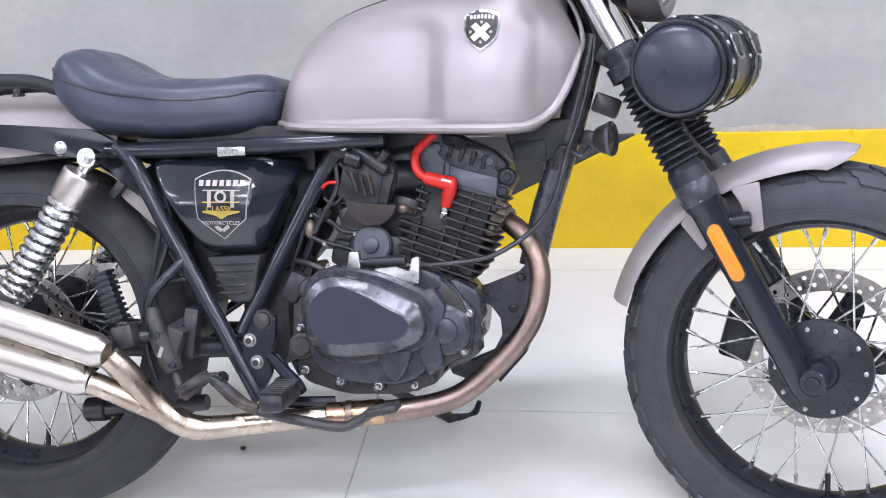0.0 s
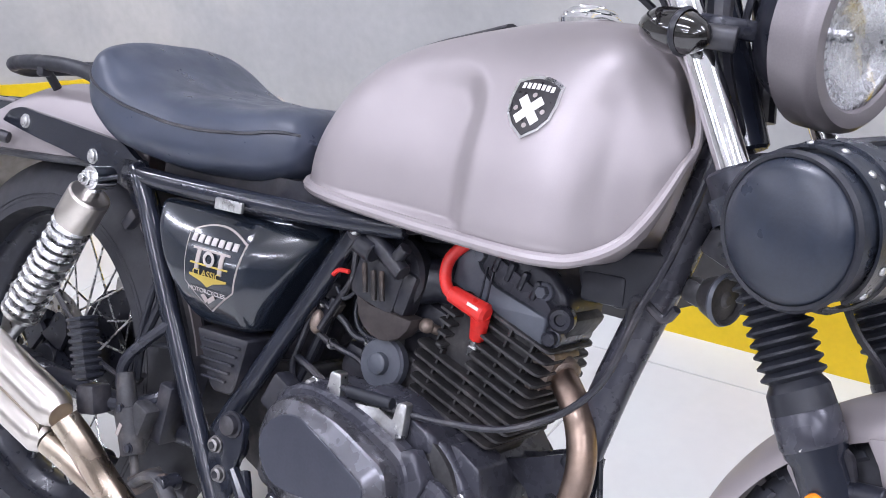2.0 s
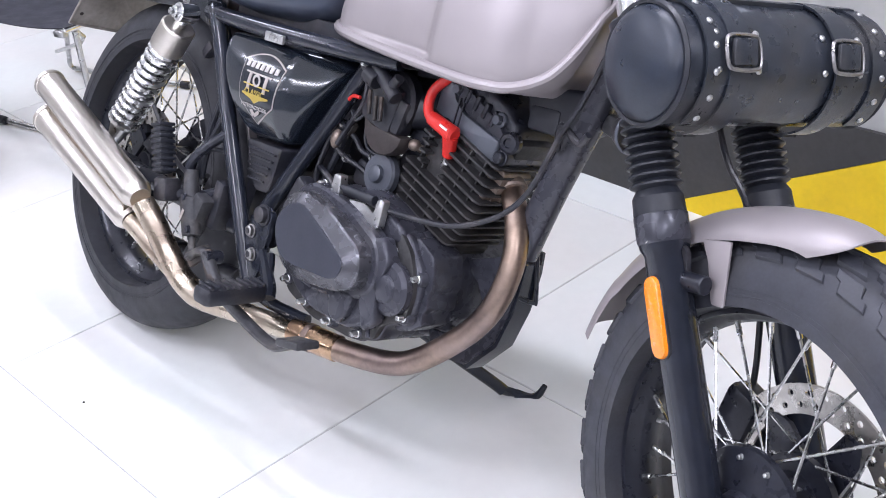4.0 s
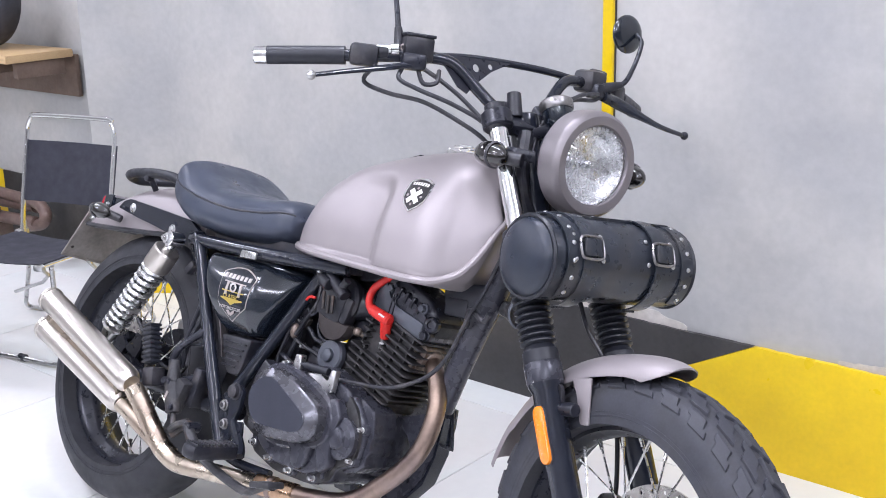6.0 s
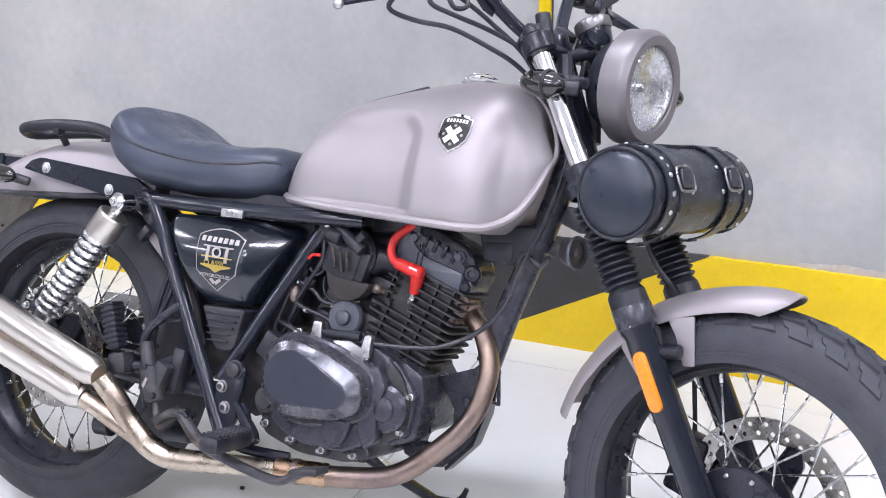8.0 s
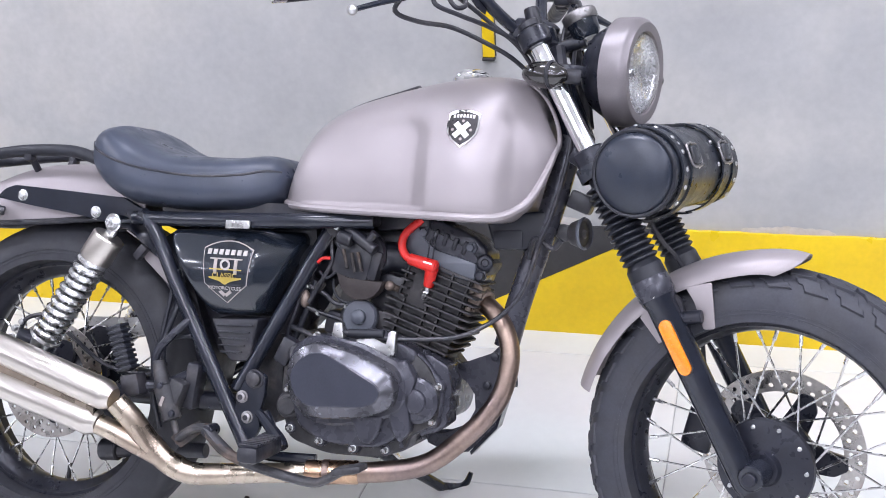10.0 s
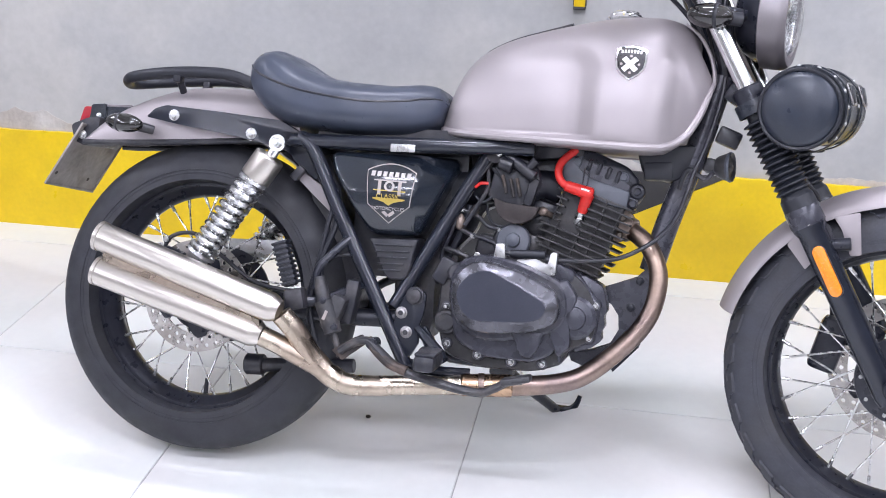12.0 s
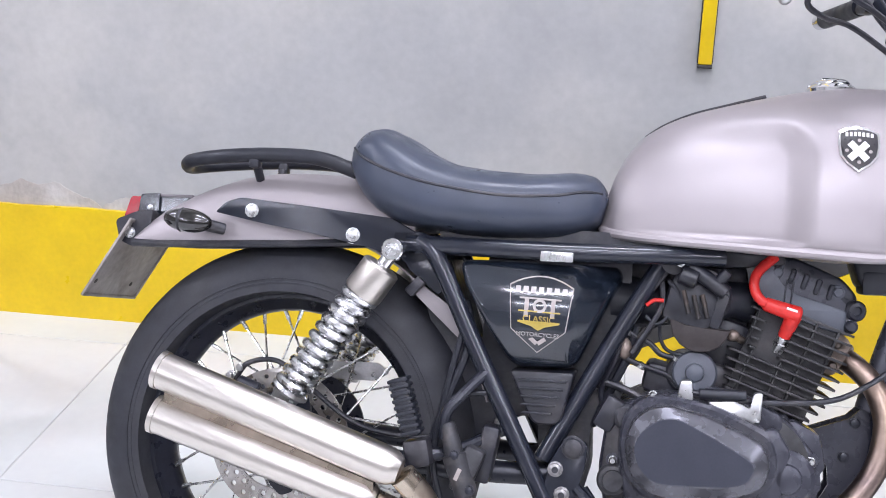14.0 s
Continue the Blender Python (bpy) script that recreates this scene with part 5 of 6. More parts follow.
hose_runs = (
    ([(.577, -.06, .560), (.580, -.065, .541), (.592, -.065, .524), (.618, -.06, .520), (.655, -.055, .537), (.682, -.05, .553)], 0.0036, GAITER),
    ([(.515, -.08, .560), (.532, -.08, .546), (.565, -.075, .532), (.584, -.07, .517), (.615, -.06, .513)], 0.0056, GRIME),
    ([(.505, -.085, .520), (.530, -.085, .508), (.556, -.08, .498), (.592, -.06, .488), (.610, -.06, .476)], 0.0056, GRIME),
    ([(.575, -.09, .63), (.578, -.095, .590), (.562, -.10, .555), (.540, -.10, .515)], 0.0055, GRIME),
    ([(.54, -.08, .60), (.528, -.095, .55), (.515, -.10, .50), (.50, -.09, .455), (.51, -.08, .42)], 0.006, GRIME),
    ([(.50, -.09, .47), (.53, -.10, .463), (.56, -.105, .452)], 0.007, GRIME),
    ([(.545, -.07, .555), (.535, -.075, .510), (.515, -.07, .46), (.49, -.06, .40)], 0.008, GAITER),
    ([(.60, -.095, .60), (.588, -.10, .575), (.572, -.10, .562), (.556, -.095, .572)], 0.0036, GAITER),
    ([(.640, -.085, .632), (.648, -.095, .612), (.652, -.095, .590), (.640, -.09, .575)], 0.0045, GAITER),
    ([(.585, -.10, .628), (.600, -.105, .612), (.606, -.10, .590), (.600, -.095, .572)], 0.005, GRIME),
    ([(.552, -.09, .585), (.562, -.10, .610), (.582, -.10, .640)], 0.0042, GRIME),
)
for P, r, mt in hose_runs:
    part("hose", tube([(x, y * 0.5 - 0.020, z) for x, y, z in P], r * 0.78, 8, 6), mt, bike, "black rubber hose")
for x, z, k in ((.607, .604, 0), (.622, .598, 1), (.634, .600, 2)):
    part("jet_tube", rod((x, -.085, z + 0.012), (x + 0.010, -.088, z - 0.022), 0.0034, n=10), RUSTY, carb)
for x, y, z in ((.598, -.100, .655), (.532, -.060, .546), (.606, -.051, .5135), (.556, -.060, .498)):
    part("hose_clip", lathe([(-0.003, 0.006), (0.003, 0.006), (0.003, 0.0072), (-0.003, 0.0072)], (x, y, z), (0.5, -0.3, 0.8), 12, True), ZINC, bike)
part("breather_bottle", ball((.530, -.065, .521), (0.010, 0.009, 0.016), 14), TAN, bike, "small beige breather")
part("red_wire", tube([(.556, -.078, .589), (.566, -.080, .597), (.580, -.078, .598)], 0.003, 6, 4), RED, bike, "short red wire")
part("wire_plug", block((.556, -.062, .545), (0.014, 0.012, 0.022), (0, 30, 0), 0.003), RUSTY, bike)
# The second slab is no airbox: added to darken the gap behind the carburettor.
part("airbox", join(slab([(.31, .655), (.53, .660), (.53, .52), (.50, .42), (.44, .40), (.345, .40), (.31, .47)], -0.03, 0.05, 0.01, 0.02), slab([(.50, .66), (.70, .665), (.71, .60), (.69, .572), (.62, .566), (.560, .550), (.545, .50), (.50, .45)], 0.05, 0.0, 0.01, 0.02)), GRIME, bike, "black plastic airbox with an added filler slab behind the carburettor")
part("coil_pack", block((.70, -.02, .672), (0.10, 0.05, 0.03), (0, -8, 0), 0.006), GRIME, bike)
# Added dark slab closes the bright gap below the tank's nose.
part("under_tank_tray", slab([(.845, .688), (.962, .706), (.956, .650), (.915, .630), (.862, .640)], 0.045, -0.022, 0.008, 0.012, 3), GAITER, bike, "dark filler slab under the tank's nose")
part("regulator", join(block((.890, .005, .650), (0.055, 0.06, 0.035), (0, -4, 0), 0.006)), GAITER, bike, "black box behind the down tube")
horn = part("horn", join(lathe([(-0.022, 0.010), (-0.012, 0.020), (0.0, 0.0245), (0.010, 0.0275), (0.013, 0.0255), (0.009, 0.022), (0.011, 0.009), (0.015, 0.005)], (1.010, .004, .668), (0.96, -0.30, 0.05), 32), block((.986, .008, .668), (0.030, 0.028, 0.028), (0, 14, 0), 0.008)), DUSTY, bike, "round dusty black horn")
part("horn_rim", lathe([(0.006, 0.0268), (0.010, 0.0290), (0.014, 0.0272), (0.011, 0.0245)], (1.010, .004, .668), (0.96, -0.30, 0.05), 32, True), SLATE, horn, "dull grey pressed rim")
part("front_hose", tube([(.93, -.03, .62), (.945, -.05, .655), (.975, -.045, .640), (.99, -.05, .655)], 0.005, 8, 6), GRIME, bike)
part("crash_rod", tube([(.900, .018, .49), (.901, .020, .473), (.905, .040, .395), (.904, .040, .388), (.901, .020, .392), (.898, .010, .396)], 0.0035, 8, 4), SATIN, bike, "thin black bent rod")
part("ignition_block", block((1.012, .0, .722), (0.044, 0.035, 0.032), (0, 20, 0), 0.005), GRIME, bike)

part("hugger_stay", join(slab([(.200, .602), (.212, .572), (.292, .506), (.298, .540)], -0.088, -0.092, 0.001, 0.004)), LILAC, bike, "lilac-grey strip of the inner fender")
part("stay_clip", block((.214, -.108, .586), (0.016, 0.018, 0.03), (0, 40, 0), 0.003), GRIME, bike)

part("intake_fitting", join(ball((.684, -.047, .555), (0.010, 0.010, 0.009), 14), rod((.684, -.047, .555), (.700, -.03, .548), 0.006)), TAN, bike, "small beige hose fitting")

part("pivot_casting", slab([(.408, .432), (.470, .450), (.530, .462), (.530, .442), (.504, .430), (.488, .392), (.492, .330), (.482, .285), (.428, .305), (.412, .365)], -0.055, 0.055, 0.008, 0.010), DUSTY, bike, "grimy black swing arm pivot casting")

# -- swing arm, chain side, foot controls --
for side in (-1, 1):
    part("swing_arm", tube([(.45, side * .085, .33), (.36, side * .095, .322), (.10, side * .108, .322), (-.04, side * .108, .324)], 0.017, 14, 3), SATIN, bike, "black swing arm")
    part("axle_block", block((-0.005, side * .108, .324), (0.09, 0.022, 0.04), bevel=0.006), SATIN, bike)
    part("axle_nut", rod((0.006, side * .116, .324), (0.006, side * .134, .324), 0.014, n=6), ZINC, bike)
part("stay_end", join(rod((.128, -.06, .199), (.345, -.06, .222), 0.014), rod((.122, -.06, .200), (.160, -.06, .203), 0.021)), GRIME, bike, "black torque rod with a rubber end")
part("chain_guard", join(slab([(-.02, .438), (.125, .446), (.145, .430), (.12, .415), (-.02, .410)], 0.07, 0.078, 0.002, 0.006)), ALLOY, bike, "bare metal chain guard")
part("rear_sprocket", lathe([(0, 0.10), (0.006, 0.10), (0.007, 0.05)], (0, 0.076, 0), (0, 1, 0), 48), SATIN, rear_wheel)
caliper = part("rear_caliper", join(block((-.045, -.050, .385), (0.075, 0.045, 0.05), (0, -30, 0), 0.010), rod((-.065, -.075, .405), (-.03, -.075, .395), 0.016)), SATIN, bike, "black rear brake caliper")
part("brake_hose", tube([(-.07, -.072, .41), (-.05, -.078, .440), (.0, -.078, .448), (.06, -.08, .41), (.14, -.085, .365), (.24, -.10, .36), (.285, -.118, .385)], 0.0042, 8, 6), GRIME, bike, "black brake hose")
bolts("caliper_bolt", [(-.078, .418), (-.062, .432), (-.088, .40)], 0.006, -0.072, caliper, ALLOY, 0.012)
peg2 = part("pillion_footrest", block((.2290, -.176, .414), (0.027, 0.026, 0.086), (0, -20, 0), 0.006), GAITER, bike, "folded ribbed rubber pillion footrest")
for k in range(9):
    d = 0.0096 * (k - 4)
    part("footrest_rib", block((.2290 - 0.342 * d, -.176, .416 + 0.94 * d), (0.0300, 0.030, 0.0056), (0, -20, 0), 0.0015), GAITER, peg2)
part("peg_hinge", block((.252, -.170, .350), (0.038, 0.034, 0.040), (0, -14, 0), 0.006), GRIME, peg2)
part("peg_arm", tube([(.258, -.160, .345), (.30, -.140, .352), (.345, -.125, .375)], 0.010, 10, 4), SATIN, peg2)
part("hanger_tube", tube([(.335, -.128, .472), (.306, -.146, .438), (.285, -.154, .408), (.284, -.154, .372)], 0.008, 10, 5), SATIN, bike, "thin black hanger tube")
master = part("brake_master_cylinder", join(rod((.287, -.152, .395), (.302, -.154, .350), 0.0115, 0.0145), rod((.302, -.154, .352), (.326, -.156, .292), 0.0190, 0.0165), block((.322, -.146, .330), (0.03, 0.03, 0.07), (0, 20, 0), 0.006), rod((.326, -.156, .295), (.344, -.160, .250), 0.006)), DUSTY, bike, "dusty black rear brake master cylinder")
bolts("master_bolt", [(.305, .352), (.330, .305)], 0.006, -0.168, master, SATIN)
part("master_print", block((.312, -0.1735, .326), (0.006, 0.001, 0.018), (0, 20, 0), 0), GREYPRINT, master)
part("feed_hose", tube([(.284, -.13, .38), (.282, -.125, .43), (.300, -.118, .49), (.302, -.11, .54), (.292, -.10, .57)], 0.0062, 8, 6), GAITER, bike, "black fluid hose")
part("loop_hose", tube([(.262, -.12, .30), (.262, -.125, .37), (.285, -.128, .425), (.33, -.125, .440), (.365, -.115, .435)], 0.004, 8, 6), GAITER, bike, "black looped hose")
part("fluid_hose", tube([(.30, -.12, .56), (.285, -.125, .48), (.272, -.128, .40), (.268, -.13, .33), (.285, -.13, .27)], 0.0048, 8, 6), GAITER, bike)
part("reservoir", block((.345, -.118, .352), (0.026, 0.04, 0.085), (0, 8, 0), 0.006), GRIME, bike, "black fluid reservoir")
peg_plate = part("peg_bracket", slab([(.4506, .3774), (.470, .3918), (.4909, .383), (.4894, .3461), (.4794, .3088), (.4849, .2905), (.470, .262), (.4584, .2523), (.4301, .2979), (.4356, .3446)], -0.118, -0.128, 0.003, 0.008), FRAME, bike, "black footrest bracket")
bolts("bracket_bolt", [(.4470, .3425), (.4590, .3070)], 0.0092, -0.128, peg_plate, DULL, 0.009)
bolts("bolt_socket", [(.4470, .3425), (.4590, .3070)], 0.005, -0.1365, peg_plate, GRIME, 0.0015)
bolts("bracket_cap", [(.470, .3765)], 0.0140, -0.127, peg_plate, GRIME, 0.014)
part("bracket_arm", tube([(.478, -.124, .318), (.500, -.128, .298), (.525, -.134, .275), (.535, -.140, .262)], [0.008, 0.010, 0.012, 0.012], 10, 4), FRAME, peg_plate)
peg = part("footrest", join(block((.522, -.202, .268), (0.040, 0.118, 0.030), (0, 0, 4), 0.010), rod((.495, -.12, .272), (.508, -.150, .270), 0.012)), GRIME, bike, "black rubber footrest")
for k in range(8):
    part("tread_bar", block((.518 + 0.001 * k, -.152 - 0.014 * k, .2835), (0.036, 0.006, 0.006), bevel=0.002), GRIME, peg)
part("peg_strut", tube([(.488, -.115, .315), (.505, -.125, .295), (.512, -.135, .28)], 0.009, 10, 3), FRAME, peg)
pedal = part("brake_pedal", tube([(.345, -.165, .262), (.370, -.168, .280), (.400, -.172, .288), (.420, -.175, .274), (.445, -.176, .255), (.472, -.176, .240), (.545, -.176, .225), (.611, -.176, .218), (.640, -.176, .228), (.666, -.176, .244), (.690, -.178, .250)], 0.0078, 10, 6, flat=1.4), DUSTY, bike, "worn dark steel brake pedal")
part("pedal_pad", block((.682, -.188, .251), (0.052, 0.042, 0.012), (0, -14, 0), 0.003), DUSTY, pedal)
part("pedal_root", tube([(.398, -.170, .290), (.418, -.176, .272), (.445, -.179, .252), (.478, -.180, .241)], 0.0095, 10, 4), RUSTY, pedal, "rust-brown pedal arm")
part("pedal_pivot", rod((.408, -.150, .284), (.408, -.182, .284), 0.011, n=16), SATIN, pedal)
part("pedal_link", join(slab([(.328, .262), (.35, .245), (.395, .282), (.385, .298), (.36, .285)], -0.160, -0.166, 0.002, 0.004)), RUSTY, pedal)
for s in (-1, 1):
    part("belly_stay", tube([(.46, s * .118, .25), (.50, s * .105, .238), (.58, s * .09, .238)], 0.010, 10, 3), FRAME, bike)
stand = part("side_stand", tube([(.615, .118, .230), (.650, .180, .190), (.695, .255, .145), (.706, .272, .134)], [0.014, 0.012, 0.011, 0.011], 12, 4), FRAME, bike, "black steel side stand")
part("stand_foot", tube([(.703, .268, .1365), (.712, .290, .129), (.734, .318, .1235), (.744, .322, .130)], [0.010, 0.013, 0.013, 0.009], 12, 4, flat=0.5), FRAME, stand)
part("stand_tail", tube([(.716, .296, .128), (.738, .312, .128), (.750, .316, .140), (.757, .318, .160)], [0.010, 0.009, 0.007, 0.005], 10, 4), FRAME, stand)
part("stand_mount", block((.612, .10, .240), (0.05, 0.03, 0.05), (0, 0, 0), 0.006), FRAME, stand)
part("stand_spring", tube([(.625, .125, .24), (.645, .155, .212), (.66, .19, .188)], 0.006, 8, 4), ZINC, stand)

# -- steered front end --
def fork_x(z):
    return 1.171 + (0.607 - z) * 0.558


def fork_at(z, y):
    return Vector((fork_x(z), y, z))


def front(name, geo, material, label="", parent=None, sharp=35):
    """A part of the steered front; sub-parts take their parent's pose."""
    return part(name, geo, material, parent or bike, label, None if parent else FRONT, sharp)


FD = (fork_at(0, 0) - fork_at(1, 0)).normalized()
for side in (-1, 1):
    y = side * 0.088
    leg = front("fork_leg", lathe([(0, 0.022), (0.004, 0.030), (0.038, 0.030), (0.048, 0.0255), (0.36, 0.0235), (0.372, 0.020)], fork_at(0.612, y), FD, 28), FRAME, "black lower fork leg")
    front("fork_collar", lathe([(-0.0015, 0.0225), (-0.0015, 0.0300), (0.0015, 0.0318), (0.030, 0.0318), (0.034, 0.0300), (0.034, 0.026)], fork_at(0.612, y), FD, 32, True), CASE, "scuffed grey collar round the leg's head", leg, sharp=40)
    front("fork_tube", rod(fork_at(1.02, y), fork_at(0.60, y), 0.0165, n=24), CHROME, "polished chrome fork tube", leg)
    prof = [(0, 0.021), (0.012, 0.022)]
    for k in range(13):
        prof += [(0.016 + 0.0112 * k, 0.0335 - 0.0002 * k), (0.0185 + 0.0112 * k, 0.0335 - 0.0002 * k), (0.0225 + 0.0112 * k, 0.0245)]
    prof += [(0.166, 0.030), (0.186, 0.031)]
    front("gaiter", lathe(prof, fork_at(0.775, y), FD, 28), GAITER, "ribbed black rubber fork gaiter", leg, sharp=25)
    front("axle_lug", rod(FRONT_AXLE + Vector((0, side * 0.070, 0)), FRONT_AXLE + Vector((-0.004, side * 0.116, -0.002)), 0.021, n=24), FRAME, "", leg)
    front("axle_end", rod(FRONT_AXLE + Vector((-0.004, side * 0.112, -0.002)), FRONT_AXLE + Vector((-0.004, side * 0.124, -0.002)), 0.011, n=12), SATIN, "", leg)
    front("mudguard_lug", rod(fork_at(0.545, y) + Vector((0.015, side * -0.004, 0.006)), fork_at(0.545, y) + Vector((0.052, side * -0.006, 0.012)), 0.0115), SATIN, "", leg)
    g = slab([(fork_x(0.600) + 0.012, 0.600), (fork_x(0.600) + 0.046, 0.586), (fork_x(0.560) + 0.034, 0.552), (fork_x(0.540) + 0.010, 0.535)], -0.086, -0.078, 0.003, 0.006)
    front("leg_web", g if side < 0 else mirrored(g), GRIME, "", leg)
    if side < 0:
        ref = []
        for z in (0.541, 0.476):
            ref.append((fork_x(z) + 0.001, z))
        d = Vector((ref[1][0] - ref[0][0], ref[1][1] - ref[0][1])).normalized()
        nrm = Vector((d.y, -d.x))
        pill = []
        for (cx, cz), a0 in ((ref[0], 0), (ref[1], 180)):
            for k in range(9):
                a = radians(a0 + 180 * k / 8)
                v = nrm * (0.0115 * math.cos(a)) - d * (0.0115 * math.sin(a))
                pill.append((cx + v.x, cz + v.y))
        front("reflector_back", slab(pill, -0.108, -0.114, 0.001), GRIME, "", leg)
        front("reflector", slab([((x - ref[0][0]) * 0.96 + ref[0][0], (z - ref[0][1]) * 0.985 + ref[0][1] - 0.0006) for x, z in pill], -0.112, -0.120, 0.003), ORANGE, "amber side reflector", leg)
        # Short white mark near the head of the leg.
        front("leg_print", block(fork_at(0.590, -0.1180), (0.018, 0.0012, 0.004), (0, 20, 0), 0), WHITE, "", leg)
for z, th, nm in ((1.003, 0.026, "top_clamp"), (0.800, 0.034, "lower_clamp")):
    g = join(block(fork_at(z, 0) + Vector((-0.022, 0, 0)), (0.055, 0.165, th), (0, 30, 0), 0.008), *[rod(fork_at(z, s * 0.088) - FD * th * 0.62, fork_at(z, s * 0.088) + FD * th * 0.62, 0.028, n=24) for s in (-1, 1)])
    front(nm, g, SATIN, "black fork clamp")
for s in (-1, 1):
    front("fork_cap", rod(fork_at(1.018, s * 0.088), fork_at(1.030, s * 0.088), 0.019, n=24), GRIME, "black fork cap")

# front fender: an arched strip round the wheel, lifted at its front lip
V, F = [], []
NA, NY = 40, 16
for inner in (0, 1):
    for i in range(NA + 1):
        a0 = 164.5 - 82.5 * i / NA
        lip = max(0.0, (i - 30) / 10)
        w = 0.066 - 0.010 * lip * lip + (0.004 if i < 8 else 0)
        for k in range(NY + 1):
            u = -1 + 2 * k / NY
            a = radians(a0 + 7 * abs(u) ** 4 * max(0.0, (i - 20) / 20))
            r = 0.344 + 0.009 * lip ** 2 - 0.008 * lip ** 5 - 0.034 * abs(u) ** (2.6 - 0.3 * lip) - inner * 0.0025
            V.append((1.357 + r * math.cos(a), -0.006 + w * u * (1 - 0.1 * abs(u) ** 8), 0.320 + r * math.sin(a)))
q = (NA + 1) * (NY + 1)
for inner in (0, 1):
    for i in range(NA):
        for k in range(NY):
            f = tuple(inner * q + j for j in (i * (NY + 1) + k, i * (NY + 1) + k + 1, (i + 1) * (NY + 1) + k + 1, (i + 1) * (NY + 1) + k))
            F.append(f if not inner else tuple(reversed(f)))
for i in range(NA):
    for k in (0, NY):
        F.append((i * (NY + 1) + k, (i + 1) * (NY + 1) + k, q + (i + 1) * (NY + 1) + k, q + i * (NY + 1) + k))
for i in (0, NA):
    for k in range(NY):
        F.append((i * (NY + 1) + k, i * (NY + 1) + k + 1, q + i * (NY + 1) + k + 1, q + i * (NY + 1) + k))
mud = front("front_fender", (V, F), LILAC, "satin lilac-grey front fender", sharp=60)
for side in (-1, 1):
    y = side * 0.064
    for nm, P in (("fender_stay", [(1.222, .600), (1.266, .612), (1.275, .536), (1.256, .533), (1.238, .578)]), ("fender_brace", [(1.146, .542), (1.162, .563), (1.196, .520), (1.182, .500)])):
        g = slab(P, 0, -0.003, 0.001, 0.004)
        g = moved(g if side < 0 else mirrored(g), pose(0, y, 0))
        front(nm, g, LILAC, "lilac-grey fender bracket", mud)

# headlight
HC = Vector((1.001, 0.022, 0.952))
HA = Vector((1, 0, -0.04)).normalized()
lamp_body = front("headlight", lathe([(0, 0.022), (0.006, 0.045), (0.022, 0.068), (0.045, 0.082), (0.066, 0.0875)], HC, HA, 48), SATIN, "round headlight with a lilac-grey ring and clear lens")
front("headlight_ring", lathe([(0.056, 0.089), (0.058, 0.0935), (0.092, 0.0945), (0.100, 0.092), (0.1065, 0.086), (0.1065, 0.081), (0.1050, 0.0715), (0.1015, 0.0690), (0.095, 0.0690), (0.095, 0.088)], HC, HA, 64, True), RING, "satin lilac-grey headlight ring", lamp_body)
MIRRORED = stuff("lamp_reflector", (0.92, 0.93, 0.95), 0.27, 1.0, 0.03, 40, 90, 0.0, rough_vary=0.04)
bowl_prof = [(0.073, 0.004), (0.0745, 0.020), (0.079, 0.037), (0.086, 0.052), (0.095, 0.0650), (0.100, 0.0680), (0.090, 0.0680), (0.064, 0.040), (0.060, 0.004)]
front("reflector_bowl", lathe(bowl_prof, HC, HA, 28, True), MIRRORED, "bright faceted reflector bowl", lamp_body, sharp=8)
front("bulb", ball(HC + HA * 0.080, (0.011, 0.0075, 0.0075), 16, HA), CHROME, "silver bulb cap", lamp_body)
front("lens", lathe([(0.1005, 0.0690), (0.1095, 0.0595), (0.1165, 0.040), (0.1200, 0.016), (0.1200, 0.002), (0.1180, 0.002), (0.1180, 0.016), (0.1145, 0.040), (0.1075, 0.0585), (0.0990, 0.0670)], HC, HA, 48, True), GLASS, "clear domed lens", lamp_body).visible_shadow = False
tick = data("lens_tick", block((0, 0, 0), (0.0012, 0.0016, 0.0055), bevel=0.0004), DULL)
for k in range(40):
    a = 2 * math.pi * k / 40
    part("lens_tick", tick, None, lamp_body, m=Matrix.Translation(HC + HA * 0.1005 + Vector((0.0, 0.0645 * math.cos(a), 0.0645 * math.sin(a)))) @ Matrix.Rotation(a - math.pi / 2, 4, "X"))
for side in (-1, 1):
    front("headlight_bracket", tube([fork_at(0.95, side * 0.086), fork_at(0.95, side * 0.09) + Vector((0.035, 0, 0)), HC + Vector((0.035, side * 0.084, -0.005))], 0.010, 10, 4, flat=0.5), SATIN, "", lamp_body)
for c, s in (((.984, -.116, .942), -1), ((1.052, .150, .940), 1)):
    ind = front("front_indicator", ball(c, (0.042, 0.023, 0.023), 24, (1, 0, -0.05)), SMOKE, "smoked-lens front indicator")
    front("stalk", rod(c, (c[0] + 0.05, -0.085, c[2] - 0.004) if s < 0 else (c[0] - 0.030, 0.090, c[2] - 0.004), 0.011, 0.013), GRIME, "", ind)
    front("lens_ring", lathe([(-0.004, 0.022), (0, 0.0243), (0.004, 0.022)], Vector(c) + Vector((0.012, 0, 0)), (1, 0, -0.05), 24, True), GRIME, "", ind)
gauge = front("speedometer", lathe([(0, 0.018), (0.008, 0.025), (0.040, 0.0285), (0.046, 0.029), (0.048, 0.026), (0.045, 0.024)], (1.005, 0.012, 1.008), (-0.45, 0, 0.9), 36), GLOSS, "round black speedometer")
front("gauge_rim", lathe([(0.030, 0.0285), (0.034, 0.0312), (0.047, 0.0312), (0.050, 0.0285), (0.048, 0.025)], (1.005, 0.012, 1.008), (-0.45, 0, 0.9), 36, True), DULL, "", gauge)
front("gauge_mount", rod((.955, 0, .99), (1.0, 0.01, 1.005), 0.012), SATIN, "", gauge)
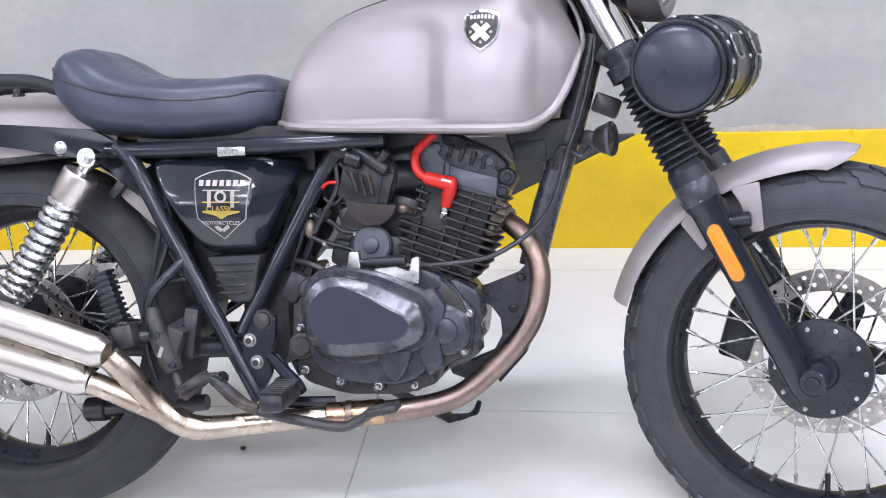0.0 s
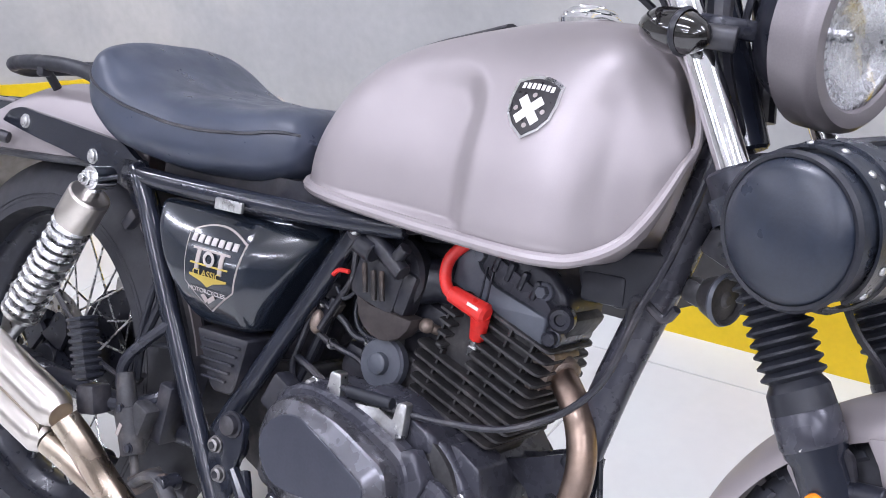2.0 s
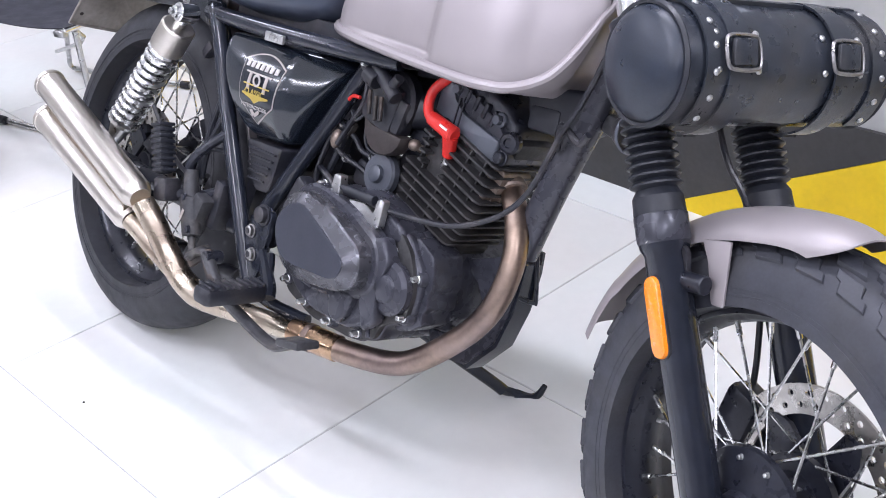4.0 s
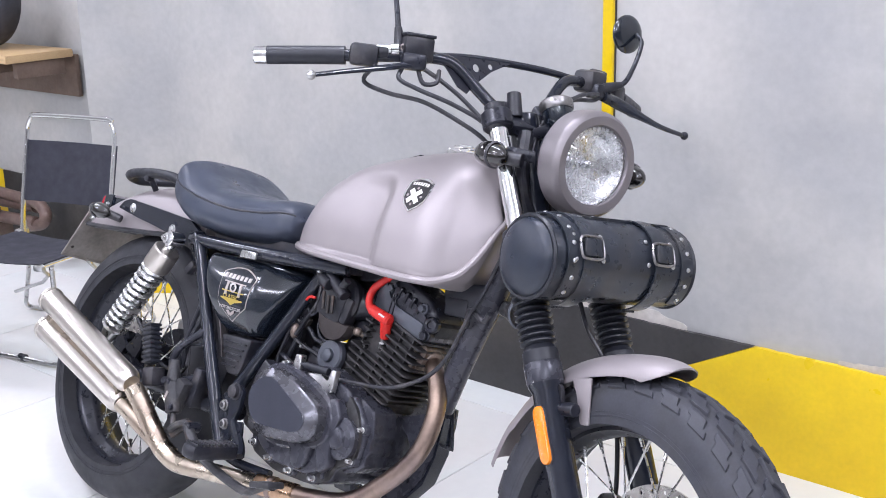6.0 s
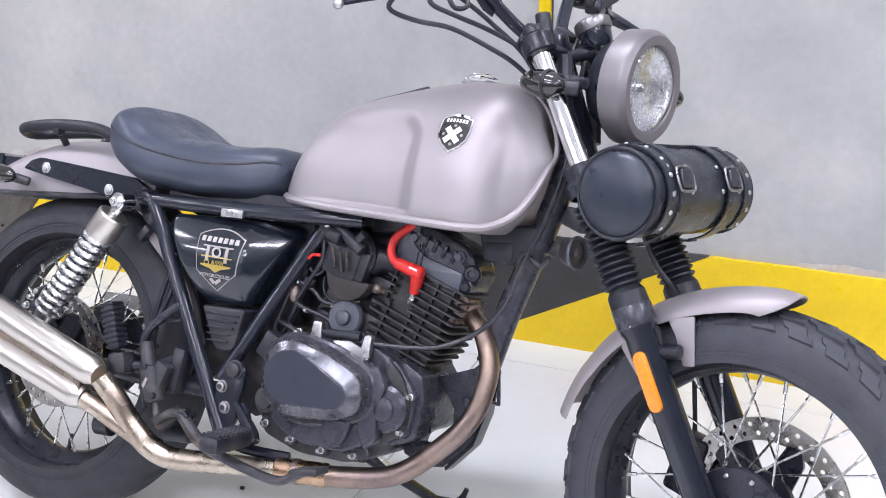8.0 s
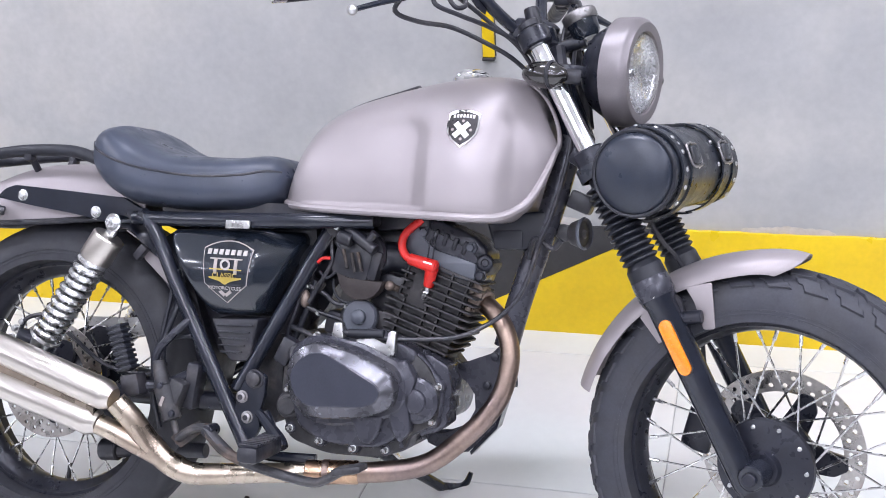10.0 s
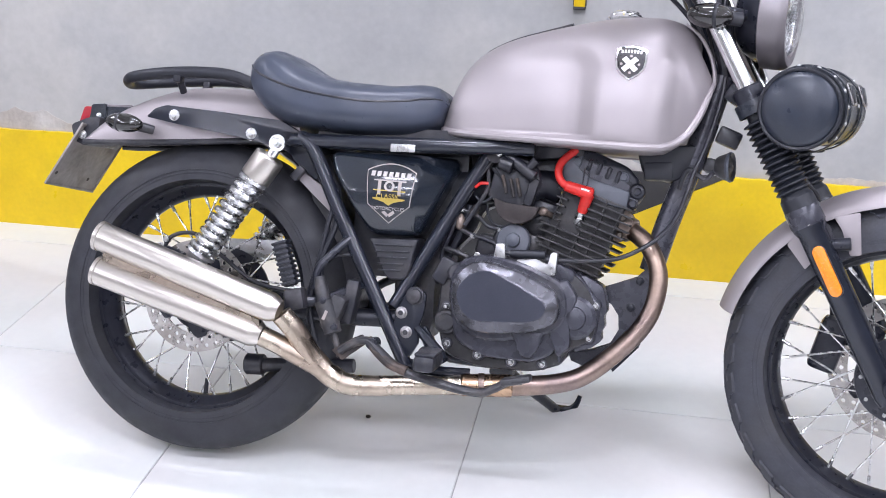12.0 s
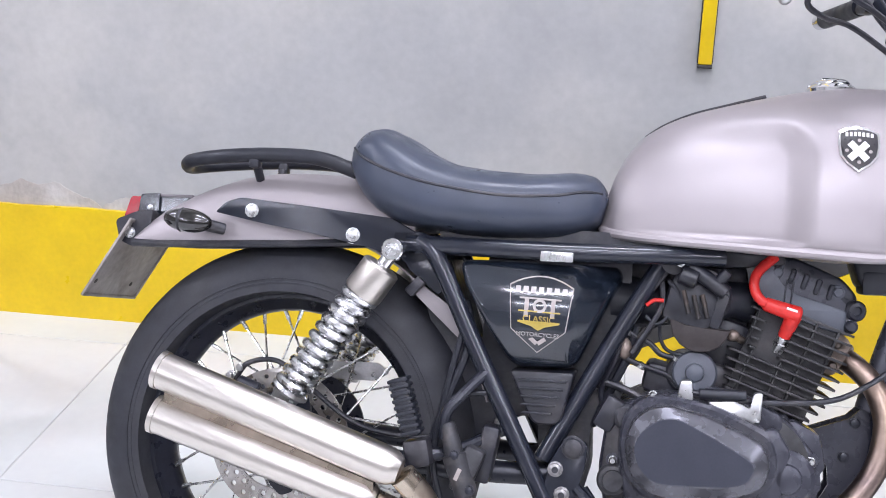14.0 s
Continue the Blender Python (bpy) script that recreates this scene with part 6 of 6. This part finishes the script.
front("ignition_switch", rod((.925, -.030, 1.015), (.912, -.030, 1.060), 0.015, 0.013), GRIME, "black ignition switch")

def perforated(poly, holes, thick=0.003):
    """A flat plate in the y-z plane with round holes through it."""
    bm = bmesh.new()
    for ring in [poly] + [[(y + r * math.cos(a), z + r * math.sin(a)) for a in np.linspace(0, 2 * math.pi, 17)[:-1]] for y, z, r in holes]:
        vs = [bm.verts.new((0, y, z)) for y, z in ring]
        for k, v in enumerate(vs):
            bm.edges.new((v, vs[(k + 1) % len(vs)]))
    bmesh.ops.triangle_fill(bm, use_beauty=True, edges=bm.edges[:])
    new_faces = bmesh.ops.extrude_face_region(bm, geom=bm.faces[:])["geom"]
    bmesh.ops.translate(bm, vec=(thick, 0, 0), verts=[v for v in new_faces if isinstance(v, bmesh.types.BMVert)])
    return from_bm(bm)


# handlebar, turned a little further in its clamps
STEER = FRONT
FRONT = Matrix.Translation(PIVOT + Vector((0.010, 0.003, -0.001))) @ Matrix.Rotation(radians(-19), 4, Vector((-math.sin(radians(26)), 0, math.cos(radians(26))))) @ Matrix.Translation((-0.926, 0, -0.99))
half = [(.684, -.447, 1.074), (.735, -.375, 1.084), (.778, -.312, 1.092), (.808, -.23, 1.102), (.826, -.165, 1.108), (.838, -.125, 1.100), (.858, -.085, 1.062), (.880, -.052, 1.030), (.890, -.03, 1.022)]
bar = front("handlebar", tube(half + [(.891, 0, 1.021)] + [(x, -y, z) for x, y, z in reversed(half)], 0.0112, 12, 5), FRAME, "wide black braced handlebar")
front("crossbar", tube([(.822, -.185, 1.108), (.818, -.10, 1.118), (.814, 0, 1.121), (.818, .10, 1.118), (.822, .185, 1.108)], 0.0072, 10, 6), FRAME, "black crossbar", bar)
for side in (-1, 1):
    front("bar_clamp", block((.893, side * 0.040, 1.020), (0.038, 0.032, 0.045), (0, 30, 0), 0.008), SATIN, "", bar)
    front("grip", tube([(.694, side * .433, 1.076), (.735, side * .375, 1.084), (.774, side * .318, 1.0915)], 0.0168, 16, 5), GAITER, "black rubber grip", bar)
    front("bar_end", rod((.680, side * .453, 1.073), (.695, side * .431, 1.0765), 0.0155, 0.0165, n=24), CHROME, "chrome bar end", bar)
    front("switch_housing", join(block((.792, side * .290, 1.096), (0.034, 0.052, 0.040), (0, 0, side * 27), 0.008), block((.800, side * .262, 1.105), (0.022, 0.03, 0.020), (0, 0, side * 25), 0.005)), GRIME, "black switch housing", bar)
    tip = (.792, -.388, 1.047) if side < 0 else (.872, .425, 1.030)
    front("lever", tube([(.842, side * .222, 1.088), (.836, side * .27, 1.076), (tip[0] + 0.012, side * .34, tip[2] + 0.012), tip], [0.008, 0.0075, 0.006, 0.0055] if side < 0 else [0.016, 0.016, 0.007, 0.0055], 10, 6, flat=0.7), FRAME, "black hand lever", bar)
    front("lever_ball", ball(tip, 0.0085), ALLOY if side < 0 else SATIN, "", bar)
    front("lever_perch", block((.835, side * .212, 1.094), (0.034, 0.045, 0.030), (0, 0, side * 20), 0.007), SATIN, "", bar)
    if side > 0:
        continue
    g = perforated([(-.150, 1.114), (-.012, 1.116), (-.050, 1.098), (-.078, 1.078), (-.098, 1.060), (-.112, 1.068), (-.128, 1.094)], ((-.106, 1.096, 0.0075), (-.076, 1.1005, 0.0058), (-.050, 1.1055, 0.0042)))
    g = [(.826 + (1.112 - z) * 0.55 + x, y * -side, z) for x, y, z in g[0]], g[1]
    g = [(x, -.070 + (y + .070) * 1.28, 1.098 + (z - 1.098) * 1.25) for x, y, z in g[0]], g[1]
    front("gusset", g, SATIN, "perforated gusset plate", bar)
    front("throttle_barrel", join(rod((.798, -.268, 1.110), (.812, -.238, 1.113), 0.0085), rod((.808, -.246, 1.112), (.815, -.232, 1.114), 0.011)), CHROME, "chrome cable adjuster", bar)
res = front("brake_reservoir", block((.812, -.196, 1.119), (0.048, 0.056, 0.046), (0, 0, -12), 0.006), GRIME, "square black fluid reservoir")
front("reservoir_lid", block((.812, -.196, 1.1435), (0.050, 0.058, 0.006), (0, 0, -12), 0.002), SATIN, "", res)
front("lid_mark", lathe([(0, 0.0035), (0.001, 0.0035), (0.001, 0.0065), (0, 0.0065)], (.815, -.2255, 1.119), (0.2, -1, 0), 16, True), GREYPRINT, "", res)
front("clutch_switch", join(block((.818, .205, 1.112), (0.05, 0.055, 0.045), (0, 0, 18), 0.010), block((.800, .235, 1.125), (0.03, 0.03, 0.03), (0, 10, 18), 0.006)), GRIME, "black clutch-side switch box")
for name_, stem, head_at, ax in (("mirror", [(.838, .222, 1.100), (.842, .268, 1.115), (.830, .300, 1.150), (.812, .330, 1.205), (.790, .332, 1.226)], (.780, .316, 1.224), (1, 0.1, 0.05)), ("mirror", [(.800, -.222, 1.112), (.792, -.226, 1.150), (.778, -.230, 1.205), (.760, -.236, 1.265), (.752, -.246, 1.300)], (.740, -.256, 1.306), (1, -0.1, 0.05))):
    mir = front(name_, ball(head_at, (0.012, 0.042, 0.040), 28, ax), GLOSS, "oval black rear-view mirror")
    front("stem", tube(stem, [0.006, 0.0055, 0.005, 0.0045, 0.004], 10, 6), SATIN, "", mir)
    front("stem_boot", rod(stem[0], Vector(stem[0]) + (Vector(stem[1]) - Vector(stem[0])).normalized() * 0.045, 0.0125, 0.007), GRIME, "", mir)
    front("mirror_glass", ball(Vector(head_at) - Vector((0.007, 0, 0)), (0.006, 0.035, 0.030), 28, ax), CHROME, "", mir)
cables = (
    [(.838, -.235, 1.080), (.850, -.245, 1.060), (.872, -.215, 1.045), (.895, -.15, 1.025), (.925, -.095, .995), (.955, -.055, .94), (.975, -.03, .86)],
    [(.832, -.200, 1.090), (.850, -.16, 1.068), (.872, -.115, 1.035), (.92, -.085, .985), (.96, -.06, .90)],
    [(.840, -.205, 1.085), (.858, -.200, 1.058), (.862, -.175, 1.062), (.850, -.165, 1.085)],
    [(.835, .215, 1.090), (.875, .18, 1.085), (.93, .10, 1.075), (.965, .03, 1.04), (.975, -.01, .95)],
    [(.80, .25, 1.10), (.86, .19, 1.075), (.92, .08, 1.06), (.95, .0, 1.0), (.97, -.03, .90)],
    [(.815, -.275, 1.082), (.800, -.289, 1.050), (.815, -.245, 1.034), (.840, -.185, 1.026), (.875, -.130, 1.000), (.906, -.087, .971), (.945, -.05, .92)],
)
for P in cables:
    front("cable", tube(P, 0.0042, 8, 6), GRIME, "black control cable")
FRONT = STEER
front("wiring_loom", join(tube([(.965, -.03, .99), (.985, -.045, .92), (1.0, -.035, .86), (1.0, .0, .82)], 0.014, 10, 5), tube([(.97, .03, .99), (.985, .04, .92), (1.0, .03, .85)], 0.012, 10, 5)), GRIME, "black wiring bundle behind the headlight")
front("front_brake_hose", tube([(1.075, .01, .80), (1.118, .020, .712), (1.145, .026, .664), (1.178, .038, .622), (1.205, .062, .53), (1.215, .075, .44), (1.222, .075, .38)], 0.0042, 8, 6), GRIME, "black front brake hose")
fc = front("front_caliper", join(block((1.222, .066, .345), (0.055, 0.045, 0.105), (0, 14, 0), 0.010), rod((1.215, .085, .37), (1.225, .085, .32), 0.018)), SATIN, "black front brake caliper")
front("caliper_bracket", block((1.255, .074, .345), (0.05, 0.012, 0.04), (0, 0, 0), 0.004), SATIN, "", fc)

# ---- leather tool roll strapped to the fork ----
ROLL = BIKE @ FRONT
roll = tagged(empty("tool_roll", m=ROLL), "black leather tool roll with studs and two buckled straps", "tool bag")
RC, RR, RH, RL = Vector((1.158, -0.002, 0.786)), 0.0680, 0.145, 0.178


def drum(y0, y1, r, edge=0.006):
    return lathe([(y0, r - edge), (y0 + edge * 0.4, r - edge * 0.3), (y0 + edge, r), (y1 - edge, r), (y1 - edge * 0.4, r - edge * 0.3), (y1, r - edge)], RC, (0, 1, 0), 64)


body = part("body", drum(-RH, RL, RR), LEATHER, roll, "black leather drum", sharp=50)
for s in (-1, 1):
    part("end_cap", lathe([(0, RR - 0.003), (0.006, RR - 0.006), (0.013, RR * 0.78), (0.018, RR * 0.45), (0.020, RR * 0.2), (0.020, 0.002)], RC + Vector((0, -RH * 0.99 if s < 0 else RL * 0.99, 0)), (0, s, 0), 48), CAPLEATHER, roll, "smooth black leather end")
    part("end_piping", lathe([(-0.004, RR + 0.0005), (0, RR + 0.0035), (0.004, RR + 0.0005), (0.003, RR - 0.003)], RC + Vector((0, -RH * 0.985 if s < 0 else RL * 0.985, 0)), (0, s, 0), 64, True), GAITER, roll)


def wrap(a0, a1, y0, y1, r, thick, n=40):
    """A leather band round part of the drum; angles from ahead over the top."""
    V = []
    for i in range(n + 1):
        a = radians(a0 + (a1 - a0) * i / n)
        for rr in (r, r + thick):
            for y in (y0, y1):
                V.append((RC.x + rr * math.cos(a), RC.y + y, RC.z + rr * math.sin(a)))
    F = []
    for i in range(n):
        k = 4 * i
        F += [(k, k + 1, k + 5, k + 4), (k + 2, k + 6, k + 7, k + 3), (k, k + 4, k + 6, k + 2), (k + 1, k + 3, k + 7, k + 5)]
    F += [(0, 2, 3, 1), (4 * n, 4 * n + 1, 4 * n + 3, 4 * n + 2)]
    return V, F


part("flap", wrap(-48, 150, -0.113, 0.162, RR, 0.004), LEATHER, roll, "black leather flap", sharp=50)
part("flap_edge", wrap(-48, 150, -0.121, -0.090, RR + 0.0042, 0.0028), LEATHER, roll, "stitched edge strip")
part("flap_edge", wrap(-48, 150, 0.136, 0.164, RR + 0.0042, 0.0028), LEATHER, roll, "stitched edge strip")
for y in (-0.074, 0.088):
    part("strap", wrap(-80, 175, y - 0.0160, y + 0.0160, RR + 0.0072, 0.0028), LEATHER, roll, "black leather strap", sharp=50)
    a = radians(22)
    bm_ = Matrix.Translation(RC + Vector((math.cos(a) * (RR + 0.012), y, math.sin(a) * (RR + 0.012)))) @ Matrix.Rotation(math.pi / 2 - a, 4, "Y")
    ring = [(-0.0185, -0.0235, 0), (0.0185, -0.0235, 0), (0.0185, 0.0235, 0), (-0.0185, 0.0235, 0)]
    rr = []
    for k in range(4):
        p, q_ = Vector(ring[k]), Vector(ring[(k + 1) % 4])
        rr += [tuple(p.lerp(q_, 0.18)), tuple(p.lerp(q_, 0.82))]
    bk = part("buckle", tube(rr, 0.0024, 8, 3, True), DULL, roll, "square steel buckle", m=bm_)
    part("strap_loop", block((0.0, 0, 0.0015), (0.030, 0.034, 0.008), (0, 8, 0), 0.0035), LEATHER, bk, "strap drawn through the buckle")
    part("strap_tip", wrap(-95, -78, y - 0.011, y + 0.011, RR + 0.010, 0.003, 8), LEATHER, roll)
stud = data("stud", ball((0, 0, 0), (0.0042, 0.0042, 0.0026), 12), ALLOY)
for y in (-0.108, 0.152):
    for a in (-38, -16, 6, 28, 50, 74, 100, 126):
        a = radians(a)
        part("stud", stud, None, roll, m=Matrix.Translation(RC + Vector((math.cos(a) * (RR + 0.0075), y, math.sin(a) * (RR + 0.0075)))) @ Matrix.Rotation(math.pi / 2 - a, 4, "Y"))
for y in (-0.074, 0.088):
    for dy in (-0.029, 0.029):
        for a in (8, 40):
            a = radians(a)
            part("stud", stud, None, roll, m=Matrix.Translation(RC + Vector((math.cos(a) * (RR + 0.0055), y + dy, math.sin(a) * (RR + 0.0055)))) @ Matrix.Rotation(math.pi / 2 - a, 4, "Y"))
part("top_fold", wrap(84, 104, -0.110, 0.156, RR + 0.004, 0.005, 8), LEATHER, roll, "folded leather edge along the top")
for s in (-1, 1):
    part("fork_strap", lathe([(-0.012, 0.0315), (0.012, 0.0315), (0.012, 0.034), (-0.012, 0.034)], fork_at(0.785, s * 0.088), FD, 28, True), LEATHER, roll)
    part("hanger", block((1.088, s * 0.080, 0.792), (0.03, 0.024, 0.05), (0, 30, 0), 0.004), LEATHER, roll)

# ---- folding chair by the pier ----
chair = tagged(empty("folding_chair", m=pose(-0.917, 1.894, 0, 0, 0, 14.2)), "folding camp chair, black canvas on bright tube frame", "chair")
CW = 0.174
back_rail = [(-CW, .125, .34), (-CW, .150, .47), (-CW, .195, .65), (-CW + .002, .203, .690), (-CW + .015, .208, .716), (-CW + .04, .210, .727), (CW - .04, .210, .727), (CW - .015, .208, .716), (CW - .002, .203, .690), (CW, .195, .65), (CW, .150, .47), (CW, .125, .34)]
part("back_frame", tube(back_rail, 0.0075, 10, 4), CHROME, chair, "bright bent tube")
part("front_leg", tube([(-CW, -.14, .362), (-.30, -.06, .22), (-.405, .01, .075), (-.425, .02, .035), (-.395, .005, .014), (-.30, -.028, .011), (-.08, -.036, .011), (.06, -.04, .011), (.09, -.045, .03), (.11, -.06, .10), (CW, -.12, .360)], 0.0075, 10, 6), ALLOY, chair, "bent tube leg")
for x in (-.30, -.076):
    part("foot_pad", rod((x - 0.014, -.030, .012), (x + 0.014, -.034, .012), 0.0115), GAITER, chair, "black rubber pad")
for x in (-.30, -.16, .013):
    part("foot_pad", rod((x - 0.014, .368 + 0.06 * (x + .16), .012), (x + 0.014, .370 + 0.06 * (x + .16), .012), 0.0115), GAITER, chair, "black rubber pad")
part("rear_leg", tube([(CW, .14, .40), (CW - .02, .23, .22), (.120, .345, .07), (.098, .385, .020), (.060, .385, .011), (-.15, .371, .011), (-.38, .357, .011), (-.425, .350, .020), (-.40, .33, .07), (-.27, .23, .22), (-CW, .14, .40)], 0.0075, 10, 5), ALLOY, chair, "bent tube leg")
for s in (-1, 1):
    part("seat_tube", rod((s * CW, -.155, .368), (s * CW, .14, .362), 0.0075), CHROME, chair)
    part("hinge", block((s * (CW + .004), .130, .362), (0.02, 0.045, 0.03), (0, 0, 0), 0.005), ALLOY, chair)
    part("corner_cap", block((s * (CW - .01), -.156, .362), (0.035, 0.018, 0.018), (0, 0, 0), 0.005), ALLOY, chair)
    part("strut", tube([(s * (CW - .012), .02, .352), (.02 + s * .13, .15, .22), (-.16 + s * .28, .32, .075)], 0.006, 8, 3), ALLOY, chair)


def sling(y_of, z_of, w, n=14, thick=0.004, sag=0.012):
    V = []
    for side in (0, 1):
        for i in range(n + 1):
            for k in range(n + 1):
                u, v = -1 + 2 * k / n, i / n
                V.append((u * w, y_of(v, u) + side * thick, z_of(v, u) - (side * thick if sag > 0.02 else 0)))
    q = (n + 1) ** 2
    F = [tuple(s * q + j for j in (i * (n + 1) + k, i * (n + 1) + k + 1, (i + 1) * (n + 1) + k + 1, (i + 1) * (n + 1) + k)) for s in (0, 1) for i in range(n) for k in range(n)]
    for k in range(n):
        for a, b in ((k, k + 1), (n * (n + 1) + k, n * (n + 1) + k + 1), (k * (n + 1), (k + 1) * (n + 1)), (k * (n + 1) + n, (k + 1) * (n + 1) + n)):
            F.append((a, b, b + q, a + q))
    return V, F


part("backrest", sling(lambda v, u: .146 + .050 * v + 0.010 * (1 - u * u), lambda v, u: .465 + .183 * v, CW + .009), CLOTH, chair, "black canvas backrest")
part("seat_cloth", sling(lambda v, u: -.155 + .275 * v, lambda v, u: .378 - .006 * v - 0.014 * (1 - u * u), CW + .006, sag=0.03), CLOTH, chair, "black canvas seat")

# ---- recess behind the chair ----
shelf = tagged(empty("wall_shelf", m=pose(-2.15, 2.52, 0.835)), "pine wall shelf with a dark brown slab beneath", "shelf")
part("plank", block((0, -0.06, 0.0), (0.94, 0.28, 0.03), bevel=0.004), PINE, shelf, "pale pine plank")
for x in (-0.3, 0.2, 0.44):
    part("support", block((x, -0.05, -0.045), (0.03, 0.2, 0.06), bevel=0.004), BROWN, shelf)
# Dark brown slab below the plank, towards the wall.
part("back_board", block((0, 0.10, -0.09), (0.92, 0.02, 0.16), bevel=0.003), BROWN, shelf, "dark brown slab")
tyre_me = tyre_geo(0.20, 0.06, 0.12, 64)
tagged(part("spare_tyre", tyre_me, RUBBER, None, m=pose(-2.02, 2.45, 1.051, 0, 0, 4)), "black rubber tyre standing on a pine shelf", "tyre")
pipes = tagged(empty("pipe_stack", m=pose(-2.45, 2.44, 0)), "stack of brown metal pipes on trestles by the wall", "pipes")
for k, (dy, z, x0, x1, tilt) in enumerate(((0, .165, -1.0, .62, 3), (.05, .215, -1.0, .55, 2), (-.04, .225, -1.1, .40, -2), (.04, .27, -1.0, .50, -3))):
    part("pipe", tube([(x0, dy, z - 0.01 * tilt), (0, dy, z), (x1, dy + .01, z + 0.006 * tilt)], 0.024, 14, 4), PIPEBROWN, pipes)
part("pipe_bend", tube([(.50, .04, .26), (.60, .04, .25), (.66, .03, .22), (.64, .02, .18), (.56, .0, .165)], 0.024, 14, 6), PIPEBROWN, pipes)
for x in (-.7, .3):
    part("trestle", block((x, 0, .07), (0.06, 0.16, 0.14), bevel=0.008), BROWN, pipes)
for z in (0.062, 0.186, 0.310):
    t = tagged(part("stacked_tyre", tyre_geo(0.27, 0.062, 0.17, 64), RUBBER, None, m=pose(-1.235, 1.445, z, 90, 0, 0)), "black rubber tyre lying in a stack on the floor", "tyre", "stacked tyres")

# ---- crumbs on the floor ----
for x, y, r in ((0.321, 1.66, 0.006), (-0.78, 1.99, 0.006), (0.60, 1.20, 0.002), (0.15, 1.25, 0.0025)):
    c = ball((0, 0, 0), (r, r * 0.8, r * 0.6), 10)
    tagged(part("dirt_crumb", ([(p[0] + 0.3 * r * noise.noise((p[0] * 300, p[1] * 300, p[2] * 300 + x)), p[1], p[2]) for p in c[0]], c[1]), DIRT, None, m=pose(x, y, r * 0.5)), "small dark crumb of dirt on the tiles", "dirt")

for x, y, r in ((-0.784, 1.993, 0.0045),):
    tagged(part("red_scrap", block((0, 0, 0), (0.012, 0.007, 0.003), (0, 0, 30), 0.001), RED, None, m=pose(x, y, 0.0015)), "tiny scrap of red plastic on the tiles", "scrap")

# ---- floor: square tiles with thin grey joints ----
floor = setting("floor", box_between((-4.6, -4.8, -0.12), (7.6, 2.9, -0.0025)), GROUT, "pale tiled floor with thin grey joints")
TS, JOINT = 0.606, 0.0028
TURN = -1.15
tile = data("tile", block((0, 0, -0.006), (TS - JOINT, TS - JOINT, 0.012), bevel=0.0012, seg=1), TILE)
grid = pose(0.5166, 0, 0, 0, 0, TURN)
for i in range(-9, 12):
    for j in range(-9, 6):
        m = grid @ pose((i + 0.5) * TS, 1.80 + (j + 0.5) * TS, 0)
        x, y, _ = m.translation
        if -4.9 < x < 7.7 and -5.0 < y < 2.85:
            part("tile", tile, None, floor, m=m)
